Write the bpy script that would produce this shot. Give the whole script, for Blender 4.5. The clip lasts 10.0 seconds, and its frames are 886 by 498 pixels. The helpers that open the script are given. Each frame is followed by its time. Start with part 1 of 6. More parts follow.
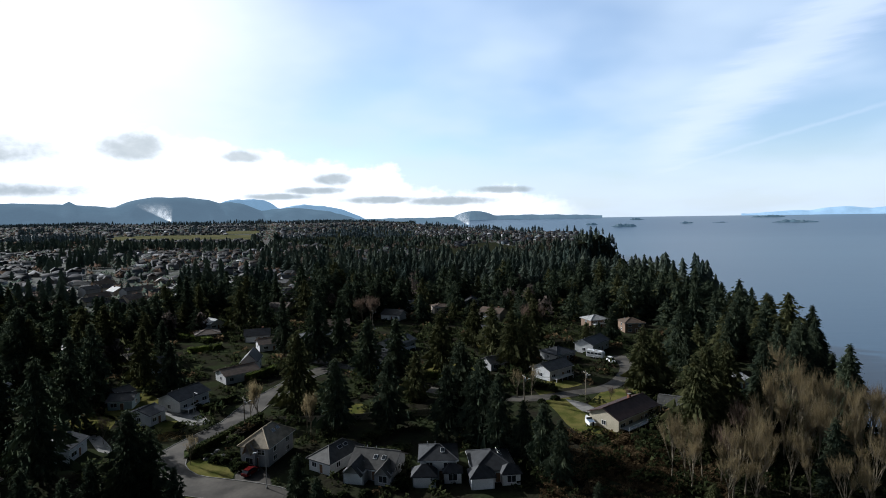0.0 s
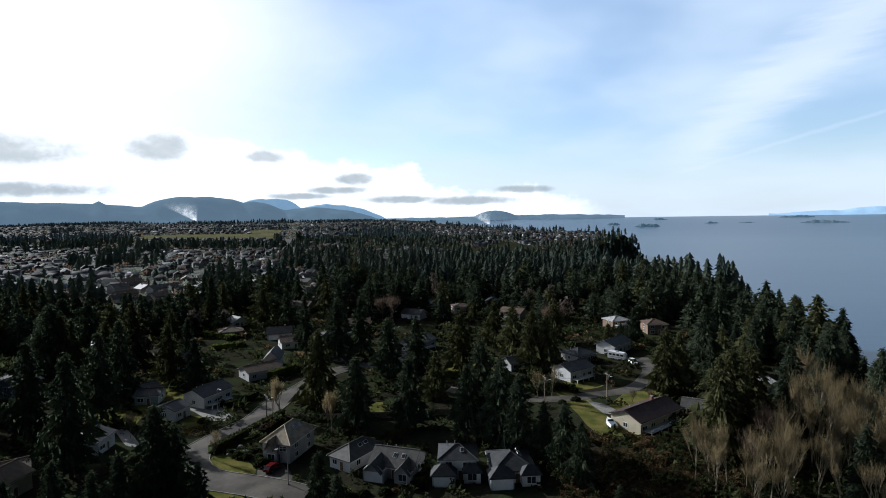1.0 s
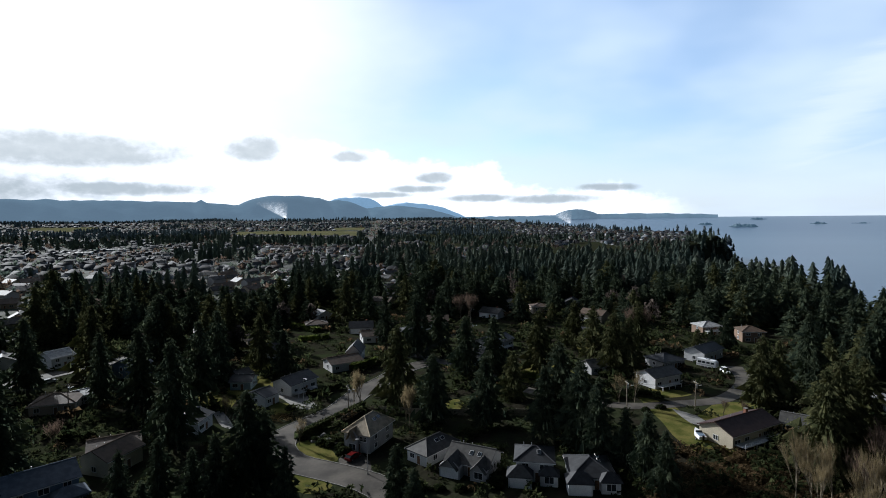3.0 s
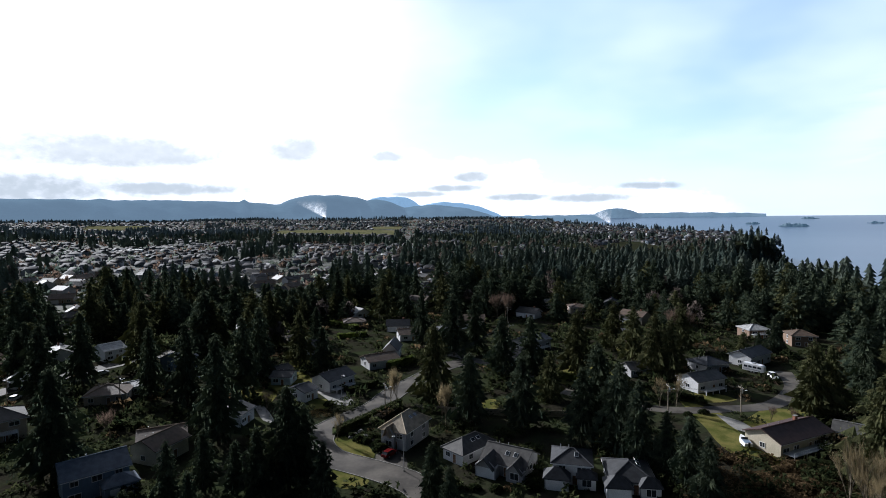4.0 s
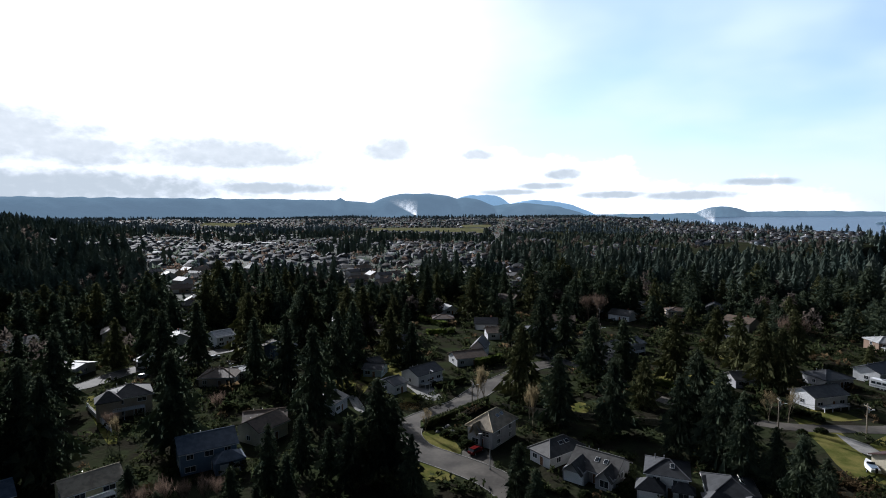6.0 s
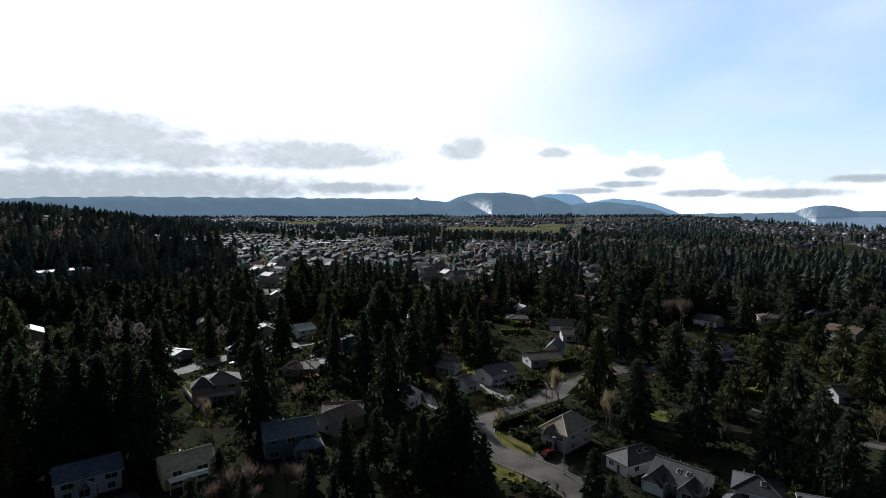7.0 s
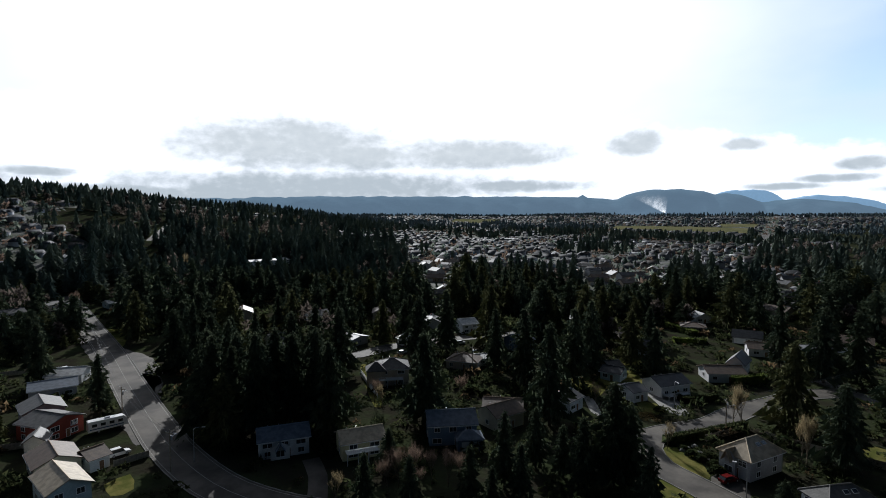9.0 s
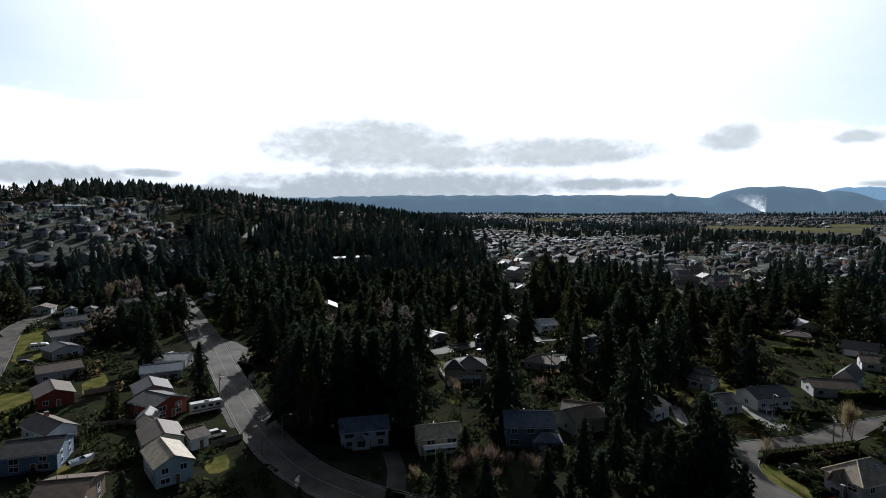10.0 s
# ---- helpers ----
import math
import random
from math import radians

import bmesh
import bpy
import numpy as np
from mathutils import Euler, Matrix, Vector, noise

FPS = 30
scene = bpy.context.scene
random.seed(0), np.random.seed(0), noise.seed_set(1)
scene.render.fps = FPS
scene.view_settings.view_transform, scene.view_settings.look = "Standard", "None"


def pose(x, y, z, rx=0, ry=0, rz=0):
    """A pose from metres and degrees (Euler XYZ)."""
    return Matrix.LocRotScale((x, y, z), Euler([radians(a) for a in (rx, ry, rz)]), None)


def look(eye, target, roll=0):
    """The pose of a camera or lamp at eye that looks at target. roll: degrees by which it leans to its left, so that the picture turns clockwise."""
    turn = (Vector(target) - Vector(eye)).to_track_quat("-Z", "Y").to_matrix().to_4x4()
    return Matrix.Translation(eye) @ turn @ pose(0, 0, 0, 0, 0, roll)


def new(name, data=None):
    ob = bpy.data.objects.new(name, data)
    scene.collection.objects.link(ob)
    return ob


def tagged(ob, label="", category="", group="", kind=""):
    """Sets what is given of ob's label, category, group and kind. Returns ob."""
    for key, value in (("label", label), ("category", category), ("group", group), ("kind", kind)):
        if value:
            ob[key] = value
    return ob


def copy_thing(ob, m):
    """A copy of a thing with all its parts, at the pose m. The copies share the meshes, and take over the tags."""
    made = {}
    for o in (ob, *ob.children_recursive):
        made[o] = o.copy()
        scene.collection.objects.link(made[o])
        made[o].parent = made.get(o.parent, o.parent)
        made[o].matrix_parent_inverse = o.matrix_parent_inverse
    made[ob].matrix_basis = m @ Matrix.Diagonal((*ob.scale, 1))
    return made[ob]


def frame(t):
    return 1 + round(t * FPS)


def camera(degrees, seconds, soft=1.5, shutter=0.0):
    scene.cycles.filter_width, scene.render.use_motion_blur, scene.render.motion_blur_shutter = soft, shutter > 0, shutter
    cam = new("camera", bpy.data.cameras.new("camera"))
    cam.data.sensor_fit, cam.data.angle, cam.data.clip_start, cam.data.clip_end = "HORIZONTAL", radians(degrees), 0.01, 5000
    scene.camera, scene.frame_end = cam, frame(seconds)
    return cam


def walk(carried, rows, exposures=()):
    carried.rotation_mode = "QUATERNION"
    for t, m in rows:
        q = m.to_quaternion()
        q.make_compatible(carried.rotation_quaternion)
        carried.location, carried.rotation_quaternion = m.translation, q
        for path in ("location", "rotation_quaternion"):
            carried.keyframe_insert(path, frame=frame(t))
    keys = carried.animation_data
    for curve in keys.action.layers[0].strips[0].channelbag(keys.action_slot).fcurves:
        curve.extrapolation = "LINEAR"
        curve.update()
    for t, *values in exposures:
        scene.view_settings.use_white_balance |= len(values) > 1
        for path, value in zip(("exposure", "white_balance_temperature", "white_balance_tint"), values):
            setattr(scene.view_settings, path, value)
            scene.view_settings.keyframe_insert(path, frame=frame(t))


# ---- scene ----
cam = camera(78.92, 10.0, soft=0.95)
EYE = 56.0


def aim(yaw, pitch, lean):
    """Pose of the hovering camera: degrees left of the y axis, above level, and lean."""
    turn = pose(0, 0, EYE, 0, 0, yaw) @ pose(0, 0, 0, 90 + pitch, 0, 0)
    return turn @ pose(0, 0, 0, 0, 0, -lean)


PATH = [
    (0, aim(0.01, -3.30, 0.92)),
    (0.5, aim(1.09, -3.33, 0.89)),
    (1, aim(2.18, -3.31, 0.82)),
    (1.5, aim(3.53, -3.31, 0.82)),
    (2, aim(6.08, -3.36, 0.76)),
    (2.5, aim(8.43, -3.36, 0.65)),
    (4, aim(14.47, -3.42, 0.56)),
    (4.5, aim(16.36, -3.45, 0.57)),
    (5, aim(18.54, -3.49, 0.51)),
    (5.5, aim(20.83, -3.52, 0.46)),
    (7, aim(31.87, -3.59, 0.27)),
    (7.5, aim(36.06, -3.63, 0.22)),
    (8, aim(40.43, -3.65, 0.20)),
    (8.5, aim(44.77, -3.67, 0.17)),
    (9, aim(49.14, -3.72, 0.12)),
    (9.5, aim(53.24, -3.77, 0.08)),
    (10, aim(57.55, -3.83, 0.03)),
]
walk(cam, PATH, ((0.0, 0.27, 5600, 9), (2.7, 0.27, 5600, 9), (4.2, 0.58, 5550, 13), (5.6, 0.55, 5550, 13), (7.2, 0.26, 5650, 10), (10.0, 0.24, 5650, 10)))

# ---------------------------------------------------------------- light
SUN_AZ, SUN_EL = 57.5, 23.5          # degrees left of the y axis, above level
sun_way = Vector((-math.sin(radians(SUN_AZ)) * math.cos(radians(SUN_EL)),
                  math.cos(radians(SUN_AZ)) * math.cos(radians(SUN_EL)),
                  math.sin(radians(SUN_EL))))
sun = new("sun", bpy.data.lights.new("sun", "SUN"))
sun.data.energy, sun.data.angle, sun.data.color = 5.0, radians(0.6), (1.0, 0.93, 0.82)
sun.matrix_world = look(sun_way * 100, (0, 0, 0))

world = bpy.data.worlds.new("sky")
scene.world = world
world.use_nodes = True


class Nodes:
    """Short spelling for node trees."""

    def __init__(self, tree):
        self.t = tree

    def add(self, kind, **props):
        n = self.t.nodes.new(kind)
        for k, v in props.items():
            setattr(n, k, v)
        return n

    def put(self, socket, v):
        if hasattr(v, "is_linked"):
            self.t.links.new(v, socket)
        else:
            socket.default_value = v

    def math(self, op, a, b=0.0, c=0.0):
        n = self.add("ShaderNodeMath", operation=op)
        for i, v in enumerate((a, b, c)):
            self.put(n.inputs[i], v)
        return n.outputs[0]

    def vmath(self, op, a, b=(0, 0, 0)):
        n = self.add("ShaderNodeVectorMath", operation=op)
        self.put(n.inputs[0], a)
        self.put(n.inputs[1], b)
        return n.outputs["Value"] if op == "DOT_PRODUCT" else n.outputs[0]

    def ramp(self, v, lo, hi, to0=0.0, to1=1.0):
        n = self.add("ShaderNodeMapRange", interpolation_type="SMOOTHSTEP")
        for i, x in enumerate((v, lo, hi, to0, to1)):
            self.put(n.inputs[i], x)
        return n.outputs[0]

    def noise(self, v, scale, detail=4.0, rough=0.5):
        n = self.add("ShaderNodeTexNoise")
        if v is not None:
            self.put(n.inputs["Vector"], v)
        n.inputs["Scale"].default_value, n.inputs["Detail"].default_value = scale, detail
        n.inputs["Roughness"].default_value = rough
        return n.outputs["Fac"]

    def mix(self, f, a, b):
        n = self.add("ShaderNodeMix", data_type="RGBA")
        self.put(n.inputs[0], f)
        for s, v in ((n.inputs[6], a), (n.inputs[7], b)):
            self.put(s, v if hasattr(v, "is_linked") else (*v, 1.0))
        return n.outputs[2]


def build_sky():
    w = Nodes(world.node_tree)
    world.node_tree.nodes.clear()
    sky = w.add("ShaderNodeTexSky", sky_type="NISHITA", sun_disc=False, altitude=50.0, air_density=1.0,
                dust_density=1.2, ozone_density=1.6)
    sky.sun_elevation, sky.sun_rotation = radians(SUN_EL), radians(-SUN_AZ)
    way = w.add("ShaderNodeTexCoord").outputs["Generated"]
    axes = w.add("ShaderNodeSeparateXYZ")
    w.put(axes.inputs[0], way)
    x, y, z = axes.outputs
    az = w.math("MULTIPLY", w.math("ARCTAN2", w.math("MULTIPLY", x, -1.0), y), 180 / math.pi)
    el = w.math("MULTIPLY", w.math("ARCSINE", z), 180 / math.pi)
    near_sun = w.vmath("DOT_PRODUCT", way, tuple(sun_way))
    # layer coordinates on a flat cloud deck
    deck = w.add("ShaderNodeCombineXYZ")
    low = w.math("ADD", w.math("MAXIMUM", z, 0.0), 0.22)
    w.put(deck.inputs[0], w.math("DIVIDE", x, low))
    w.put(deck.inputs[1], w.math("DIVIDE", y, low))
    big = w.noise(deck.outputs[0], 0.7, 5.0, 0.55)
    soft = w.noise(deck.outputs[0], 1.5, 3.0, 0.45)
    # bearing and height as flat coordinates, for the clouds near the horizon
    flat = w.add("ShaderNodeCombineXYZ")
    w.put(flat.inputs[0], w.math("MULTIPLY", az, 0.27))
    w.put(flat.inputs[1], w.math("MULTIPLY", el, 0.42))
    rag = w.math("SUBTRACT", w.noise(flat.outputs[0], 1.0, 5.0, 0.55), 0.5)
    fine = w.math("SUBTRACT", w.noise(flat.outputs[0], 3.2, 4.0, 0.55), 0.5)
    # blue sky, dimmed high up and behind the camera to cut the fill light
    tint = w.add("ShaderNodeHueSaturation")
    w.put(tint.inputs["Color"], sky.outputs[0])
    tint.inputs["Saturation"].default_value = 1.1
    ahead = w.ramp(w.vmath("DOT_PRODUCT", way, (-0.64, 0.77, 0.0)), -0.22, 0.14)
    w.put(tint.inputs["Value"], w.math("MULTIPLY", w.ramp(el, 23.0, 44.0, 1.65, 0.22), w.math("MULTIPLY", w.ramp(near_sun, 0.6, 0.88, 1.0, 0.66), w.math("ADD", w.math("MULTIPLY", ahead, 0.92), 0.08))))
    col = tint.outputs[0]
    # thin milky cirrus in broad soft patches
    thin = w.math("MULTIPLY", w.math("MULTIPLY", w.ramp(soft, 0.30, 0.72, 0.3, 0.85), w.ramp(el, 48.0, 23.0)), ahead)
    col = w.mix(thin, col, (7.9, 8.7, 9.4))
    # a feathered streak over the strait and a fine trail below it
    comb = w.add("ShaderNodeMapping")
    w.put(comb.inputs["Vector"], flat.outputs[0])
    comb.inputs["Rotation"].default_value, comb.inputs["Scale"].default_value = (0, 0, radians(52)), (0.5, 2.4, 1.0)
    hair = w.math("SUBTRACT", w.noise(comb.outputs[0], 1.2, 5.0, 0.6), 0.5)
    across = w.math("ADD", w.math("ADD", w.math("MULTIPLY", az, 0.57), w.math("MULTIPLY", el, 0.82)), 7.4)
    across = w.math("ABSOLUTE", w.math("ADD", across, w.math("MULTIPLY", hair, 4.0)))
    streak = w.math("MULTIPLY", w.ramp(across, 3.6, 0.3), w.math("MULTIPLY", w.ramp(az, -18.0, -25.0), w.ramp(el, 30.0, 18.0)))
    col = w.mix(w.math("MULTIPLY", streak, 0.6), col, (9.2, 9.5, 10.3))
    trail = w.math("ABSOLUTE", w.math("ADD", w.math("ADD", w.math("MULTIPLY", az, 0.26), w.math("MULTIPLY", el, 0.96)), w.math("ADD", w.math("MULTIPLY", rag, 0.8), 1.75)))
    trail = w.math("MULTIPLY", w.ramp(trail, 0.28, 0.02), w.math("MULTIPLY", w.ramp(az, -19.0, -24.0), w.ramp(az, -46.0, -36.0)))
    col = w.mix(w.math("MULTIPLY", trail, 0.16), col, (10.0, 10.0, 10.6))
    # bright veil round the sun, pale band at the horizon
    ragged = w.math("ADD", near_sun, w.math("MULTIPLY", w.math("SUBTRACT", big, 0.5), 0.26))
    veil = w.math("MULTIPLY", w.ramp(ragged, 0.66, 0.95), w.ramp(el, 62.0, 38.0))
    col = w.mix(veil, col, (12.2, 11.7, 11.2))
    band = w.math("MULTIPLY", w.math("MULTIPLY", w.ramp(el, 8.0, 0.5), ahead), 0.7)
    col = w.mix(band, col, (8.6, 9.1, 9.3))
    # bright heaped clouds over the hills: their tops by bearing
    crest = w.add("ShaderNodeValToRGB")
    stops = ((-16, 0.4), (-11, 2.0), (-6, 3.3), (-2, 2.4), (3, 3.2), (5.2, 5.6), (9, 5.4), (15, 6.2), (20, 7.2), (27, 8.5), (38, 10.0))
    ramp = crest.color_ramp
    while len(ramp.elements) < len(stops):
        ramp.elements.new(0.5)
    for e_, (a_, h_) in zip(ramp.elements, stops):
        e_.position, e_.color = (a_ + 20) / 60, (h_ / 15, h_ / 15, h_ / 15, 1)
    w.put(crest.inputs[0], w.math("DIVIDE", w.math("ADD", az, 20.0), 60.0))
    top = w.math("ADD", w.math("MULTIPLY", crest.outputs[0], 15.0), w.math("ADD", w.math("MULTIPLY", rag, 3.0), w.math("MULTIPLY", fine, 1.6)))
    puff = w.math("MULTIPLY", w.ramp(w.math("SUBTRACT", top, el), -0.5, 0.6), w.ramp(az, -16.0, -9.0))
    col = w.mix(w.math("MULTIPLY", puff, 0.9), col, (13.2, 12.8, 12.3))
    # grey banks seen against the light
    bank = None
    for a0, e0, wa, we in ((65.0, 7.0, 10.0, 2.3), (57.5, 5.9, 6.5, 1.3), (46.0, 6.2, 8.6, 1.4), (29.8, 7.0, 2.5, 1.15), (20.1, 6.3, 1.8, 0.5),
                           (60.0, 2.9, 18.0, 1.4), (67.0, 1.7, 17.0, 1.6), (41.5, 2.9, 7.5, 0.6), (95.0, 3.4, 9.0, 0.9), (86.5, 3.7, 3.2, 0.4), (80.0, 2.2, 9.0, 0.6),
                           (11.5, 4.2, 1.7, 0.55), (13.2, 3.0, 2.6, 0.36), (-0.8, 1.8, 4.6, 0.42), (-6.5, 2.9, 2.4, 0.35), (6.5, 2.0, 3.5, 0.35), (17.0, 2.4, 3.0, 0.3)):
        d = w.math("ADD", w.math("POWER", w.math("DIVIDE", w.math("SUBTRACT", az, a0), wa), 2.0),
                   w.math("POWER", w.math("DIVIDE", w.math("SUBTRACT", el, e0), we), 2.0))
        d = w.math("ADD", d, w.math("ADD", w.math("MULTIPLY", rag, 2.2), w.math("MULTIPLY", fine, 1.5)))
        m = w.ramp(d, 2.1, 0.15)
        bank = m if bank is None else w.math("MAXIMUM", bank, m)
    shade = w.mix(w.math("ADD", w.ramp(el, 3.0, 6.5, 0.0, 0.75), w.math("MULTIPLY", fine, 0.9)), (4.6, 4.9, 4.8), (7.2, 7.2, 6.7))
    col = w.mix(w.math("MULTIPLY", bank, 0.9), col, shade)
    back = w.add("ShaderNodeBackground")
    w.put(back.inputs[0], col)
    back.inputs[1].default_value = 0.083
    w.put(w.add("ShaderNodeOutputWorld").inputs[0], back.outputs[0])


build_sky()

# ---------------------------------------------------------------- materials


def paint(name, a, b, scale=1.0, rough=0.8, bump=0.0, bump_scale=None, metal=0.0, spread=0.0, island=0.0, detail=4.0,
          lo=0.35, hi=0.65, gloss=0.15, thin=0.0):
    """A noise mix of two colours at a size in metres, a finer grain, relief, and variation from thing to thing."""
    mat = bpy.data.materials.new(name)
    mat.use_nodes = True
    n = Nodes(mat.node_tree)
    bsdf = mat.node_tree.nodes["Principled BSDF"]
    place = n.add("ShaderNodeTexCoord").outputs["Object"]
    col = n.mix(n.ramp(n.noise(place, 1.0 / scale, detail), lo, hi), a, b)
    grain = n.noise(place, 9.0 / scale, 3.0)
    hsv = n.add("ShaderNodeHueSaturation")
    n.put(hsv.inputs["Color"], col)
    value = n.math("ADD", n.math("MULTIPLY", grain, 0.5), 0.75)
    if spread:
        value = n.math("MULTIPLY", value, n.math("ADD", n.math("MULTIPLY", n.add("ShaderNodeObjectInfo").outputs["Random"], spread), 1 - spread / 2))
    if island:
        value = n.math("MULTIPLY", value, n.math("ADD", n.math("MULTIPLY", n.add("ShaderNodeNewGeometry").outputs["Random Per Island"], island), 1 - island / 2))
    n.put(hsv.inputs["Value"], value)
    n.put(bsdf.inputs["Base Color"], hsv.outputs[0])
    bsdf.inputs["Roughness"].default_value, bsdf.inputs["Metallic"].default_value = rough, metal
    bsdf.inputs["Specular IOR Level"].default_value = gloss
    if bump:
        b_ = n.add("ShaderNodeBump")
        b_.inputs["Strength"].default_value, b_.inputs["Distance"].default_value = 1.0, bump
        n.put(b_.inputs["Height"], n.noise(place, 1.0 / (bump_scale or scale / 6), 4.0))
        n.put(bsdf.inputs["Normal"], b_.outputs[0])
    if thin:
        # light also passes through leaves and needles
        leaf, both = n.add("ShaderNodeBsdfTranslucent"), n.add("ShaderNodeMixShader")
        n.put(leaf.inputs[0], hsv.outputs[0])
        n.put(both.inputs[0], thin)
        n.put(both.inputs[1], bsdf.outputs[0])
        n.put(both.inputs[2], leaf.outputs[0])
        n.put(mat.node_tree.nodes["Material Output"].inputs["Surface"], both.outputs[0])
    return mat


M = {}
M["soil"] = paint("soil", (0.024, 0.022, 0.016), (0.030, 0.037, 0.018), 9.0, 0.95, 0.25, 1.2, gloss=0.0)
M["yards"] = paint("yards", (0.04, 0.05, 0.027), (0.1, 0.1, 0.094), 14.0, 0.9, detail=6.0, gloss=0.05)
M["lawn"] = paint("lawn", (0.1, 0.112, 0.03), (0.2, 0.18, 0.06), 4.0, 0.95, 0.05, 0.3, gloss=0.0, thin=0.3)
M["field"] = paint("field", (0.15, 0.155, 0.075), (0.22, 0.205, 0.11), 25.0, 0.95, gloss=0.0, thin=0.3)
M["asphalt"] = paint("asphalt", (0.046, 0.041, 0.035), (0.105, 0.094, 0.079), 8.0, 0.8, 0.01, 0.1, gloss=0.12)
M["concrete"] = paint("concrete", (0.19, 0.185, 0.17), (0.27, 0.26, 0.24), 3.0, 0.9, 0.01, 0.2)
M["fir"] = paint("fir", (0.037, 0.052, 0.037), (0.088, 0.105, 0.064), 2.2, 0.9, island=0.25, spread=0.35, gloss=0.0, thin=0.6)
M["fir_tip"] = paint("fir_tip", (0.06, 0.07, 0.034), (0.13, 0.13, 0.062), 1.6, 0.9, island=0.25, spread=0.35, gloss=0.0, thin=0.6)
# far trees: haze is put into the colour, paler and bluer with distance
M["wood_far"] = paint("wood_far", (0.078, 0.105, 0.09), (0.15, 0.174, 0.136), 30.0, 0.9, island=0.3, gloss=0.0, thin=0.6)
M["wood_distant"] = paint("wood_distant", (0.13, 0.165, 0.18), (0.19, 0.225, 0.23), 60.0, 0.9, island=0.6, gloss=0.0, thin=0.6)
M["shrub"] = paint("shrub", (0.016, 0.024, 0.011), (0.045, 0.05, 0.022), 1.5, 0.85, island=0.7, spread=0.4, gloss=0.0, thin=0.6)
M["hedge"] = paint("hedge", (0.06, 0.085, 0.02), (0.12, 0.14, 0.04), 1.5, 0.85, island=0.6, gloss=0.0, thin=0.6)
M["bark"] = paint("bark", (0.06, 0.048, 0.035), (0.13, 0.11, 0.085), 0.8, 0.95, 0.03, 0.15, gloss=0.0)
M["bark_pale"] = paint("bark_pale", (0.13, 0.11, 0.08), (0.24, 0.205, 0.145), 0.8, 0.95, gloss=0.0)
M["twig"] = paint("twig", (0.15, 0.12, 0.066), (0.25, 0.2, 0.112), 3.0, 0.9, island=0.3, spread=0.3, gloss=0.0, thin=0.6)
M["twig_red"] = paint("twig_red", (0.085, 0.06, 0.048), (0.15, 0.108, 0.08), 3.0, 0.9, island=0.3, spread=0.3, gloss=0.0, thin=0.6)
M["alder"] = paint("alder", (0.06, 0.05, 0.043), (0.12, 0.1, 0.084), 9.0, 0.9, island=0.4, gloss=0.0, thin=0.6)
M["bramble"] = paint("bramble", (0.05, 0.036, 0.02), (0.13, 0.092, 0.05), 2.5, 0.95, island=0.7, gloss=0.0, thin=0.6)
# distant relief: the blue of haze is mixed into these base colours
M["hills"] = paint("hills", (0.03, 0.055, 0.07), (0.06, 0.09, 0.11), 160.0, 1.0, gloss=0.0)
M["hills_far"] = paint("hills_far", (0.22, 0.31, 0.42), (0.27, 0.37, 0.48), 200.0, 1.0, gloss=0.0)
M["island"] = paint("island", (0.06, 0.085, 0.1), (0.09, 0.115, 0.125), 60.0, 1.0, gloss=0.0)
M["shore"] = paint("shore", (0.2, 0.19, 0.17), (0.3, 0.28, 0.25), 8.0, 0.95)
M["glass"] = paint("glass", (0.02, 0.024, 0.028), (0.035, 0.04, 0.045), 1.0, 0.08, gloss=0.5)
M["white_trim"] = paint("white_trim", (0.68, 0.68, 0.67), (0.77, 0.77, 0.76), 1.5, 0.6)
M["door_wood"] = paint("door_wood", (0.13, 0.07, 0.04), (0.2, 0.12, 0.07), 0.6, 0.6)
M["metal"] = paint("metal", (0.34, 0.35, 0.36), (0.42, 0.43, 0.44), 0.6, 0.45, metal=0.7)
M["pole_wood"] = paint("pole_wood", (0.2, 0.17, 0.13), (0.3, 0.26, 0.2), 0.7, 0.9)
M["brick"] = paint("brick", (0.2, 0.09, 0.06), (0.3, 0.15, 0.1), 0.6, 0.9, 0.01, 0.1)
M["tyre"] = paint("tyre", (0.02, 0.02, 0.02), (0.035, 0.035, 0.035), 0.3, 0.9)
M["wire"] = paint("wire", (0.06, 0.06, 0.06), (0.1, 0.1, 0.1), 1.0, 0.6)
for key, c in (("white", (0.6, 0.6, 0.59)), ("cream", (0.5, 0.45, 0.34)), ("teal", (0.33, 0.4, 0.41)), ("blue", (0.15, 0.2, 0.27)),
               ("grey", (0.34, 0.34, 0.34)), ("tan", (0.38, 0.32, 0.25)), ("red", (0.2, 0.045, 0.03)), ("yellow", (0.54, 0.5, 0.3)), ("brown", (0.2, 0.14, 0.1))):
    M["wall_" + key] = paint("siding_" + key, c, tuple(v * 0.86 for v in c), 2.2, 0.75, 0.012, 0.25)
for key, c in (("grey", (0.078, 0.075, 0.07)), ("dark", (0.04, 0.042, 0.046)), ("brown", (0.12, 0.085, 0.06)), ("maroon", (0.06, 0.034, 0.028)),
               ("tan", (0.38, 0.315, 0.22)), ("light", (0.42, 0.42, 0.41)), ("blue", (0.11, 0.135, 0.17))):
    M["cap_" + key] = paint("ridge_" + key, tuple(min(0.6, v * 1.6) for v in c), tuple(v * 1.2 for v in c), 0.7, 0.8)
    M["roof_" + key] = paint("shingle_" + key, c, tuple(v * 0.66 for v in c), 1.1, 0.62, 0.03, 0.3, detail=6.0, gloss=0.2)


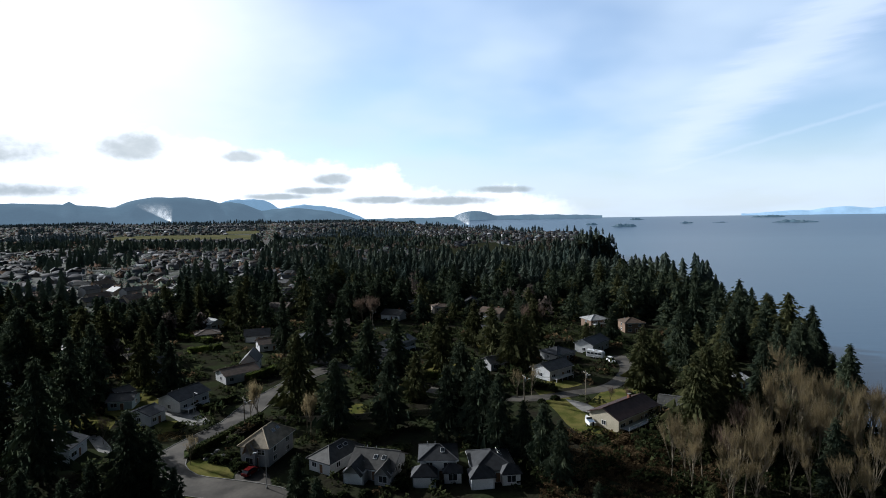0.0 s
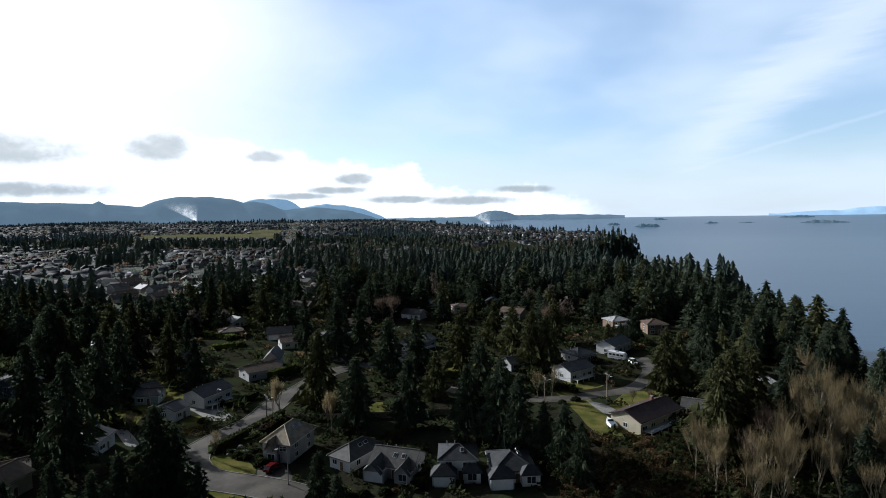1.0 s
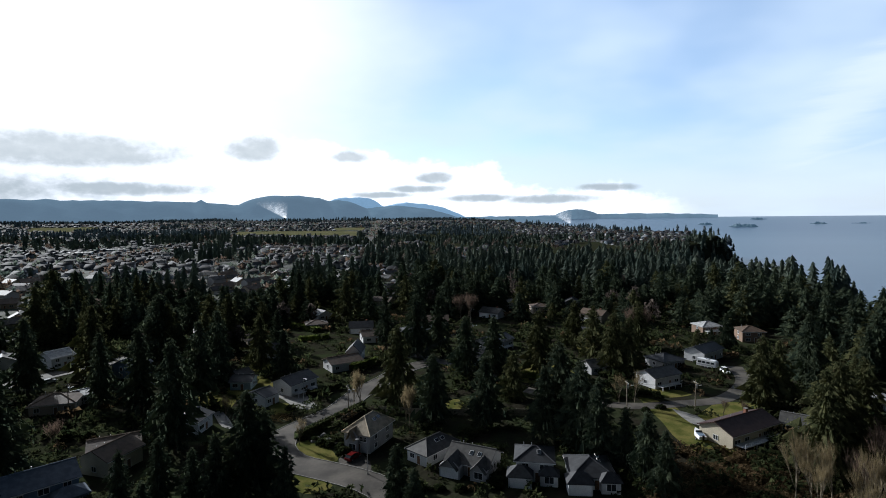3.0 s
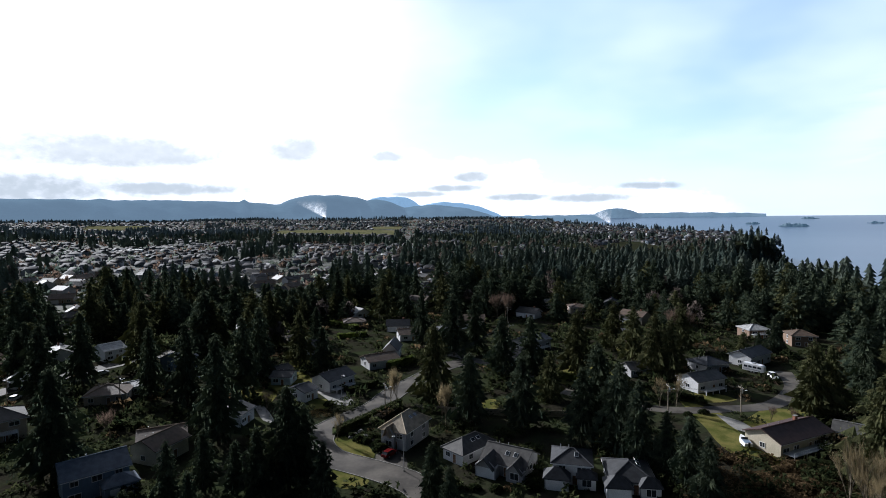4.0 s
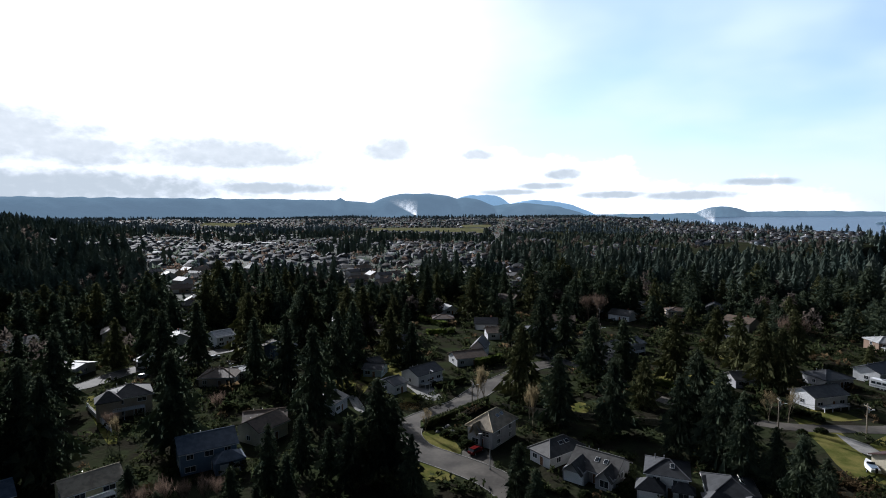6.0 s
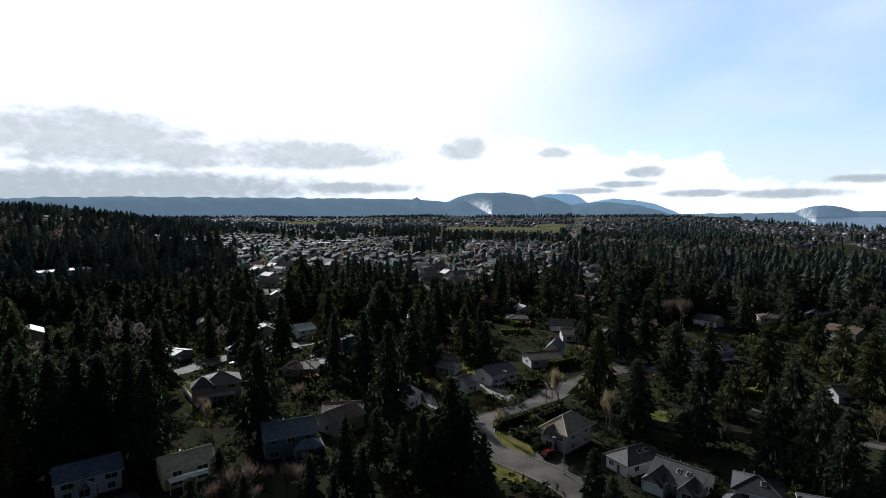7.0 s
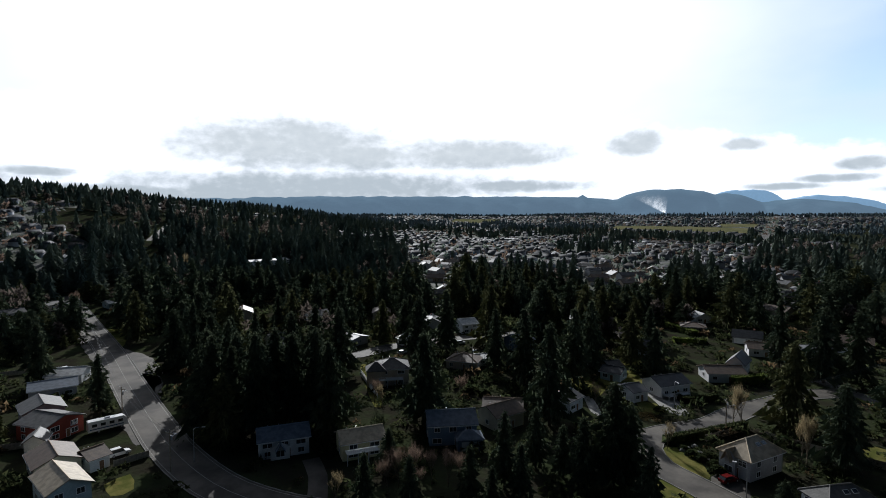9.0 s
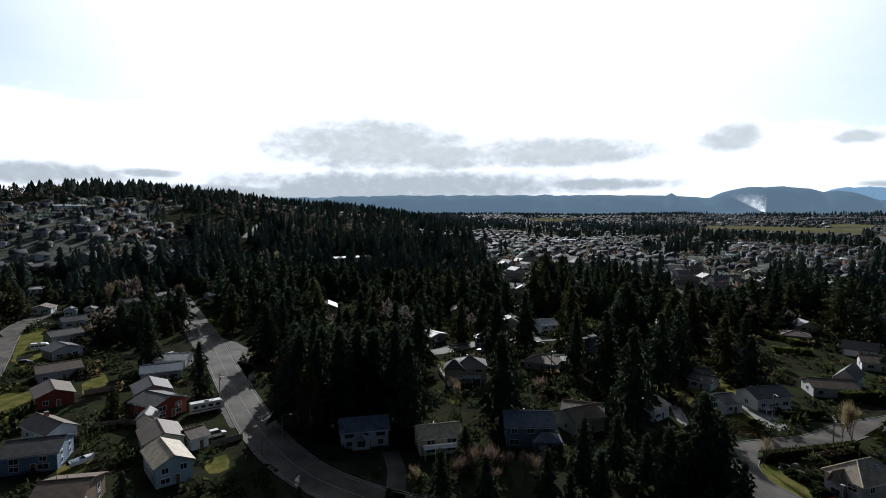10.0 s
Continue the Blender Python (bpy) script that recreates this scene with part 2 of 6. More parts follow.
def sea_material():
    mat = bpy.data.materials.new("sea_water")
    mat.use_nodes = True
    n = Nodes(mat.node_tree)
    b = mat.node_tree.nodes["Principled BSDF"]
    place = n.add("ShaderNodeTexCoord").outputs["Object"]
    stretch = n.add("ShaderNodeMapping")
    n.put(stretch.inputs["Vector"], place)
    stretch.inputs["Scale"].default_value = (0.25, 1.0, 1.0)
    n.put(b.inputs["Base Color"], n.mix(n.noise(stretch.outputs[0], 0.004, 3.0), (0.018, 0.05, 0.095), (0.035, 0.08, 0.13)))
    b.inputs["Roughness"].default_value, b.inputs["IOR"].default_value = 0.3, 1.33
    rip = n.add("ShaderNodeBump")
    rip.inputs["Strength"].default_value, rip.inputs["Distance"].default_value = 0.14, 0.5
    n.put(rip.inputs["Height"], n.math("ADD", n.noise(stretch.outputs[0], 0.16, 4.0), n.math("MULTIPLY", n.noise(stretch.outputs[0], 0.02, 3.0), 2.0)))
    n.put(b.inputs["Normal"], rip.outputs[0])
    return mat


M["sea"] = sea_material()
# aerial haze painted onto hills and islets as a faint blue glow
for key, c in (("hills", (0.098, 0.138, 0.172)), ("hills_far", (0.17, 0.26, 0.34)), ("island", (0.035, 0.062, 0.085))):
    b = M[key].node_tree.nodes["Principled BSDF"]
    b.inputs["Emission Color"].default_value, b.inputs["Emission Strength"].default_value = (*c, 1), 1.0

# ---------------------------------------------------------------- mesh helpers


def tri_mesh(name, verts, faces, mats, slots=None):
    """A mesh from numpy triangles."""
    verts, faces = np.asarray(verts, np.float32), np.asarray(faces, np.int32)
    me = bpy.data.meshes.new(name)
    me.vertices.add(len(verts))
    me.vertices.foreach_set("co", verts.ravel())
    me.loops.add(faces.size)
    me.loops.foreach_set("vertex_index", faces.ravel())
    me.polygons.add(len(faces))
    me.polygons.foreach_set("loop_start", np.arange(0, faces.size, 3, dtype=np.int32))
    for m in mats:
        me.materials.append(m)
    if slots is not None:
        me.polygons.foreach_set("material_index", np.asarray(slots, np.int32))
    me.update(calc_edges=True)
    me.validate()
    return me


def part(name, bm, material, parent, label="", at=None):
    """Links a bmesh as one mesh object under a thing or a part."""
    me = bpy.data.meshes.new(name)
    bm.to_mesh(me)
    bm.free()
    me.materials.append(material)
    ob = new(name, me)
    ob.parent = parent
    if at is not None:
        ob.matrix_basis = at
    if label:
        ob["label"] = label
    return ob


def box(x0, x1, y0, y1, z0, z1, bm=None, bevel=0.0):
    bm = bm or bmesh.new()
    vs = bmesh.ops.create_cube(bm, size=1.0, matrix=Matrix.LocRotScale(((x0 + x1) / 2, (y0 + y1) / 2, (z0 + z1) / 2), None,
                                                                       (abs(x1 - x0), abs(y1 - y0), abs(z1 - z0))))["verts"]
    if bevel:
        bmesh.ops.bevel(bm, geom=list({e for v in vs for e in v.link_edges}), offset=bevel, segments=2, affect="EDGES")
    return bm


def tube(points, radii, sides=6, bm=None):
    """A tapered tube along points, capped."""
    bm = bm or bmesh.new()
    rings = []
    for i, p in enumerate(points):
        p = Vector(p)
        d = (Vector(points[min(i + 1, len(points) - 1)]) - Vector(points[max(i - 1, 0)])).normalized()
        q = d.to_track_quat("Z", "Y")
        rings.append([bm.verts.new(p + q @ Vector((math.cos(2 * math.pi * k / sides), math.sin(2 * math.pi * k / sides), 0)) * radii[i]) for k in range(sides)])
    for a, b in zip(rings, rings[1:]):
        for k in range(sides):
            bm.faces.new((a[k], a[(k + 1) % sides], b[(k + 1) % sides], b[k]))
    bm.faces.new(rings[0][::-1])
    bm.faces.new(rings[-1])
    return bm


def smooth01(v, lo, hi):
    t = np.clip((v - lo) / (hi - lo), 0, 1)
    return t * t * (3 - 2 * t)


# ---------------------------------------------------------------- ground, sea, distance
SEA = -48.0
COAST_Y = (-1071.0, 0.0, 178.0, 280.0, 393.0, 470.0, 560.0, 800.0, 1000.0, 1200.0, 1330.0, 1420.0, 1600.0, 2150.0, 2500.0, 5950.0)
COAST_X = (113.0, 133.0, 169.0, 205.0, 236.0, 226.0, 192.0, 232.0, 290.0, 385.0, 452.0, 400.0, 290.0, 170.0, -90.0, -260.0)


def coast(y):
    return np.interp(y, COAST_Y, COAST_X) + 7 * np.sin(y * 0.031) + 5 * np.sin(y * 0.083 + 1)


def height(x, y):
    """Ground height: a flat shelf above the sea, a hill to the left, a slow rise inland."""
    x, y = np.asarray(x, float), np.asarray(y, float)
    r = np.hypot(x, y)
    inside = coast(y) - x
    h = 84.0 * np.exp(-(((x + 1050) / 480) ** 2 + ((y - 0) / 380) ** 2)) + 46.0 * np.exp(-(((x + 1450) / 480) ** 2 + ((y - 480) / 300) ** 2))
    h = h * smooth01(r, 300, 620)
    h = h + 40.0 * smooth01(r, 700, 2600) * (0.42 + 0.58 * smooth01(np.degrees(np.arctan2(-x, y)), -4.0, 10.0)) + 5.0 * np.sin(x * 0.006) * np.sin(y * 0.005 + 1) * smooth01(r, 350, 900)
    h = h - 6.0 * smooth01(-y, 20, 300)
    cliff = smooth01(inside, -6, 52)
    return np.where(inside < 60, h * cliff + (SEA - 9) * (1 - cliff), h)


def bearing(x, y):
    return np.degrees(np.arctan2(-x, y))


def in_town(x, y):
    a, r = bearing(x, y), np.hypot(x, y)
    t = (a > 16 + 4 * np.sin(r * 0.011)) & (a < 57 + 4 * np.sin(r * 0.009)) & (r > 425 + 60 * np.sin(a * 0.35) + 40 * np.sin(a * 1.1)) & (r < 2600)
    t |= (a > 0.5) & (a < 9.5) & (r > 690) & (r < 880)
    t |= (a > -14) & (a < 3) & (r > 1080 + 60 * np.sin(a)) & (r < 2600) & (coast(y) - x > 70)
    t |= (a >= 3) & (a < 18) & (r > 1720 + 60 * np.sin(a * 0.9)) & (r < 2600)
    t |= (a > 84 + 2 * np.sin(r * 0.02)) & (a < 104) & (r > 480) & (r < 820)
    t |= (a > 66) & (a < 78) & (r > 850 + 12 * (78 - a)) & (r < 1000 + 14 * (78 - a))
    return t


def ground_sheet():
    n = 230
    s = np.linspace(-1, 1, n)
    axis = np.sinh(s * 4.6) / math.sinh(4.6) * 4800
    X, Y = np.meshgrid(axis, axis, indexing="ij")
    Z = height(X, Y)
    V = np.stack([X, Y, Z], -1).reshape(-1, 3)
    i, j = np.meshgrid(np.arange(n - 1), np.arange(n - 1), indexing="ij")
    a = (i * n + j).ravel()
    Fc = np.concatenate([np.stack([a, a + n, a + n + 1], 1), np.stack([a, a + n + 1, a + 1], 1)])
    C = V[Fc].mean(1)
    Fc = Fc[np.hypot(C[:, 0], C[:, 1]) < 4850]
    C = V[Fc].mean(1)
    me = tri_mesh("ground", V, Fc, [M["soil"], M["yards"]], in_town(C[:, 0], C[:, 1]).astype(int))
    me.polygons.foreach_set("use_smooth", np.ones(len(me.polygons), bool))
    tagged(new("ground", me), "dark mossy soil and rough grass under the trees", "ground", kind="structure")


def sea_sheet():
    rr = np.concatenate([[0], np.linspace(60, 2000, 12), np.linspace(2300, 4930, 22)])
    na = 160
    V, Fc = [], []
    for r in rr:
        for k in range(na):
            a = 2 * math.pi * k / na
            V.append((r * math.cos(a), r * math.sin(a), SEA + 87.0 * float(smooth01(np.array(r), 2600, 4930))))
    for i in range(len(rr) - 1):
        for k in range(na):
            a, b = i * na + k, i * na + (k + 1) % na
            Fc += [(a, a + na, b + na), (a, b + na, b)]
    me = tri_mesh("sea", V, Fc, [M["sea"]])
    me.polygons.foreach_set("use_smooth", np.ones(len(me.polygons), bool))
    tagged(new("water", me), "calm blue sea with fine ripples reaching the horizon", "sea", kind="structure")


def range_of_hills(name, label, mat, az0, az1, r0, r1, crest, seed, rough=0.12, n=260, rows=14, base=-45.0):
    """A mountain range as a relief between two distances; crest gives degrees above level by bearing."""
    V, Fc = [], []
    for i in range(n + 1):
        az = az0 + (az1 - az0) * i / n
        a = radians(az)
        top = EYE + r1 * math.tan(radians(crest(az) + rough * noise.fractal(Vector((az * 0.8, seed, 0)), 1.0, 2.0, 5)))
        for j in range(rows + 1):
            f = j / rows
            r = r0 + (r1 - r0) * f
            k = f * f * (3 - 2 * f)
            z = base + (top - base) * (k * (1 + 0.35 * (1 - f) * noise.fractal(Vector((az * 0.5, f * 3, seed)), 1.0, 2.0, 4)))
            V.append((-r * math.sin(a), r * math.cos(a), z))
    for i in range(n):
        for j in range(rows):
            a = i * (rows + 1) + j
            b = a + rows + 1
            Fc += [(a, b, b + 1), (a, b + 1, a + 1)]
    me = tri_mesh(name, V, Fc, [mat])
    me.polygons.foreach_set("use_smooth", np.ones(len(me.polygons), bool))
    tagged(new(name, me), label, "mountain", kind="structure")


def bumps(*rows):
    def crest(az):
        return max([h * math.exp(-((az - c) / s) ** 2) if p == 0 else h * max(0.0, 1 - abs((az - c) / s) ** p) for c, s, h, p in rows] + [-0.4])
    return crest


ground_sheet()
sea_sheet()
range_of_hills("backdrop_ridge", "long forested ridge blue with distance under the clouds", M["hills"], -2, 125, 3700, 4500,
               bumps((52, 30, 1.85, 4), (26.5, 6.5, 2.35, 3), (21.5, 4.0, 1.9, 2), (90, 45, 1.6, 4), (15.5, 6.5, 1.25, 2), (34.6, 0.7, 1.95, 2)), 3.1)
range_of_hills("backdrop_mountain", "mountains behind the ridge, coloured pale blue for haze", M["hills_far"], 4, 60, 4550, 4800,
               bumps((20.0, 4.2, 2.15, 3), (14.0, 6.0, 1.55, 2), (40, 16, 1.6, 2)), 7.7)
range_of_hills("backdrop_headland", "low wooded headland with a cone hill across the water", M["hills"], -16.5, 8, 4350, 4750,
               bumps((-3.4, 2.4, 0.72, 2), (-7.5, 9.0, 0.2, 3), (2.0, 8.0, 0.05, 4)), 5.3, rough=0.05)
range_of_hills("backdrop_coast", "island hills on the horizon, coloured faint blue for haze", M["hills_far"], -75, -29, 4700, 4880,
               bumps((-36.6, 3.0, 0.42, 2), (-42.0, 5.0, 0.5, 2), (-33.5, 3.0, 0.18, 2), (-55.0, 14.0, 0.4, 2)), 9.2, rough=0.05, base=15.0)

# ---------------------------------------------------------------- plants
rng = np.random.default_rng(7)


def skirts(h, g, n, sides, width, bare):
    """Ragged hanging skirts, one above the other, that fill a crown."""
    T_ = []
    for i in range(n):
        f = i / n
        z1 = h * (bare + (1 - bare) * min(1.0, (i + 1.9) / n))
        R = h * width * ((1 - f) ** 0.66 * (0.84 + 0.16 * math.sin(i * 2.1 + h + width * 90)) * min(1.0, 0.72 + 1.6 * f) + 0.01)
        z0 = h * (bare + (1 - bare) * f)
        a0 = g.uniform(0, 6.3)
        cx, cy = g.normal(0, 0.06 * R, 2)
        rim = []
        for k in range(sides * 2):
            a = a0 + math.pi * k / sides + g.normal(0, 0.12)
            r = R * (g.uniform(0.85, 1.15) if k % 2 else g.uniform(0.5, 0.75))
            rim.append(np.array((cx + r * math.cos(a), cy + r * math.sin(a), z0 + g.normal(0, 0.04) * R + (0.2 * R if k % 2 == 0 else 0))))
        top = np.array((cx * 0.5, cy * 0.5, z1))
        for k in range(sides * 2):
            T_ += [top, rim[k], rim[(k + 1) % (sides * 2)]]
    return T_


def conifer_tris(h, seed, whorls=28, per=9, sprays=13, width=0.2, bare=0.1, core=(15, 12)):
    """A fir crown: an inner body of ragged skirts under many drooping fans and hanging sprays."""
    g = np.random.default_rng(seed)
    T_ = skirts(h * 0.97, g, core[0], core[1], width * 0.86, bare + 0.02)
    phase = g.uniform(0, 6)
    for i in range(whorls):
        for k in range(per):
            f = min(0.985, max(0.0, (i + g.uniform(-0.9, 0.9)) / whorls))
            z = h * (bare + (0.99 - bare) * f)
            a = 2 * math.pi * (k + g.uniform(-0.5, 0.5)) / per + i * 2.4
            R = h * width * 1.12 * ((1 - f) ** 0.62 * (0.55 + 0.45 * min(1.0, f / 0.2 + 0.3)) + 0.012)
            R *= 1 + 0.2 * math.sin(f * 17 + phase + 1.3 * math.sin(a)) + 0.16 * math.sin(3 * a + phase)
            r = R * g.uniform(0.6, 1.15)
            d, s = np.array((math.cos(a), math.sin(a), 0)), np.array((-math.sin(a), math.cos(a), 0))
            root = np.array((0, 0, z + 0.25 * r))
            fall = g.uniform(0.35, 0.75) * (1.1 - 0.6 * f)
            tip = root + d * r - np.array((0, 0, r * fall))
            w = 0.09 * r + 0.1
            mid = root + d * r * 0.62 - np.array((0, 0, r * fall * 0.35))
            left, right = mid + s * w - (0, 0, 0.3 * r), mid - s * w - (0, 0, 0.3 * r)
            T_ += [mid, left, tip, mid, tip, right]
            for q in range(sprays):
                u = g.uniform(0.4, 1.05)
                c = root + (tip - root) * u + s * g.normal(0, 0.17 * r) + (0, 0, g.normal(0.04, 0.06) * r)
                k_ = 0.52 if sprays > 8 else 0.68
                e = (s * g.uniform(0.12, 0.4) + d * g.normal(0, 0.05)) * k_ * (0.5 + 0.1 * r)
                T_ += [c + e, c - e, c + d * g.uniform(0.1, 0.4) - np.array((0, 0, g.uniform(0.35, 0.9) * k_ * (0.5 + 0.1 * r)))]
    return np.array(T_)


def far_conifer(h, seed, n, sides, width):
    g = np.random.default_rng(seed)
    return np.array(skirts(h, g, n, sides, width, 0.06))


def bare_tree(h, seed, mat, spread=0.32, twigs=420):
    """A leafless tree: trunk and limbs in one mesh, fine twigs in another."""
    g = np.random.default_rng(seed)
    bm, tips = bmesh.new(), []

    def grow(p, d, length, r, level):
        q = p + d * length * 0.5 + Vector(g.normal(0, 0.04 * length, 3))
        e = q + (d + Vector((0, 0, 0.12))).normalized() * length * 0.5
        tube([p, q, e], [r, r * 0.8, r * 0.55], 5 if level < 1 else 3, bm)
        tips.append((q, e, length))
        if level == 4:
            return
        for k in range((4, 3, 3, 2)[level]):
            a = g.uniform(0, 2 * math.pi)
            side = Vector((math.cos(a), math.sin(a), g.uniform(0.2, 0.7)))
            grow(q.lerp(e, g.uniform(0.2, 1.0)), (d + side * spread * g.uniform(1.2, 2.6)).normalized(), length * g.uniform(0.6, 0.8), r * 0.5, level + 1)
        grow(e, (d + Vector(g.normal(0, 0.12, 3))).normalized(), length * 0.75, r * 0.55, level + 1)

    grow(Vector((0, 0, -0.4)), Vector((g.normal(0, 0.04), g.normal(0, 0.04), 1)).normalized(), h * 0.3, h * 0.0125, 0)
    P = []
    fine = [t for t in tips if t[2] < h * 0.17]
    for _ in range(twigs):
        a, b, ln = fine[g.integers(len(fine))]
        c = a.lerp(b, g.random())
        d = (b - a).normalized() + Vector(g.normal(0, 0.33, 3)) + Vector((0, 0, 0.9))
        d = d.normalized() * h * g.uniform(0.06, 0.17)
        s = d.cross(Vector(g.normal(0, 1, 3))).normalized() * h * 0.0015
        P += [c + s, c - s, c + d]
    return bm, np.array(P)


def soup(name, P, mats):
    P = np.asarray(P).reshape(-1, 3)
    return tri_mesh(name, P, np.arange(len(P)).reshape(-1, 3), mats)


def fir_model(h, seed, mat, width=0.17, label="", category="conifer"):
    top = tagged(new("conifer_tree"), label, category, "conifers between the houses")
    part("trunk", tube([(0, 0, -0.5), (0, 0, h * 0.4), (0, 0, h * 0.96)], [h * 0.017, h * 0.012, 0.03], 7), M["bark"], top)
    ob = new("crown", soup("crown", conifer_tris(h, seed, width=width), [mat]))
    ob.parent = top
    return top


FIR = []
for i, (wd, mt, lb) in enumerate(((0.225, "fir", "tall dark green fir with drooping ragged branches"), (0.26, "fir", "broad dark green fir with layered branches"),
                                  (0.19, "fir", "slender dark green fir with an uneven crown"), (0.26, "fir_tip", "broad olive green cedar with feathery branches"),
                                  (0.28, "fir_tip", "wide yellowish green cedar with a dense crown"), (0.23, "fir", "ragged dark fir with gaps in its crown"))):
    FIR.append(fir_model(20.0, 11 + i, M[mt], wd, lb))
BARE = []
for i, (mt, sp, lb) in enumerate((("twig", 0.11, "leafless alder with pale upright tan twigs"), ("twig", 0.15, "leafless maple with spreading pale twigs"),
                                  ("twig_red", 0.27, "leafless tree with reddish brown twigs"), ("twig", 0.1, "slim leafless poplar with tan upswept twigs"))):
    bm, P = bare_tree(15.0, 31 + i, M[mt], sp, 900)
    top = tagged(new("bare_tree"), lb, "deciduous tree", "leafless trees")
    part("trunk", bm, M["bark_pale"] if i != 2 else M["bark"], top)
    ob = new("twig_crown", soup("twig_crown", P, [M[mt]]))
    ob.parent = top
    BARE.append(top)
used = set()


def plant(models, k, x, y, h, model_h, turn):
    """Stands model k, scaled to the height h, on the ground."""
    m = models[k]
    where = pose(x, y, float(height(x, y)) - 0.1, 0, 0, turn)
    s = h / model_h
    if m.name not in used:
        used.add(m.name)
        m.matrix_basis = where @ Matrix.Diagonal((s, s, s, 1))
        m["model_scale"] = s
        return m
    ob = copy_thing(m, where)
    ob.matrix_basis = where @ Matrix.Diagonal((s, s, s, 1))
    return ob


def fir(x, y, h, k):
    return plant(FIR, k, x, y, h, 20.0, (x * 37 + y * 91) % 360)


def bare(x, y, h, k):
    return plant(BARE, k, x, y, h, 15.0, (x * 53 + y * 17) % 360)


def leaf_blob(n, sx, sy, sz, size, seed):
    """Leaf clumps scattered over a rounded uneven form that stands on the ground."""
    g = np.random.default_rng(seed)
    P = []
    for _ in range(n):
        a, u = g.uniform(0, 2 * math.pi), g.uniform(0, 1) ** 0.7
        k = g.uniform(0.75, 1.08)
        c = np.array((sx * math.cos(a) * math.sqrt(1 - u * u) * k, sy * math.sin(a) * math.sqrt(1 - u * u) * k, sz * (0.06 + 0.9 * u * k)))
        for _ in range(2):
            e, f = g.normal(0, size, 3), g.normal(0, size, 3)
            P += [c + e, c + f, c - e * 0.6 - f * 0.5]
    return P


SHRUB = {}


def shrub(x, y, sx, sy, sz, mat="shrub", turn=0.0, label="rounded evergreen garden shrub", name="shrub"):
    key = (mat, name, round(sx / max(sy, 0.1)))
    if key not in SHRUB:
        SHRUB[key] = (soup(name, leaf_blob(260 if name == "shrub" else 420, 1, 1, 1, 0.13, len(SHRUB) + 3), [M[mat]]))
    ob = new(name, SHRUB[key])
    ob.matrix_basis = pose(x, y, float(height(x, y)) - 0.05, 0, 0, turn) @ Matrix.Diagonal((sx, sy, sz, 1))
    return tagged(ob, label, "hedge" if name == "hedge" else "shrub", "garden shrubs" if name == "shrub" else "clipped hedges")


# ---------------------------------------------------------------- houses
HOMES = []          # centre and half size of each house, for keeping trees off
DEEP = 0.35


def gable_roof(L, W, eave, rise, over, along, x0=0.0, y0=0.0, thick=0.22):
    """Two sloping slabs that meet at the ridge."""
    bm = bmesh.new()
    a, b = (L / 2 + over, W / 2 + over) if along else (W / 2 + over, L / 2 + over)
    drop = rise * over / (b - over)
    prof = [(-b, eave - drop), (0, eave + rise), (b, eave - drop), (b, eave - drop + thick), (0, eave + rise + thick), (-b, eave - drop + thick)]
    ends = []
    for e in (-a, a):
        ends.append([bm.verts.new(((e + x0, v + y0, z) if along else (v + x0, e + y0, z))) for v, z in prof])
    p, q = ends
    for i in range(6):
        j = (i + 1) % 6
        bm.faces.new((p[i], p[j], q[j], q[i]))
    for e in ends:
        bm.faces.new((e[0], e[1], e[4], e[5]))
        bm.faces.new((e[1], e[2], e[3], e[4]))
    bmesh.ops.recalc_face_normals(bm, faces=bm.faces)
    return bm


def hip_roof(L, W, eave, rise, over, x0=0.0, y0=0.0, thick=0.2):
    bm = bmesh.new()
    a, b = L / 2 + over, W / 2 + over
    low, top = eave - 0.12, eave + rise
    r = max(a - b, 0.4) if a >= b else 0.0
    s = max(b - a, 0.4) if b > a else 0.0
    ring = [[bm.verts.new((x * a + x0, y * b + y0, low + dz)) for x, y in ((-1, -1), (1, -1), (1, 1), (-1, 1))] for dz in (0, thick)]
    e = [bm.verts.new((-r + x0, -s + y0, top)), bm.verts.new((r + x0, s + y0, top))]
    bm.faces.new(ring[0][::-1])
    for i in range(4):
        bm.faces.new((ring[0][i], ring[0][(i + 1) % 4], ring[1][(i + 1) % 4], ring[1][i]))
    u = ring[1]
    if a >= b:
        bm.faces.new((u[0], u[1], e[1], e[0]))
        bm.faces.new((u[1], u[2], e[1]))
        bm.faces.new((u[2], u[3], e[0], e[1]))
        bm.faces.new((u[3], u[0], e[0]))
    else:
        bm.faces.new((u[0], u[1], e[0]))
        bm.faces.new((u[1], u[2], e[1], e[0]))
        bm.faces.new((u[2], u[3], e[1]))
        bm.faces.new((u[3], u[0], e[0], e[1]))
    bmesh.ops.recalc_face_normals(bm, faces=bm.faces)
    return bm


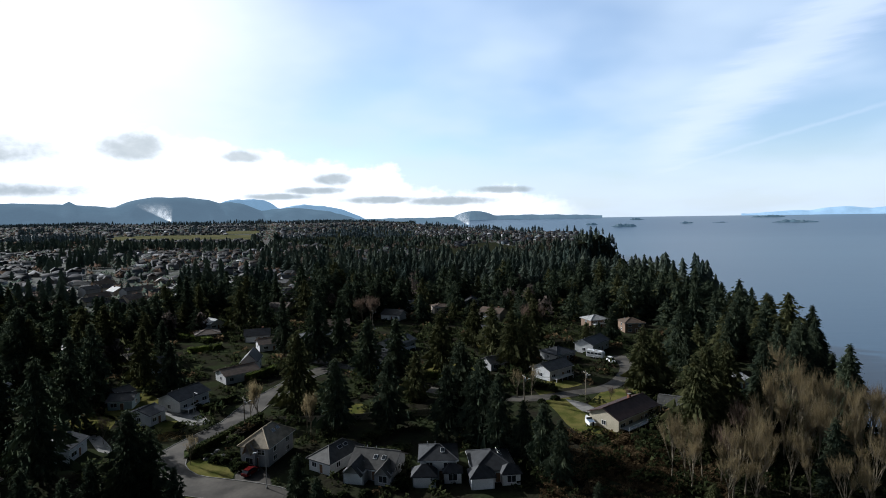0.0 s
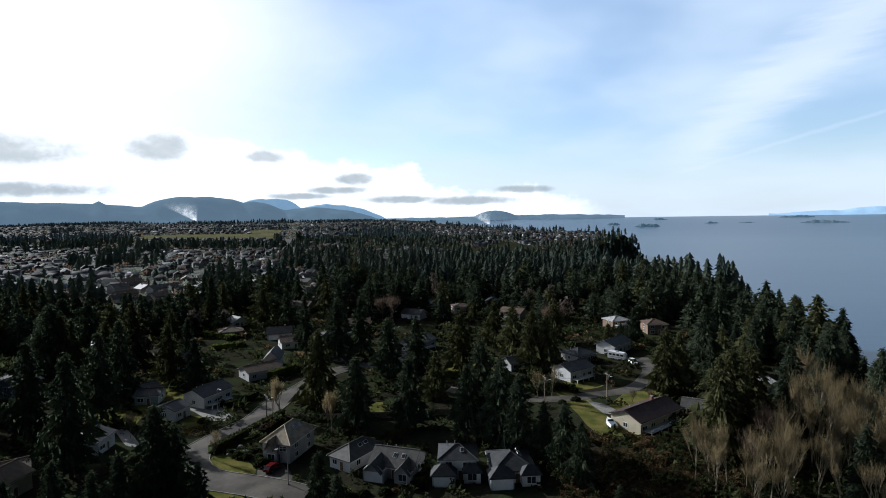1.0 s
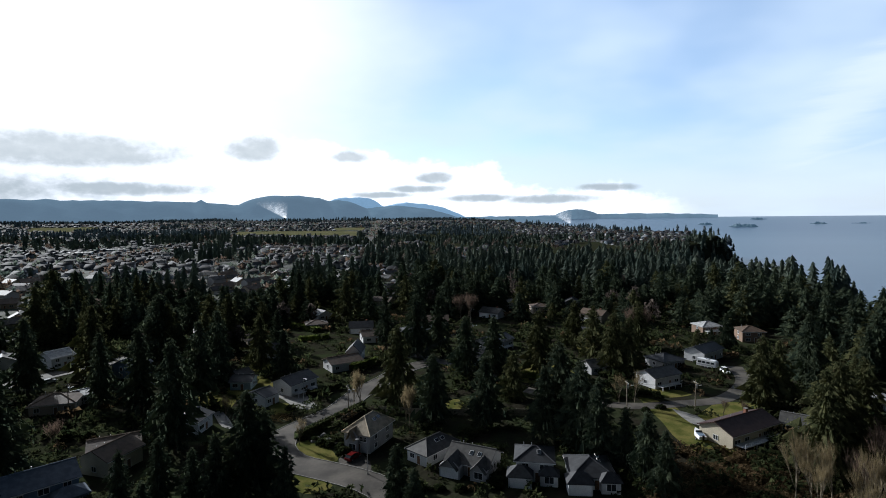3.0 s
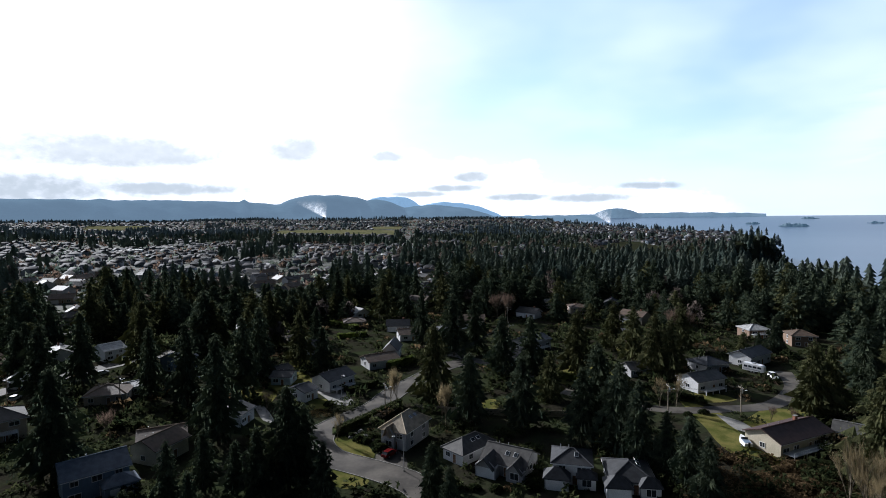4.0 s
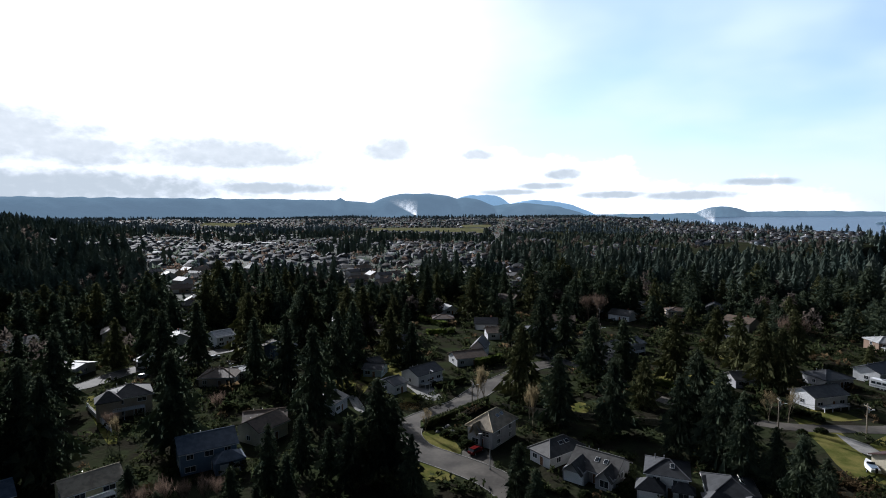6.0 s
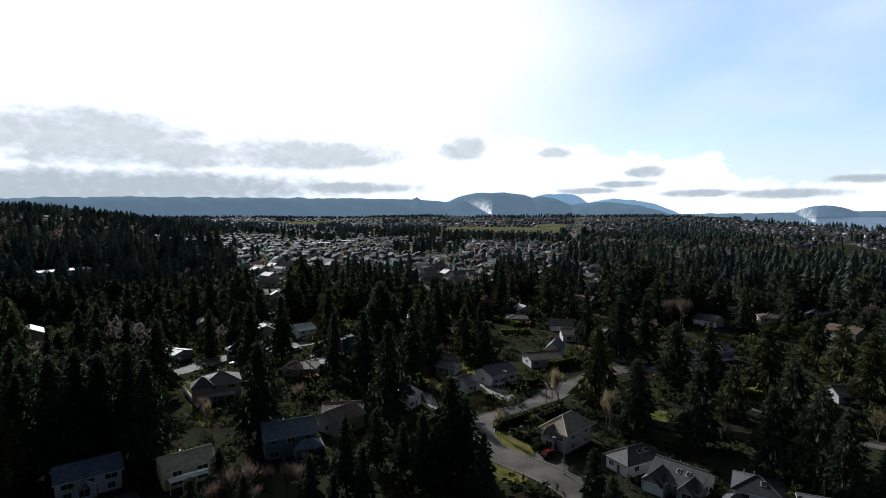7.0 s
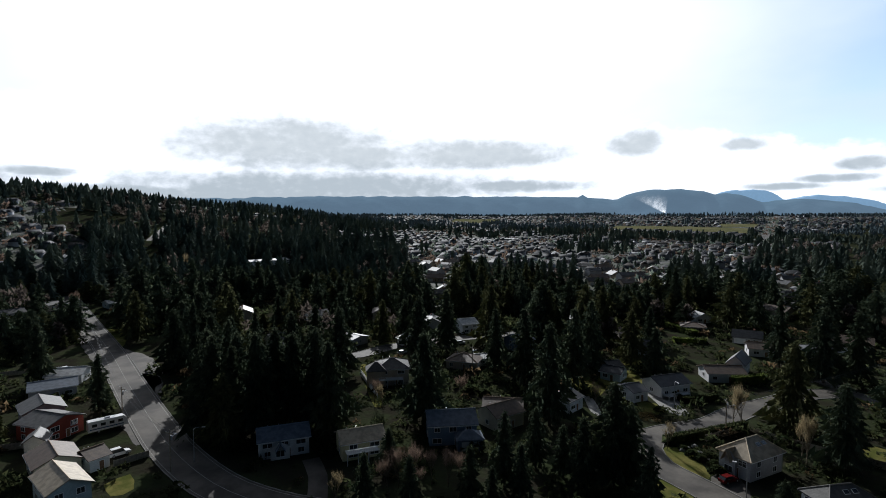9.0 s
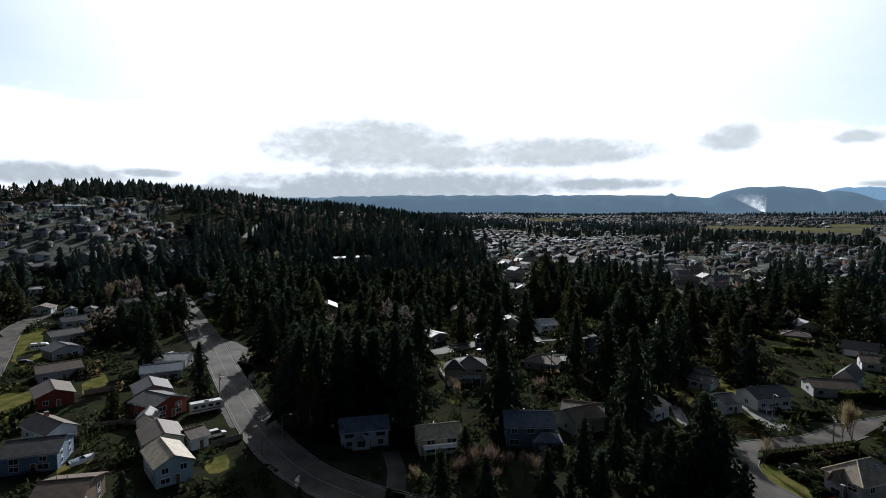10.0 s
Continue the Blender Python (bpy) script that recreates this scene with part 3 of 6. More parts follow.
def wall_body(L, W, eave, rise, style, x0=0.0, y0=0.0):
    """Walls, carried up into the gables."""
    bm = box(x0 - L / 2, x0 + L / 2, y0 - W / 2, y0 + W / 2, -DEEP, eave)
    if style in ("along", "end"):
        for e in (-1, 1):
            if style == "along":
                pts = [(x0 + e * L / 2, y0 - W / 2, eave), (x0 + e * L / 2, y0 + W / 2, eave), (x0 + e * L / 2, y0, eave + rise - 0.03)]
                inner = [(p[0] - e * 0.2, p[1], p[2]) for p in pts]
            else:
                pts = [(x0 - L / 2, y0 + e * W / 2, eave), (x0 + L / 2, y0 + e * W / 2, eave), (x0, y0 + e * W / 2, eave + rise - 0.03)]
                inner = [(p[0], p[1] - e * 0.2, p[2]) for p in pts]
            v, w_ = [bm.verts.new(p) for p in pts], [bm.verts.new(p) for p in inner]
            bm.faces.new(v)
            bm.faces.new(w_)
            for i in range(3):
                bm.faces.new((v[i], v[(i + 1) % 3], w_[(i + 1) % 3], w_[i]))
        bmesh.ops.recalc_face_normals(bm, faces=bm.faces)
    return bm


def opening(parent, name, x, y, z, w, h, facing, frame_mat, pane_mat, bars=1):
    """A framed window or door proud of the wall: the frame with its bars, and the pane behind it."""
    at = pose(x, y, z, 0, 0, facing)
    t = 0.09
    bm = box(-w / 2 - t, w / 2 + t, -0.07, 0.04, -h / 2 - t, -h / 2)
    box(-w / 2 - t, w / 2 + t, -0.07, 0.04, h / 2, h / 2 + t, bm)
    box(-w / 2 - t, -w / 2, -0.07, 0.04, -h / 2, h / 2, bm)
    box(w / 2, w / 2 + t, -0.07, 0.04, -h / 2, h / 2, bm)
    for i in range(bars):
        c = -w / 2 + w * (i + 1) / (bars + 1)
        box(c - 0.03, c + 0.03, -0.06, 0.02, -h / 2, h / 2, bm)
    fr = part(name, bm, frame_mat, parent, at=at)
    part("pane" if name == "window" else "panel", box(-w / 2, w / 2, -0.03, 0.03, -h / 2, h / 2), pane_mat, fr)
    return fr


def windows_of(top, L, W, eave, seed, x0=0.0, y0=0.0, front=True, skip=None):
    g = random.Random(seed)
    floors = [1.55] if eave < 4 else [1.2, eave - 1.1]
    for zf in floors:
        n = max(2, int(L / 3.6))
        for i in range(n):
            x = -L / 2 + L * (i + 0.5) / n
            if skip and zf < 2 and skip[0] < x < skip[1]:
                continue
            opening(top, "window", x0 + x, y0 - W / 2, min(zf, eave - 0.9), g.choice((1.3, 1.7, 2.1)), g.choice((1.0, 1.15)), 0, M["white_trim"], M["glass"])
        for side, ang in ((-1, -90), (1, 90)):
            for k in range(max(1, int(W / 5))):
                y = -W / 2 + W * (k + 0.5) / max(1, int(W / 5))
                opening(top, "window", x0 + side * L / 2, y0 + y, min(zf, eave - 0.9), 1.2, 1.1, ang, M["white_trim"], M["glass"])


def house(x, y, yaw, L, W, eave, rise, style, wall, roof, label, seed=0, over=0.5, chimney=False, skylights=0, garage=None, wings=(), deck=False,
          name="house", plain=False):
    """A detached house. Local x runs along its front, which faces local -y."""
    rise *= 0.78
    top = tagged(new(name), label, "house" if name == "house" else name, "houses of the near streets")
    top.matrix_basis = pose(x, y, float(height(x, y)), 0, 0, yaw)
    HOMES.append((x, y, max(L, W) / 2, L / 2))
    part("wall", wall_body(L, W, eave, rise, style), M["wall_" + wall], top)
    if style == "hip":
        part("roof", hip_roof(L, W, eave, rise, over), M["roof_" + roof], top)
    else:
        part("roof", gable_roof(L, W, eave, rise, over, style == "along"), M["roof_" + roof], top)
    # ridge caps, paler than the shingles
    over_ = over
    if style == "hip":
        a_, b_ = L / 2 + over_, W / 2 + over_
        r_, s_ = (max(a_ - b_, 0.4), 0.0) if a_ >= b_ else (0.0, max(b_ - a_, 0.4))
        e0, e1 = (-r_, -s_, eave + rise + 0.03), (r_, s_, eave + rise + 0.03)
        low_ = eave + 0.1
        lines = [(e0, e1), ((-a_, -b_, low_), e0), ((a_, b_, low_), e1), ((a_, -b_, low_), e1 if a_ >= b_ else e0), ((-a_, b_, low_), e0 if a_ >= b_ else e1)]
    elif style == "along":
        lines = [((-L / 2 - over_, 0, eave + rise + 0.24), (L / 2 + over_, 0, eave + rise + 0.24))]
    else:
        lines = [((0, -W / 2 - over_, eave + rise + 0.24), (0, W / 2 + over_, eave + rise + 0.24))]
    for p_, q_ in lines:
        part("ridge_cap", tube([p_, q_], [0.13, 0.13], 5), M["cap_" + roof], top)
    along = style == "along" or (style == "hip" and L >= W)
    for e in (-1, 1):
        if along:
            g0 = box(-L / 2 - over, L / 2 + over, e * (W / 2 + over) - 0.05, e * (W / 2 + over) + 0.07, 0, 0.14)
            z = eave - rise * over / (W / 2) - 0.03 if style != "hip" else eave - 0.14
        else:
            g0 = box(e * (L / 2 + over) - 0.05, e * (L / 2 + over) + 0.07, -W / 2 - over, W / 2 + over, 0, 0.14)
            z = eave - rise * over / (L / 2) - 0.03 if style != "hip" else eave - 0.14
        part("gutter", g0, M["white_trim"], top, at=pose(0, 0, z))
    skip = None
    if garage is not None:
        opening(top, "garage_door", garage, -W / 2, 1.1, 4.4, 2.1, 0, M["white_trim"], M["white_trim"], bars=3)
        skip = (garage - 3.2, garage + 3.2)
    elif not plain:
        opening(top, "door", L * 0.08, -W / 2, 1.02, 0.95, 2.0, 0, M["white_trim"], M["door_wood"], bars=0)
        skip = (L * 0.08 - 1.6, L * 0.08 + 1.6)
    windows_of(top, L, W, eave, seed, skip=skip)
    if chimney:
        cx, cy = (L * 0.22, W * 0.1) if along else (L * 0.1, W * 0.22)
        ch = part("chimney", box(cx - 0.45, cx + 0.45, cy - 0.35, cy + 0.35, eave + rise * 0.3, eave + rise + 0.9), M["brick"], top)
        part("cap", box(cx - 0.52, cx + 0.52, cy - 0.42, cy + 0.42, eave + rise + 0.9, eave + rise + 1.0), M["concrete"], ch)
    for i in range(skylights):
        half = (W if along else L) / 2
        f = 0.45
        ang = math.degrees(math.atan2(rise, half))
        px = (i - (skylights - 1) / 2) * 1.9 + L * 0.12
        at = pose(px, -half * f, eave + rise * (1 - f) + 0.26, ang, 0, 0) if along else pose(half * f, px, eave + rise * (1 - f) + 0.26, 0, ang, 0)
        sk = part("skylight", box(-0.45, 0.45, -0.6, 0.6, -0.06, 0.05, bevel=0.02), M["white_trim"], top, at=at)
        part("pane", box(-0.37, 0.37, -0.52, 0.52, 0.04, 0.065), M["glass"], sk)
    # vent pipes on the roof
    for i in range(2):
        px = L * (-0.3 + 0.22 * i)
        if along:
            part("vent_pipe", tube([(px, W * 0.14, eave + rise * 0.6), (px, W * 0.14, eave + rise + 0.25)], [0.09, 0.09], 8), M["metal"], top)
    for wx, wy, wl, ww, we, wr, ws in wings:
        part("wing_wall", wall_body(wl, ww, we, wr, ws, wx, wy), M["wall_" + wall], top)
        if ws == "hip":
            part("wing_roof", hip_roof(wl, ww, we, wr, 0.4, wx, wy), M["roof_" + roof], top)
        elif ws == "end":
            part("wing_roof", gable_roof(ww, wl, we, wr, 0.4, False, wx, wy), M["roof_" + roof], top)
        else:
            part("wing_roof", gable_roof(wl, ww, we, wr, 0.4, True, wx, wy), M["roof_" + roof], top)
        if wl > 4.6 and we < 3.4:
            opening(top, "garage_door", wx, wy - ww / 2, 1.1, 4.0, 2.1, 0, M["white_trim"], M["white_trim"], bars=3)
        else:
            opening(top, "window", wx, wy - ww / 2, min(1.4, we - 1), 1.8, 1.4, 0, M["white_trim"], M["glass"])
    if deck:
        low = 2.6 if eave > 4 else 1.2
        dk = part("deck", box(-L * 0.45, L * 0.3, -W / 2 - 2.6, -W / 2 - 0.02, low - 0.16, low), M["wall_white"], top, "white painted timber deck")
        bm = box(-L * 0.45, L * 0.3, -W / 2 - 2.6, -W / 2 - 2.54, low + 0.84, low + 0.92)
        for i in range(19):
            px = -L * 0.45 + L * 0.75 * i / 18
            box(px - 0.02, px + 0.02, -W / 2 - 2.59, -W / 2 - 2.55, low, low + 0.84, bm)
        part("railing", bm, M["white_trim"], dk)
        for i in range(4):
            px = -L * 0.44 + L * 0.73 * i / 3
            part("post", box(px - 0.08, px + 0.08, -W / 2 - 2.55, -W / 2 - 2.39, -DEEP, low - 0.16), M["white_trim"], top)
    return top


# ---------------------------------------------------------------- roads and yards


def strip_on_ground(points, width, lift, bm=None, step=4.0):
    """A ribbon along a smooth line, laid on the ground."""
    pts = [Vector((*p, 0)) for p in points]
    line = []
    for i in range(len(pts) - 1):
        p0, p1, p2, p3 = pts[max(i - 1, 0)], pts[i], pts[i + 1], pts[min(i + 2, len(pts) - 1)]
        n = max(2, int((p2 - p1).length / step))
        for k in range(n):
            t = k / n
            line.append(0.5 * ((2 * p1) + (p2 - p0) * t + (2 * p0 - 5 * p1 + 4 * p2 - p3) * t * t + (3 * p1 - p0 - 3 * p2 + p3) * t ** 3))
    line.append(pts[-1])
    return line


def ribbon(line, off0, off1, lift0, lift1, bm):
    prev = None
    for i, p in enumerate(line):
        d = (line[min(i + 1, len(line) - 1)] - line[max(i - 1, 0)]).normalized()
        s = Vector((-d.y, d.x, 0))
        row = []
        for o, l in ((off0, lift0), (off1, lift1)):
            q = p + s * o
            row.append(bm.verts.new((q.x, q.y, float(height(q.x, q.y)) + l)))
        if prev:
            f = bm.faces.new((prev[0], row[0], row[1], prev[1]))
            f.normal_update()
            if f.normal.z < 0:
                f.normal_flip()
        prev = row


ROADS, LAWNS = [], []


def road(points, width, label, kerb=True, mat="asphalt", name="road"):
    line = strip_on_ground(points, width, 0)
    ROADS.extend((p.x, p.y, width / 2) for p in line)
    bm = bmesh.new()
    n = 4
    for i in range(n):
        ribbon(line, -width / 2 + width * i / n, -width / 2 + width * (i + 1) / n, 0.06, 0.06, bm)
    top = tagged(new(name), label, name, kind="structure")
    part("surface", bm, M[mat], top)
    if kerb:
        for s in (-1, 1):
            bm = bmesh.new()
            a, b = s * width / 2, s * (width / 2 + 0.15)
            ribbon(line, a, b, 0.16, 0.16, bm)
            ribbon(line, a, a + 0.001 * s, 0.0, 0.16, bm)
            ribbon(line, b, b + 0.001 * s, 0.16, -0.1, bm)
            part("kerb", bm, M["concrete"], top)
    return top


def patch(points, mat, label, name="lawn", lift=0.03):
    """A yard, lawn or drive: an uneven sheet over the ground with a soft outline."""
    bm = bmesh.new()
    pts = strip_on_ground(list(points) + [points[0]], 1, 0, step=3.0)[:-1]
    c = sum(pts, Vector()) / len(pts)
    if name != "bank":
        LAWNS.append((c.x, c.y, sum((p - c).length for p in pts) / len(pts)))
    rings = []
    for f in (1.0, 0.66, 0.33):
        rings.append([bm.verts.new((*(c + (p - c) * f * (1 + 0.03 * math.sin(i * 1.7))).xy, 0)) for i, p in enumerate(pts)])
    for a, b in zip(rings, rings[1:]):
        for i in range(len(pts)):
            j = (i + 1) % len(pts)
            bm.faces.new((a[i], a[j], b[j], b[i]))
    bm.faces.new(rings[-1])
    for v in bm.verts:
        v.co.z = float(height(v.co.x, v.co.y)) + lift
    for f in bm.faces:
        f.normal_update()
        if f.normal.z < 0:
            f.normal_flip()
    ob = part(name, bm, M[mat], None)
    return tagged(ob, label, name, kind="structure")

# ---- roads, drives and lawns
road(((-22.5, 94.0), (-32.4, 103.9), (-40.7, 107.8), (-49.5, 110.2), (-57.2, 112.6), (-63.7, 119.0), (-65.7, 127.2), (-62.8, 135.9), (-58.9, 146.2), (-57.8, 160.3), (-53.8, 176.8), (-49.9, 191.3), (-42.4, 201.7)), 8.0, 'winding grey asphalt street with concrete kerbs')
road(((-51.0, 210.6), (-31.1, 197.5), (-17.5, 186.2), (-5.2, 173.1), (7.4, 166.8), (24.6, 162.8), (39.5, 166.9), (54.1, 173.6), (66.0, 192.0), (69.4, 211.8)), 5.2, 'narrow grey asphalt street past the lawns', kerb=False)
road(((-78.0, 54.0), (-88.0, 46.5), (-99.2, 39.8), (-113.6, 35.0), (-136.0, 33.0), (-165.0, 33.8), (-207.0, 36.0), (-256.5, 39.0), (-338.1, 41.3), (-415.5, 42.1)), 10.0, 'wide pale asphalt road with worn lane lines')
road(((-221.2, -35.1), (-260.5, -35.9), (-318.4, -37.3), (-349.3, -31.4), (-366.7, -20.1)), 9.0, 'pale asphalt cul-de-sac between bungalows')
road(((-208.2, 81.3), (-200.8, 103.7), (-182.7, 109.6), (-184.1, 130.0), (-180.5, 148.7), (-173.8, 169.1), (-166.0, 189.6)), 8.0, 'sunlit asphalt street behind the firs')
road(((-82.8, 42.0), (-93.9, 48.3), (-102.3, 52.9), (-110.7, 55.5)), 4.0, 'narrow asphalt drive', kerb=False)
patch(((-179.2, 31.0), (-164.5, 26.0), (-156.2, 26.8), (-144.6, 26.8), (-149.4, 29.9), (-169.9, 30.9)), 'asphalt', 'gravel verge beside the road', 'pavement', 0.05)
patch(((-211.1, 41.8), (-199.9, 45.4), (-174.4, 38.6), (-181.8, 37.6)), 'asphalt', 'asphalt lay-by', 'pavement', 0.05)
patch(((-88.9, 160.1), (-78.8, 160.6), (-66.8, 148.7), (-69.7, 144.7), (-79.7, 152.3)), 'concrete', 'grey concrete drive', 'pavement', 0.05)
patch(((28.7, 171.4), (37.4, 165.4), (39.9, 148.3), (44.8, 134.3), (40.3, 129.3), (33.8, 136.6), (31.7, 150.9)), 'lawn', 'mossy green lawn beside the drive', 'lawn', 0.03)
patch(((42.3, 157.4), (52.1, 170.2), (65.5, 169.5), (57.3, 161.8), (44.7, 154.0)), 'lawn', 'dry mossy bank beside the street', 'lawn', 0.03)
patch(((30.8, 178.4), (39.2, 181.8), (45.6, 176.4), (37.1, 172.1)), 'lawn', 'green front lawn', 'lawn', 0.03)
patch(((15.2, 245.8), (18.5, 238.8), (28.3, 225.6), (25.2, 220.0), (14.9, 222.6)), 'lawn', 'bright green lawn under trees', 'lawn', 0.03)
patch(((36.7, 162.2), (42.3, 157.4), (43.7, 150.4), (39.1, 151.5)), 'concrete', 'pale gravel drive', 'pavement', 0.05)
patch(((-12.1, 196.4), (2.8, 207.3), (12.7, 191.4), (0.4, 178.8), (-9.4, 184.4)), 'lawn', 'rough lawn beside the street', 'lawn', 0.03)
patch(((-40.3, 201.8), (-32.9, 209.5), (-20.5, 196.9), (-29.7, 188.2)), 'lawn', 'sunlit lawn and flower beds', 'lawn', 0.03)
patch(((-109.9, 184.5), (-111.7, 194.7), (-95.7, 183.8), (-93.9, 176.4), (-101.6, 176.8)), 'lawn', 'sunlit back lawn', 'lawn', 0.03)
patch(((-107.8, 150.4), (-97.4, 154.4), (-91.1, 141.6), (-98.9, 142.0)), 'lawn', 'shaded green lawn', 'lawn', 0.03)
patch(((-81.9, 147.2), (-76.5, 149.1), (-71.3, 144.7), (-74.6, 139.1)), 'lawn', 'small front lawn', 'lawn', 0.03)
patch(((-100.3, 177.9), (-81.6, 156.0), (-85.2, 147.4), (-102.2, 156.9)), 'lawn', 'shaded lawn between houses', 'lawn', 0.03)
patch(((-46.0, 113.7), (-46.7, 118.0), (-42.2, 119.2), (-37.2, 111.8), (-38.6, 108.8)), 'asphalt', 'asphalt drive before the hip roofed house', 'pavement', 0.045)
patch(((-94.0, 138.0), (-92.2, 139.8), (-81.8, 129.0), (-85.4, 129.2)), 'concrete', 'pale concrete drive', 'pavement', 0.05)
patch(((-38.9, 158.8), (-25.5, 160.6), (-24.1, 151.2), (-35.6, 151.7)), 'lawn', 'back garden lawn', 'lawn', 0.03)
patch(((1.7, 143.7), (7.9, 145.5), (8.8, 135.8), (2.9, 134.2)), 'lawn', 'sunlit back lawn', 'lawn', 0.03)
patch(((-164.0, 102.0), (-169.2, 107.8), (-134.3, 91.7), (-129.5, 85.4)), 'lawn', 'sunlit strip of lawn', 'lawn', 0.03)
patch(((-187.9, 123.9), (-177.1, 133.8), (-184.5, 142.4), (-193.3, 130.5)), 'field', 'sunlit verge', 'lawn', 0.03)
patch(((-257.1, -30.5), (-301.3, -31.4), (-269.9, -19.2), (-233.3, -20.1)), 'lawn', 'front lawn of a bungalow', 'lawn', 0.03)
patch(((-302.6, -33.5), (-328.4, -29.6), (-308.5, -21.6), (-273.6, -25.1)), 'lawn', 'sunlit front lawn', 'lawn', 0.03)
patch(((-200.6, -30.8), (-222.6, -26.7), (-211.5, -19.9), (-188.9, -20.5), (-178.5, -26.5)), 'lawn', 'dry yellow front lawn', 'lawn', 0.03)
patch(((-210.2, -7.1), (-221.6, -1.6), (-205.7, -0.1), (-196.5, -6.1)), 'lawn', 'small back lawn', 'lawn', 0.03)
patch(((-128.0, 17.5), (-129.8, 22.7), (-122.1, 21.8), (-121.7, 17.7)), 'lawn', 'small sunlit lawn', 'lawn', 0.03)
patch(((-142.4, -10.1), (-147.7, -2.9), (-139.1, -4.9), (-135.9, -9.3)), 'lawn', 'back lawn beside a boat', 'lawn', 0.03)
patch(((-300.2, 40.5), (-301.9, 51.7), (-265.2, 46.5), (-256.5, 39.0)), 'lawn', 'green verge beside the road', 'lawn', 0.03)
patch(((-490.0, 152.0), (-492.0, 177.0), (-452.0, 170.0), (-456.0, 146.0)), 'lawn', 'bright green playing field', 'lawn', 0.03)
patch(((33.5, 124.8), (48.4, 132.4), (54.6, 112.8), (41.1, 106.0), (33.0, 113.5)), 'bramble', 'rough bank of dead brown bramble', 'bank', 0.08)
patch(((-59.4, 119.1), (-60.2, 123.8), (-55.5, 125.0), (-48.9, 118.6), (-46.8, 114.7), (-48.6, 112.4), (-54.3, 114.7)), 'lawn', 'sunlit mossy lawn with a bare tree', 'lawn', 0.03)
patch(((-55.1, 107.7), (-52.5, 108.7), (-47.3, 106.4), (-43.3, 103.7), (-44.7, 100.3), (-50.9, 100.3)), 'lawn', 'sunlit yellow green lawn', 'lawn', 0.03)
road(((-585.0, 128.0), (-616.5, 141.0), (-655.0, 157.0), (-695.0, 173.0)), 9.0, 'pale street climbing the wooded hill', kerb=False)
road(((-326.6, 975.1), (-426.3, 1307.6), (-679.0, 2141.9), (-790.0, 2540.0)), 20.0, 'straight pale street running inland through the town', kerb=False)


def sector(a0, a1, r0, r1):
    """Corners of a plot between two bearings and two distances."""
    return [(-r * math.sin(radians(a)), r * math.cos(radians(a))) for a, r in ((a0, r0), (a0, r1), ((a0 + a1) / 2, r1 * 1.01), (a1, r1), (a1, r0), ((a0 + a1) / 2, r0 * 1.01))]


FIELDS = ((19.5, 27.5, 1390, 1560, "far pale grass field beyond the town"), (18.8, 21.8, 1610, 1780, "far yellowish sports field"),
          (27.0, 31.5, 1420, 1540, "far pale grass field beside the wood"), (43.0, 48.0, 1900, 2150, "far pale clearing beyond the wood"))
for a0_, a1_, r0_, r1_, label_ in FIELDS:
    patch(sector(a0_, a1_, r0_, r1_), "field", label_, "field", 0.6)


def in_field(x, y, front=120.0):
    """True on a far field and the strip before it, kept open to the camera's view."""
    a, r = bearing(x, y), np.hypot(x, y)
    hit = np.zeros(len(a), bool)
    for a0, a1, r0, r1, _ in FIELDS:
        hit |= (a > a0) & (a < a1) & (r > r0 - front) & (r < r1)
    return hit


patch(((-305.4, 32.7), (-305.2, 42.2), (-261.5, 43.5), (-232.7, 49.3), (-202.4, 46.1), (-176.8, 35.2), (-183.6, 31.3), (-217.8, 31.4), (-257.9, 31.1)), 'asphalt', 'wide worn asphalt junction of two streets', 'road', 0.05)

# ---- houses of the near streets
house(-42.6, 125.6, -14, 7.2, 11.0, 4.4, 4.0, 'hip', 'grey', 'tan', 'two-storey grey house with a worn tan shingle hip roof', 1, wings=((-0.8, -5.6, 3.0, 1.4, 4.1, 1.5, 'end'),), skylights=2)
house(-25.4, 121.0, -31, 6.2, 10.8, 2.7, 3.0, 'hip', 'white', 'grey', 'single-storey white house with a weathered grey hip roof', 2, skylights=2)
house(-15.2, 116.6, -15, 9.8, 8.4, 2.7, 2.9, 'along', 'grey', 'grey', 'single-storey pale house with two front gables and grey shingles', 3, skylights=2, wings=((-3.0, -4.8, 4.8, 3.6, 2.5, 1.9, 'end'), (3.4, -4.4, 3.8, 3.0, 2.5, 1.7, 'end')))
house(-1.8, 115.9, 1, 7.8, 7.4, 4.4, 2.4, 'hip', 'white', 'dark', 'two-storey white house with dark shingles and a garage wing', 4, skylights=1, wings=((-3.0, -5.0, 4.8, 3.8, 2.4, 1.8, 'hip'), (3.0, -4.2, 3.6, 2.4, 2.4, 1.5, 'hip')))
house(9.7, 115.5, 6, 8.6, 9.4, 2.7, 2.9, 'hip', 'white', 'dark', 'single-storey white house with a dark shingle hip roof', 5, skylights=2, wings=((-3.0, -5.4, 4.8, 3.8, 2.5, 1.8, 'hip'), (3.2, -5.0, 3.8, 2.8, 2.5, 1.6, 'hip')))
house(48.7, 144.5, 38, 18.0, 9.0, 3.4, 2.4, 'along', 'cream', 'maroon', 'long two-storey cream house with a dark maroon roof', 6, deck=True, chimney=True)
house(37.7, 186.6, 38, 11.8, 8.0, 3.6, 2.2, 'along', 'white', 'grey', 'two-storey bright white house with a low grey gable roof', 7, deck=True)
house(44.5, 209.2, 34, 10.2, 9.0, 3.0, 2.4, 'hip', 'grey', 'dark', 'single-storey grey house with a dark hip roof', 8)
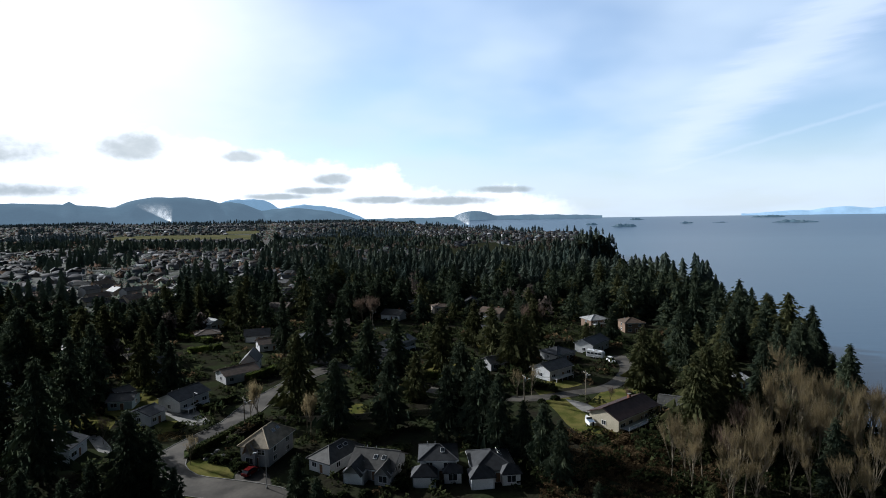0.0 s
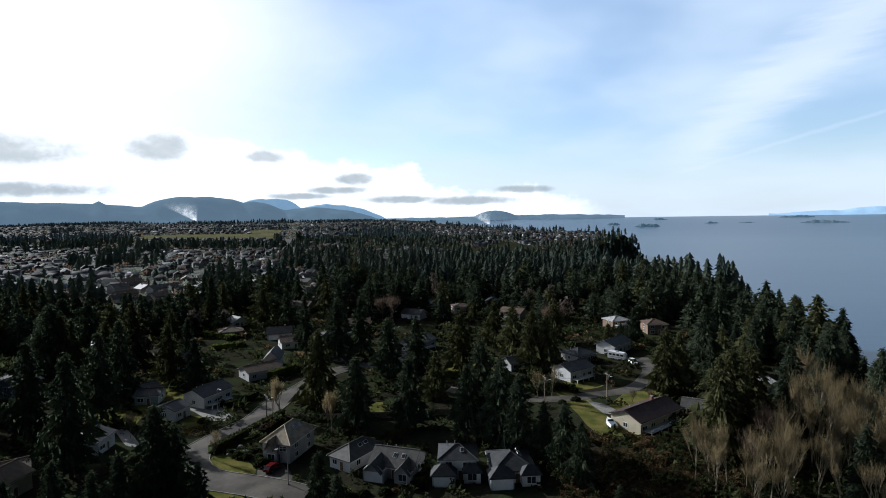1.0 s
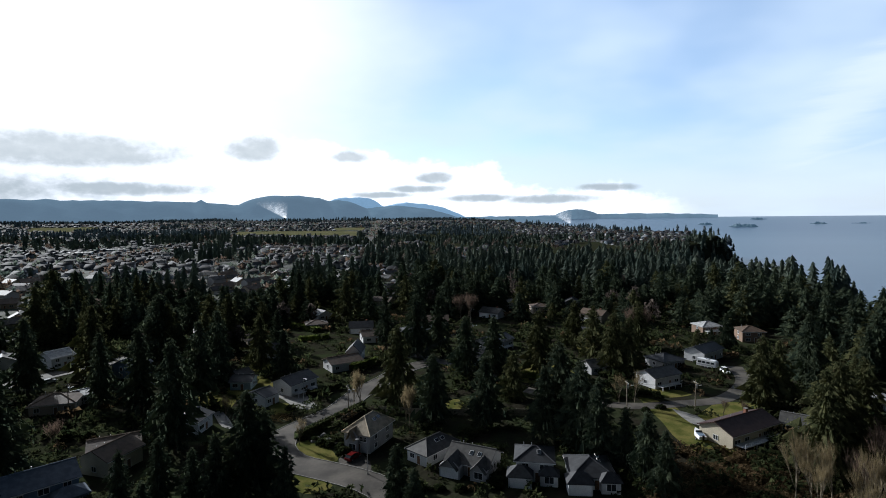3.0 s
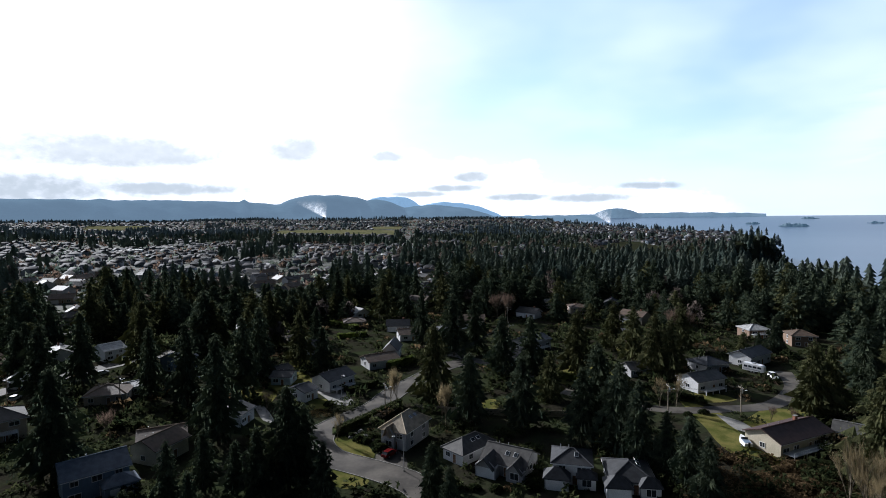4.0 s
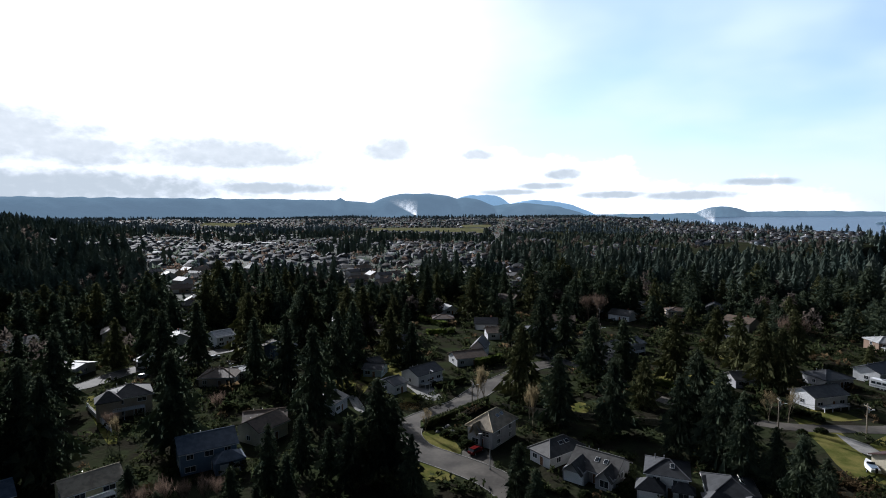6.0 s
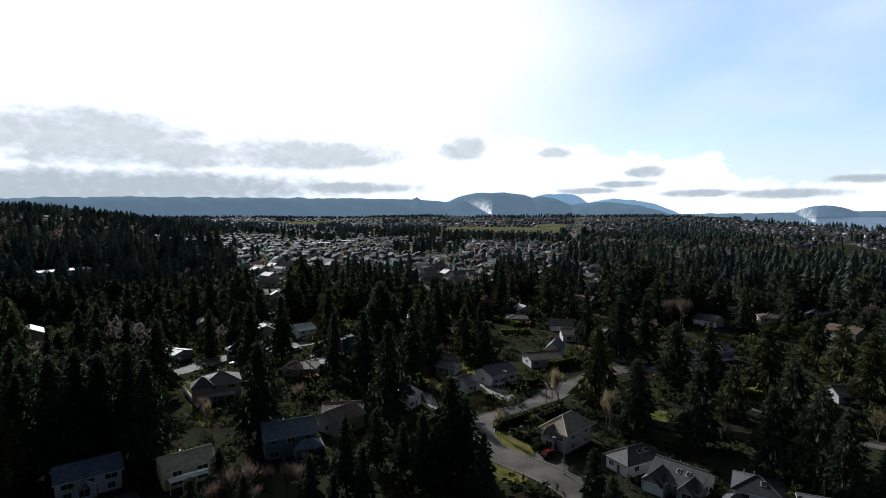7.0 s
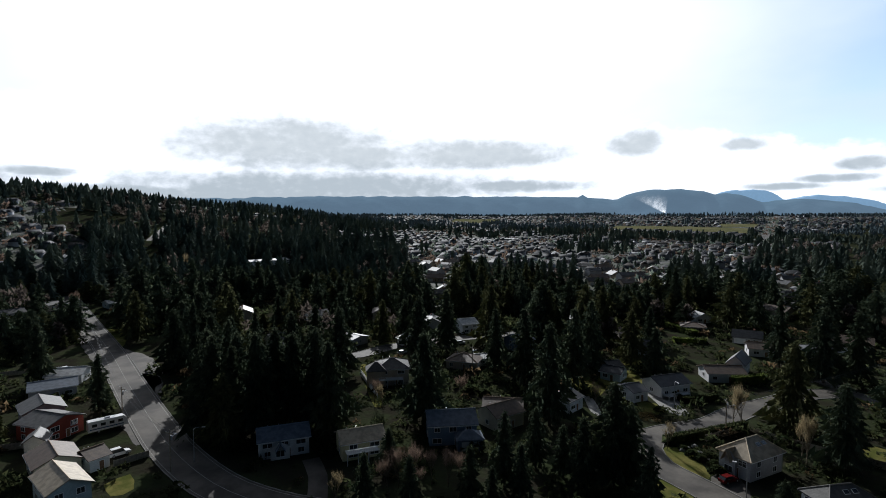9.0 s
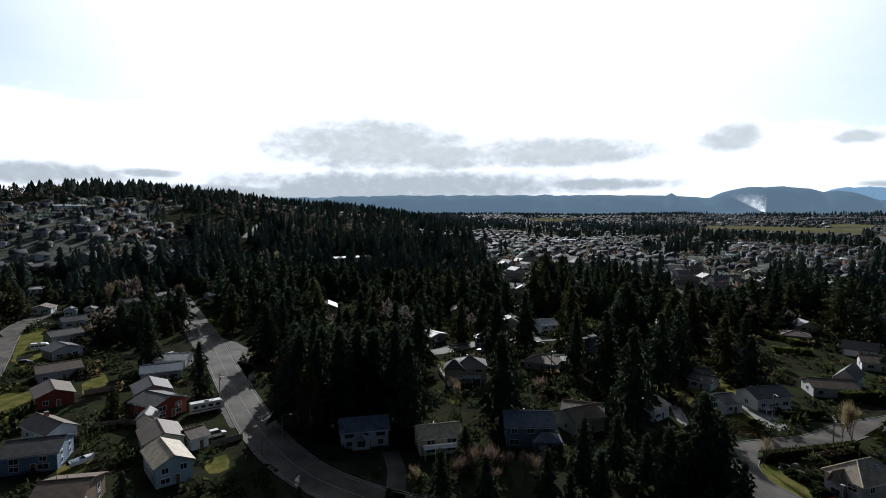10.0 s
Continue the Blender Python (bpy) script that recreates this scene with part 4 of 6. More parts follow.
house(61.6, 222.4, 48, 14.4, 8.0, 3.8, 2.2, 'along', 'white', 'dark', 'two-storey house of white panels with a dark gable roof', 9)
house(76.1, 269.5, 18, 10.2, 9.0, 4.2, 2.2, 'hip', 'brown', 'light', 'two-storey brown house with a pale metal hip roof', 10, deck=True)
house(90.4, 258.0, 3, 9.4, 9.0, 4.6, 2.4, 'hip', 'brown', 'brown', 'brown timber house with a brown hip roof', 11)
house(64.4, 151.3, -26, 5.7, 9.0, 2.8, 1.4, 'along', 'brown', 'grey', 'low brown house with a flat grey roof', 12)
house(93.7, 172.7, 16, 6.2, 8.0, 2.8, 1.0, 'along', 'grey', 'light', 'low house with a pale flat roof among the trees', 13)
house(-79.8, 161.5, 69, 11.0, 8.5, 3.6, 2.3, 'along', 'white', 'dark', 'two-storey white house with dark roof and balconies', 14, deck=True)
house(-84.2, 148.6, 74, 5.3, 8.0, 3.0, 1.6, 'along', 'white', 'dark', 'small white bungalow with a dark low roof', 15)
house(-98.4, 161.9, 12, 6.7, 7.0, 2.8, 1.5, 'along', 'teal', 'dark', 'low pale house with a dark roof', 16)
house(-114.9, 170.6, 19, 4.7, 5.0, 2.6, 1.2, 'along', 'grey', 'grey', 'small grey garden shed beneath the firs', 17, name='shed')
house(-73.9, 188.8, 44, 11.9, 9.0, 3.0, 2.0, 'along', 'white', 'brown', 'white bungalow with a brown roof and carport', 18)
house(-72.9, 200.2, 10, 5.6, 10.0, 4.4, 3.4, 'end', 'white', 'dark', 'white house with a tall steep front gable', 19)
house(-92.5, 126.2, 95, 7.2, 8.0, 3.4, 1.8, 'along', 'white', 'dark', 'two-storey white house with a dark roof between firs', 20)
house(-20.9, 227.9, 55, 15.8, 9.0, 3.6, 2.2, 'along', 'grey', 'dark', 'two-storey grey house with dark roof and posts', 21, deck=True)
house(-21.5, 202.7, -3, 9.2, 9.0, 3.0, 2.6, 'along', 'teal', 'grey', 'single-storey pale teal house with a broad grey roof', 22)
house(-76.7, 233.7, 29, 10.4, 9.0, 3.0, 2.2, 'along', 'white', 'brown', 'single-storey pale house with a brown roof', 23)
house(-61.1, 245.5, 23, 11.6, 9.0, 3.0, 2.0, 'hip', 'grey', 'dark', 'low grey house with a dark hip roof', 24)
house(-113.5, 255.0, 28, 10.5, 9.0, 3.0, 2.0, 'hip', 'brown', 'brown', 'low brown house behind a green hedge', 25)
house(-121.8, 281.1, 53, 7.9, 8.0, 3.0, 2.4, 'end', 'white', 'light', 'white house with a pale gable roof under trees', 26)
house(-128.1, 217.2, 51, 5.6, 8.0, 3.2, 2.0, 'along', 'tan', 'brown', 'tan house with a brown roof under trees', 27)
house(-102.8, 167.5, 61, 5.0, 6.0, 3.0, 1.4, 'along', 'brown', 'dark', 'small brown outbuilding with a dark roof', 28)
house(-19.6, 332.8, 20, 9.1, 9.0, 4.0, 2.0, 'hip', 'grey', 'grey', 'grey house with a grey roof at the wood edge', 29)
house(-1.9, 316.6, 15, 10.0, 9.0, 4.0, 2.0, 'hip', 'tan', 'brown', 'tan house with a brown hip roof at the wood edge', 30)
house(18.3, 197.6, 26, 6.8, 7.0, 2.8, 2.0, 'along', 'grey', 'grey', 'small grey house with a bright gable roof', 31)
house(-119.3, 52.8, 70, 11.2, 7.5, 4.2, 2.2, 'along', 'white', 'blue', 'two-storey white house with blue grey roof and portico', 32, wings=((-1.0, -4.2, 4.2, 1.4, 2.8, 1.2, 'end'),))
house(-106.5, 66.2, 71, 9.9, 7.5, 4.1, 2.0, 'along', 'yellow', 'tan', 'two-storey pale yellow house with a tan gable roof', 33, deck=True)
house(-98.5, 87.6, 56, 11.6, 9.0, 5.0, 2.6, 'along', 'blue', 'blue', 'two-storey slate blue house with blue grey roof', 34, wings=((3.6, -6.2, 6.0, 4.5, 2.8, 1.6, 'hip'),))
house(-96.4, 103.6, 84, 9.2, 8.0, 3.8, 2.4, 'along', 'cream', 'brown', 'two-storey cream house with a brown gable roof', 35)
house(-145.9, 103.5, 58, 10.4, 10.0, 5.4, 3.2, 'hip', 'tan', 'grey', 'large tan two-storey house with bay fronts and steps', 36, deck=True, wings=((-5.5, -3.0, 6.0, 6, 5.2, 2.4, 'hip'),))
house(-199.6, 121.3, 13, 8.2, 9.0, 3.0, 1.2, 'along', 'grey', 'light', 'low house with a bright white metal roof', 37)
house(-181.4, 139.2, 4, 9.2, 9.0, 3.0, 1.4, 'along', 'white', 'light', 'low white house with a bright metal roof', 38)
house(-142.6, 134.1, 30, 11.4, 10.0, 2.9, 2.6, 'hip', 'tan', 'brown', 'single-storey tan house with a broad brown roof', 39)
house(-140.3, 142.0, 58, 6.5, 7.0, 2.8, 1.0, 'along', 'grey', 'light', 'outbuilding with a shining pale metal roof', 40)
house(-146.2, 168.0, 80, 8.6, 9.0, 4.5, 2.4, 'along', 'blue', 'blue', 'blue two-storey house with blue grey roof', 41)
house(-185.3, 174.9, 73, 8.2, 9.0, 4.2, 2.4, 'along', 'white', 'light', 'pale house with a light gable roof under firs', 42)
house(-193.5, 86.7, 26, 9.0, 9.0, 4.2, 2.4, 'end', 'white', 'dark', 'white gabled house half hidden by firs', 43)
house(-126.4, 10.3, 98, 7.1, 11.0, 4.4, 2.2, 'end', 'teal', 'tan', 'two-storey pale teal house with a tan gable roof', 44)
house(-142.4, 10.4, 94, 8.4, 10.0, 3.4, 2.2, 'end', 'cream', 'brown', 'cream house with a broad brown gable roof', 45)
house(-139.8, 17.2, 106, 4.0, 7.0, 2.8, 1.6, 'along', 'white', 'brown', 'white garage with a brown gable roof', 46)
house(-166.6, 11.9, 121, 9.9, 10.0, 4.2, 2.0, 'end', 'red', 'grey', 'dark red house with a grey gable roof', 47)
house(-181.9, 11.2, 93, 9.3, 10.0, 3.6, 2.4, 'end', 'grey', 'grey', 'pale grey house with a grey gable roof', 48)
house(-204.2, 15.8, 84, 12.0, 10.0, 3.2, 1.8, 'along', 'grey', 'blue', 'grey house with a blue grey roof', 49)
house(-156.3, 8.5, 73, 4.0, 5.0, 3.6, 1.8, 'end', 'white', 'grey', 'small white two-storey cottage with a steep gable', 50)
house(-163.0, -12.6, 118, 6.9, 12.0, 3.4, 2.2, 'end', 'white', 'brown', 'white house with a brown gable roof and brick chimney', 51, chimney=True)
house(-147.7, -13.7, 75, 10.7, 10.0, 4.0, 2.2, 'along', 'blue', 'grey', 'slate blue house with a weathered grey roof', 52)
house(-120.8, -7.1, 69, 8.3, 12.0, 4.0, 2.4, 'along', 'brown', 'brown', 'house with a broad brown roof and round roof vents', 53)
house(-194.9, -13.8, 99, 9.1, 12.0, 3.4, 2.2, 'end', 'red', 'brown', 'dark red house with a light brown gable roof', 54)
house(-223.2, -14.0, 100, 12.4, 10.0, 3.4, 2.0, 'along', 'grey', 'brown', 'grey house with a brown roof and white trim', 55)
house(-255.6, -14.5, 113, 10.5, 10.0, 3.4, 2.2, 'end', 'grey', 'grey', 'pale grey house with a double gable roof', 56)
house(-286.3, -15.4, 113, 12.3, 9.0, 3.4, 2.0, 'along', 'grey', 'grey', 'grey bungalow with a low grey roof', 57)
house(-320.3, -13.3, 105, 10.2, 9.0, 3.4, 2.2, 'along', 'white', 'dark', 'white bungalow with a dark roof', 58)
house(-217.4, 21.1, 65, 10.5, 9.0, 3.2, 1.8, 'along', 'white', 'light', 'pale bungalow with a light grey roof', 59)
house(-366.4, -28.3, 76, 9.8, 9.0, 3.0, 2.0, 'end', 'white', 'brown', 'white garage house with a brown gable', 60)
house(-353.1, -15.3, 88, 5.5, 8.0, 3.0, 1.6, 'end', 'white', 'dark', 'white double garage with dark roof', 61)
house(-351.2, -6.0, 87, 5.7, 8.0, 3.0, 1.6, 'end', 'white', 'dark', 'white double garage with dark roof', 62)
house(-356.6, 11.6, 102, 9.9, 9.0, 4.6, 2.0, 'along', 'white', 'dark', 'two-storey white house with a dark roof', 63)
house(-494.9, -37.2, 125, 19.5, 10.0, 3.0, 2.0, 'along', 'brown', 'dark', 'long low dark house behind a hedge', 64)
house(-426.7, -34.1, 82, 10.1, 8.0, 2.8, 1.2, 'along', 'white', 'light', 'low house with a pale roof', 65)
house(-379.6, 31.1, 114, 9.8, 9.0, 3.0, 1.6, 'along', 'tan', 'grey', 'tan bungalow with grey roof', 66)
house(-366.6, 59.3, 102, 8.9, 9.0, 3.0, 1.6, 'along', 'teal', 'light', 'low teal house with a pale roof among trees', 67)
house(-752.4, -29.3, 102, 31.6, 14.0, 4.0, 2.0, 'along', 'white', 'light', 'long white house with a pale roof', 68)
house(-470.5, 196.0, 92, 38.0, 14.0, 4.0, 1.2, 'along', 'white', 'light', 'large flat school building with a white roof', 69)
house(-99.8, 108.3, 40, 10.3, 9.0, 3.4, 2.0, 'along', 'white', 'brown', 'white house with a rust brown roof', 70)

# ---- trees standing among them
fir(-86.9, 112.3, 28.6, 0)
fir(-58.4, 96.9, 22.6, 1)
fir(-56.4, 99.8, 17.8, 0)
fir(-42.4, 152.8, 25.0, 3)
fir(-29.1, 139.9, 20.2, 1)
fir(-15.1, 140.2, 20.2, 1)
fir(4.1, 137.7, 25.0, 1)
fir(0.4, 132.5, 20.2, 0)
fir(8.6, 129.4, 22.6, 1)
fir(12.5, 124.3, 20.2, 0)
fir(21.7, 116.9, 15.5, 1)
fir(23.9, 109.8, 14.3, 0)
fir(-108.9, 164.1, 26.2, 0)
fir(-103.1, 145.8, 26.2, 0)
fir(-136.7, 284.9, 28.6, 2)
fir(-90.3, 174.7, 17.8, 1)
fir(-103.1, 181.3, 21.4, 3)
fir(-146.7, 183.5, 28.6, 1)
fir(58.5, 124.0, 24.0, 4)
fir(63.5, 129.0, 25.0, 3)
fir(67.5, 136.1, 22.4, 4)
fir(75.1, 141.8, 22.6, 3)
fir(84.5, 141.1, 22.6, 0)
fir(75.6, 102.1, 16.7, 0)
fir(62.0, 166.0, 22.0, 3)
fir(67.5, 169.5, 20.0, 3)
fir(112.8, 147.9, 21.4, 0)
fir(-27.0, 94.9, 14.3, 5)
fir(-74.0, 91.0, 14.3, 5)
fir(-61.8, 91.2, 15.5, 5)
fir(-67.6, 92.1, 11.9, 5)
fir(-22.6, 91.0, 11.9, 5)
fir(26.1, 89.8, 10.7, 5)
fir(46.8, 91.5, 9.5, 4)
fir(-66.0, 218.7, 26.2, 2)
fir(-49.8, 209.0, 26.2, 1)
fir(-42.4, 216.3, 25.0, 0)
fir(-26.5, 183.9, 22.6, 1)
fir(-1.2, 191.9, 23.8, 3)
fir(13.2, 229.5, 21.4, 3)
fir(24.8, 196.5, 22.6, 3)
fir(29.6, 194.4, 21.4, 3)
fir(19.4, 217.9, 21.4, 4)
fir(-9.1, 163.8, 15.5, 4)
fir(-17.3, 189.5, 21.4, 1)
fir(86.6, 197.6, 21.4, 1)
fir(113.0, 207.7, 22.6, 1)
fir(-148.3, 45.0, 26.2, 0)
fir(-155.5, 47.0, 25.0, 1)
fir(-146.0, 52.0, 25.0, 5)
fir(-158.0, 54.0, 26.0, 0)
fir(-141.4, 44.1, 26.2, 1)
fir(-129.9, 42.5, 19.0, 3)
fir(-132.1, 51.7, 27.4, 1)
fir(-133.7, 57.5, 27.4, 0)
fir(-130.4, 60.9, 26.2, 1)
fir(-126.8, 65.5, 27.4, 0)
fir(-120.0, 65.6, 25.0, 1)
fir(-136.3, 47.2, 23.8, 2)
fir(-108.0, 87.0, 26.2, 1)
fir(-72.9, 79.6, 16.7, 2)
fir(-73.2, 70.1, 11.9, 5)
fir(-67.9, 70.7, 9.5, 5)
fir(-67.7, 78.7, 11.9, 5)
fir(-114.5, 134.4, 26.2, 0)
fir(-129.3, 136.2, 23.8, 2)
fir(-219.2, 13.2, 21.4, 0)
fir(-176.4, 24.0, 17.8, 2)
fir(-264.2, 50.7, 23.8, 3)
fir(-178.2, 69.8, 23.8, 2)
fir(-169.9, 1.2, 9.5, 3)
fir(-109.0, 1.5, 10.7, 0)
fir(-162.3, 92.8, 25.0, 1)
fir(-172.1, 89.0, 25.0, 0)
fir(-163.2, 128.6, 25.0, 1)
fir(-162.9, 142.6, 26.2, 0)
fir(-171.8, 79.9, 23.8, 1)
fir(-177.0, 61.2, 23.8, 0)
fir(-204.8, 51.2, 23.8, 1)
fir(-215.7, 60.6, 23.8, 2)
fir(-185.7, 58.0, 23.8, 0)
fir(-438.6, -49.1, 19.0, 0)
fir(-402.0, -28.3, 14.3, 3)
fir(-361.7, -6.4, 10.7, 1)
fir(-86.2, 43.2, 5.9, 4)
fir(-86.4, 54.4, 10.7, 5)
fir(-79.7, 60.3, 10.7, 5)
fir(18.0, 121.7, 14.3, 0)
fir(-93.2, 65.0, 10.7, 1)
fir(-48.6, 93.3, 13.1, 0)
# tall firs along the top of the shore bank
for i in range(15):
    y_ = 172.0 + 12.0 * i + 4.0 * math.sin(i * 2.3)
    fir(round(float(coast(y_)) - 33.0 - 7.0 * math.sin(i * 1.7), 1), y_, 24.0 + 3.5 * math.sin(i * 3.1), (0, 1, 5, 0, 2)[i % 5])
bare(47.9, 111.4, 15.5, 0)
bare(50.0, 109.6, 14.3, 0)
bare(54.3, 111.1, 14.3, 1)
bare(49.1, 105.1, 13.1, 0)
bare(55.6, 101.5, 16.7, 1)
bare(59.3, 104.2, 17.8, 1)
bare(60.0, 101.5, 15.5, 1)
bare(79.3, 127.7, 20.2, 0)
bare(86.4, 132.4, 21.4, 0)
bare(87.1, 127.3, 20.2, 0)
bare(89.9, 126.4, 19.0, 0)
bare(89.9, 121.7, 19.0, 1)
bare(92.0, 119.4, 19.0, 0)
bare(97.1, 120.9, 17.8, 0)
bare(93.7, 112.9, 16.7, 0)
bare(75.8, 117.8, 17.8, 0)
bare(76.8, 113.7, 16.7, 1)
bare(80.3, 113.5, 16.7, 0)
bare(80.1, 108.3, 16.7, 0)
bare(83.4, 106.5, 15.5, 1)
bare(82.3, 100.8, 14.3, 1)
bare(53.5, 99.5, 13.1, 1)
bare(68.2, 104.1, 15.5, 0)
bare(70.7, 101.3, 14.3, 1)
bare(59.0, 99.7, 10.7, 1)
bare(73.5, 96.2, 13.1, 1)
bare(76.0, 94.1, 11.9, 0)
bare(91.9, 145.9, 21.4, 0)
bare(68.6, 114.3, 17.8, 0)
bare(81.1, 122.2, 19.0, 1)
bare(82.7, 113.5, 17.8, 0)
bare(65.6, 107.3, 16.7, 0)
bare(65.8, 118.1, 16.7, 2)
bare(56.7, 107.8, 14.3, 2)
bare(105.5, 129.8, 17.8, 2)
bare(89.7, 113.1, 16.7, 0)
bare(-52.3, 147.4, 13.1, 1)
bare(-54.8, 147.8, 11.9, 1)
bare(36.5, 239.4, 19.0, 2)
bare(40.8, 242.3, 19.0, 2)
bare(-59.3, 121.4, 7.6, 1)
bare(27.0, 166.2, 10.7, 1)
bare(22.3, 164.3, 9.5, 1)
bare(-36.6, 137.9, 11.9, 3)
bare(-34.8, 135.6, 11.9, 3)
bare(-87.0, 133.6, 8.3, 2)
bare(-38.1, 276.4, 19.0, 2)
bare(-43.6, 283.5, 16.7, 2)
bare(49.0, 157.2, 5.9, 2)
bare(54.0, 157.0, 5.9, 2)
bare(29.5, 504.2, 19.0, 2)
bare(-344.4, 2.4, 19.0, 3)
bare(-1117.0, -94.7, 16.7, 2)
bare(-431.2, 117.3, 21.4, 3)
bare(-87.2, 63.1, 9.5, 2)
bare(-86.5, 66.9, 9.5, 2)
bare(-83.5, 69.0, 8.3, 2)
bare(-80.6, 71.0, 9.5, 2)
bare(-86.3, 59.7, 8.3, 2)
bare(-78.4, 72.1, 8.3, 2)
bare(-80.8, 63.9, 7.1, 2)
bare(-132.3, 87.3, 8.3, 2)
bare(-126.3, 86.3, 8.3, 1)
bare(-114.8, 107.4, 9.5, 2)
bare(-358.8, 39.6, 14.3, 2)
bare(-89.7, 49.9, 7.1, 1)
bare(-64.4, 94.0, 9.5, 1)

# ---------------------------------------------------------------- vehicles, poles, fences
for key, c in (("white", (0.75, 0.75, 0.74)), ("black", (0.02, 0.02, 0.022)), ("red", (0.11, 0.008, 0.008)), ("silver", (0.4, 0.41, 0.42)), ("blue", (0.05, 0.09, 0.18))):
    M["car_" + key] = paint("car_paint_" + key, c, tuple(v * 0.92 for v in c), 2.0, 0.25)
M["lamp_glass"] = paint("lamp_glass", (0.6, 0.6, 0.58), (0.7, 0.7, 0.68), 0.2, 0.2)
M["tail"] = paint("tail_light", (0.35, 0.02, 0.02), (0.4, 0.03, 0.03), 0.2, 0.3)


def wheel(parent, x, y, r, w):
    at = pose(x, y, r, 90, 0, 0)
    wh = part("wheel", tube([(0, 0, -w / 2), (0, 0, w / 2)], [r, r], 14), M["tyre"], parent, at=at)
    part("rim", tube([(0, 0, -w / 2 - 0.01), (0, 0, w / 2 + 0.01)], [r * 0.6, r * 0.6], 10), M["metal"], wh)


def shell(sections, bm=None):
    """A closed body through rectangular sections: x, half width, bottom, top."""
    bm = bm or bmesh.new()
    rows = [[bm.verts.new((x, -w, z0)), bm.verts.new((x, w, z0)), bm.verts.new((x, w * 0.92, z1)), bm.verts.new((x, -w * 0.92, z1))] for x, w, z0, z1 in sections]
    for a, b in zip(rows, rows[1:]):
        for i in range(4):
            bm.faces.new((a[i], a[(i + 1) % 4], b[(i + 1) % 4], b[i]))
    bm.faces.new(rows[0])
    bm.faces.new(rows[-1][::-1])
    bmesh.ops.recalc_face_normals(bm, faces=bm.faces)
    bmesh.ops.bevel(bm, geom=bm.edges[:], offset=0.05, segments=2, affect="EDGES")
    return bm


def car(x, y, yaw, colour, label, tall=False):
    """A parked car; local x points forward."""
    top = tagged(new("car"), label, "car", "parked vehicles")
    top.matrix_basis = pose(x, y, float(height(x, y)) + 0.06, 0, 0, yaw)
    h, l = (1.8, 2.35) if tall else (1.45, 2.25)
    HOMES.append((x, y, 2.5, 2.5))
    part("body", shell(((-l, 0.8, 0.35, 0.92), (-l + 0.2, 0.9, 0.28, 0.98), (0.9, 0.92, 0.25, 0.98), (l - 0.25, 0.88, 0.3, 0.82), (l, 0.75, 0.35, 0.7))), M["car_" + colour], top)
    part("cabin", shell(((-l + 0.15, 0.78, 0.9, 1.0 if not tall else h - 0.15), (-l + 0.7, 0.78, 0.9, h), (0.35, 0.78, 0.9, h), (1.2, 0.76, 0.9, 0.98))), M["glass"], top, "dark glass cabin")
    part("roof", box(-l + 0.65, 0.35, -0.68, 0.68, h - 0.02, h + 0.04, bevel=0.02), M["car_" + colour], top)
    for sx in (-1.35, 1.4):
        for sy in (-0.82, 0.82):
            wheel(top, sx, sy, 0.33, 0.22)
    for sy in (-0.6, 0.6):
        part("headlight", box(l - 0.06, l + 0.02, sy - 0.16, sy + 0.16, 0.58, 0.7), M["lamp_glass"], top)
        part("tail_light", box(-l - 0.02, -l + 0.06, sy - 0.14, sy + 0.14, 0.7, 0.86), M["tail"], top)
    return top


def motorhome(x, y, yaw, length, label, trailer=False):
    name = "travel_trailer" if trailer else "motorhome"
    top = tagged(new(name), label, name.replace("_", " "), "parked vehicles")
    top.matrix_basis = pose(x, y, float(height(x, y)) + 0.05, 0, 0, yaw)
    HOMES.append((x, y, length / 2, length / 2))
    l = length / 2
    nose = ((l - 0.7, 1.2, 0.6, 3.0), (l, 1.1, 0.8, 2.5)) if trailer else ((l - 0.9, 1.2, 0.6, 3.1), (l - 0.2, 1.18, 0.6, 2.4), (l, 1.1, 0.6, 1.3))
    part("body", shell(((-l, 1.2, 0.6, 3.1), (-l + 0.3, 1.22, 0.55, 3.2), *nose)), M["car_white"], top)
    for s in (-1, 1):
        part("stripe", box(-l + 0.3, l - 1.0, s * 1.225 - 0.015, s * 1.225 + 0.015, 1.05, 1.3), M["car_blue"] if not trailer else M["car_silver"], top)
        for i in range(4):
            c = -l + length * (i + 0.7) / 4.6
            part("window", box(c - 0.55, c + 0.55, s * 1.19 - 0.03, s * 1.19 + 0.03, 1.75, 2.45), M["glass"], top)
    part("roof_unit", box(-0.6, 0.6, -0.4, 0.4, 3.15, 3.45, bevel=0.06), M["car_silver"], top)
    for sx in ((-l * 0.5, l * 0.65) if not trailer else (-0.5, 0.4)):
        for sy in (-1.05, 1.05):
            wheel(top, sx, sy, 0.42, 0.28)
    return top


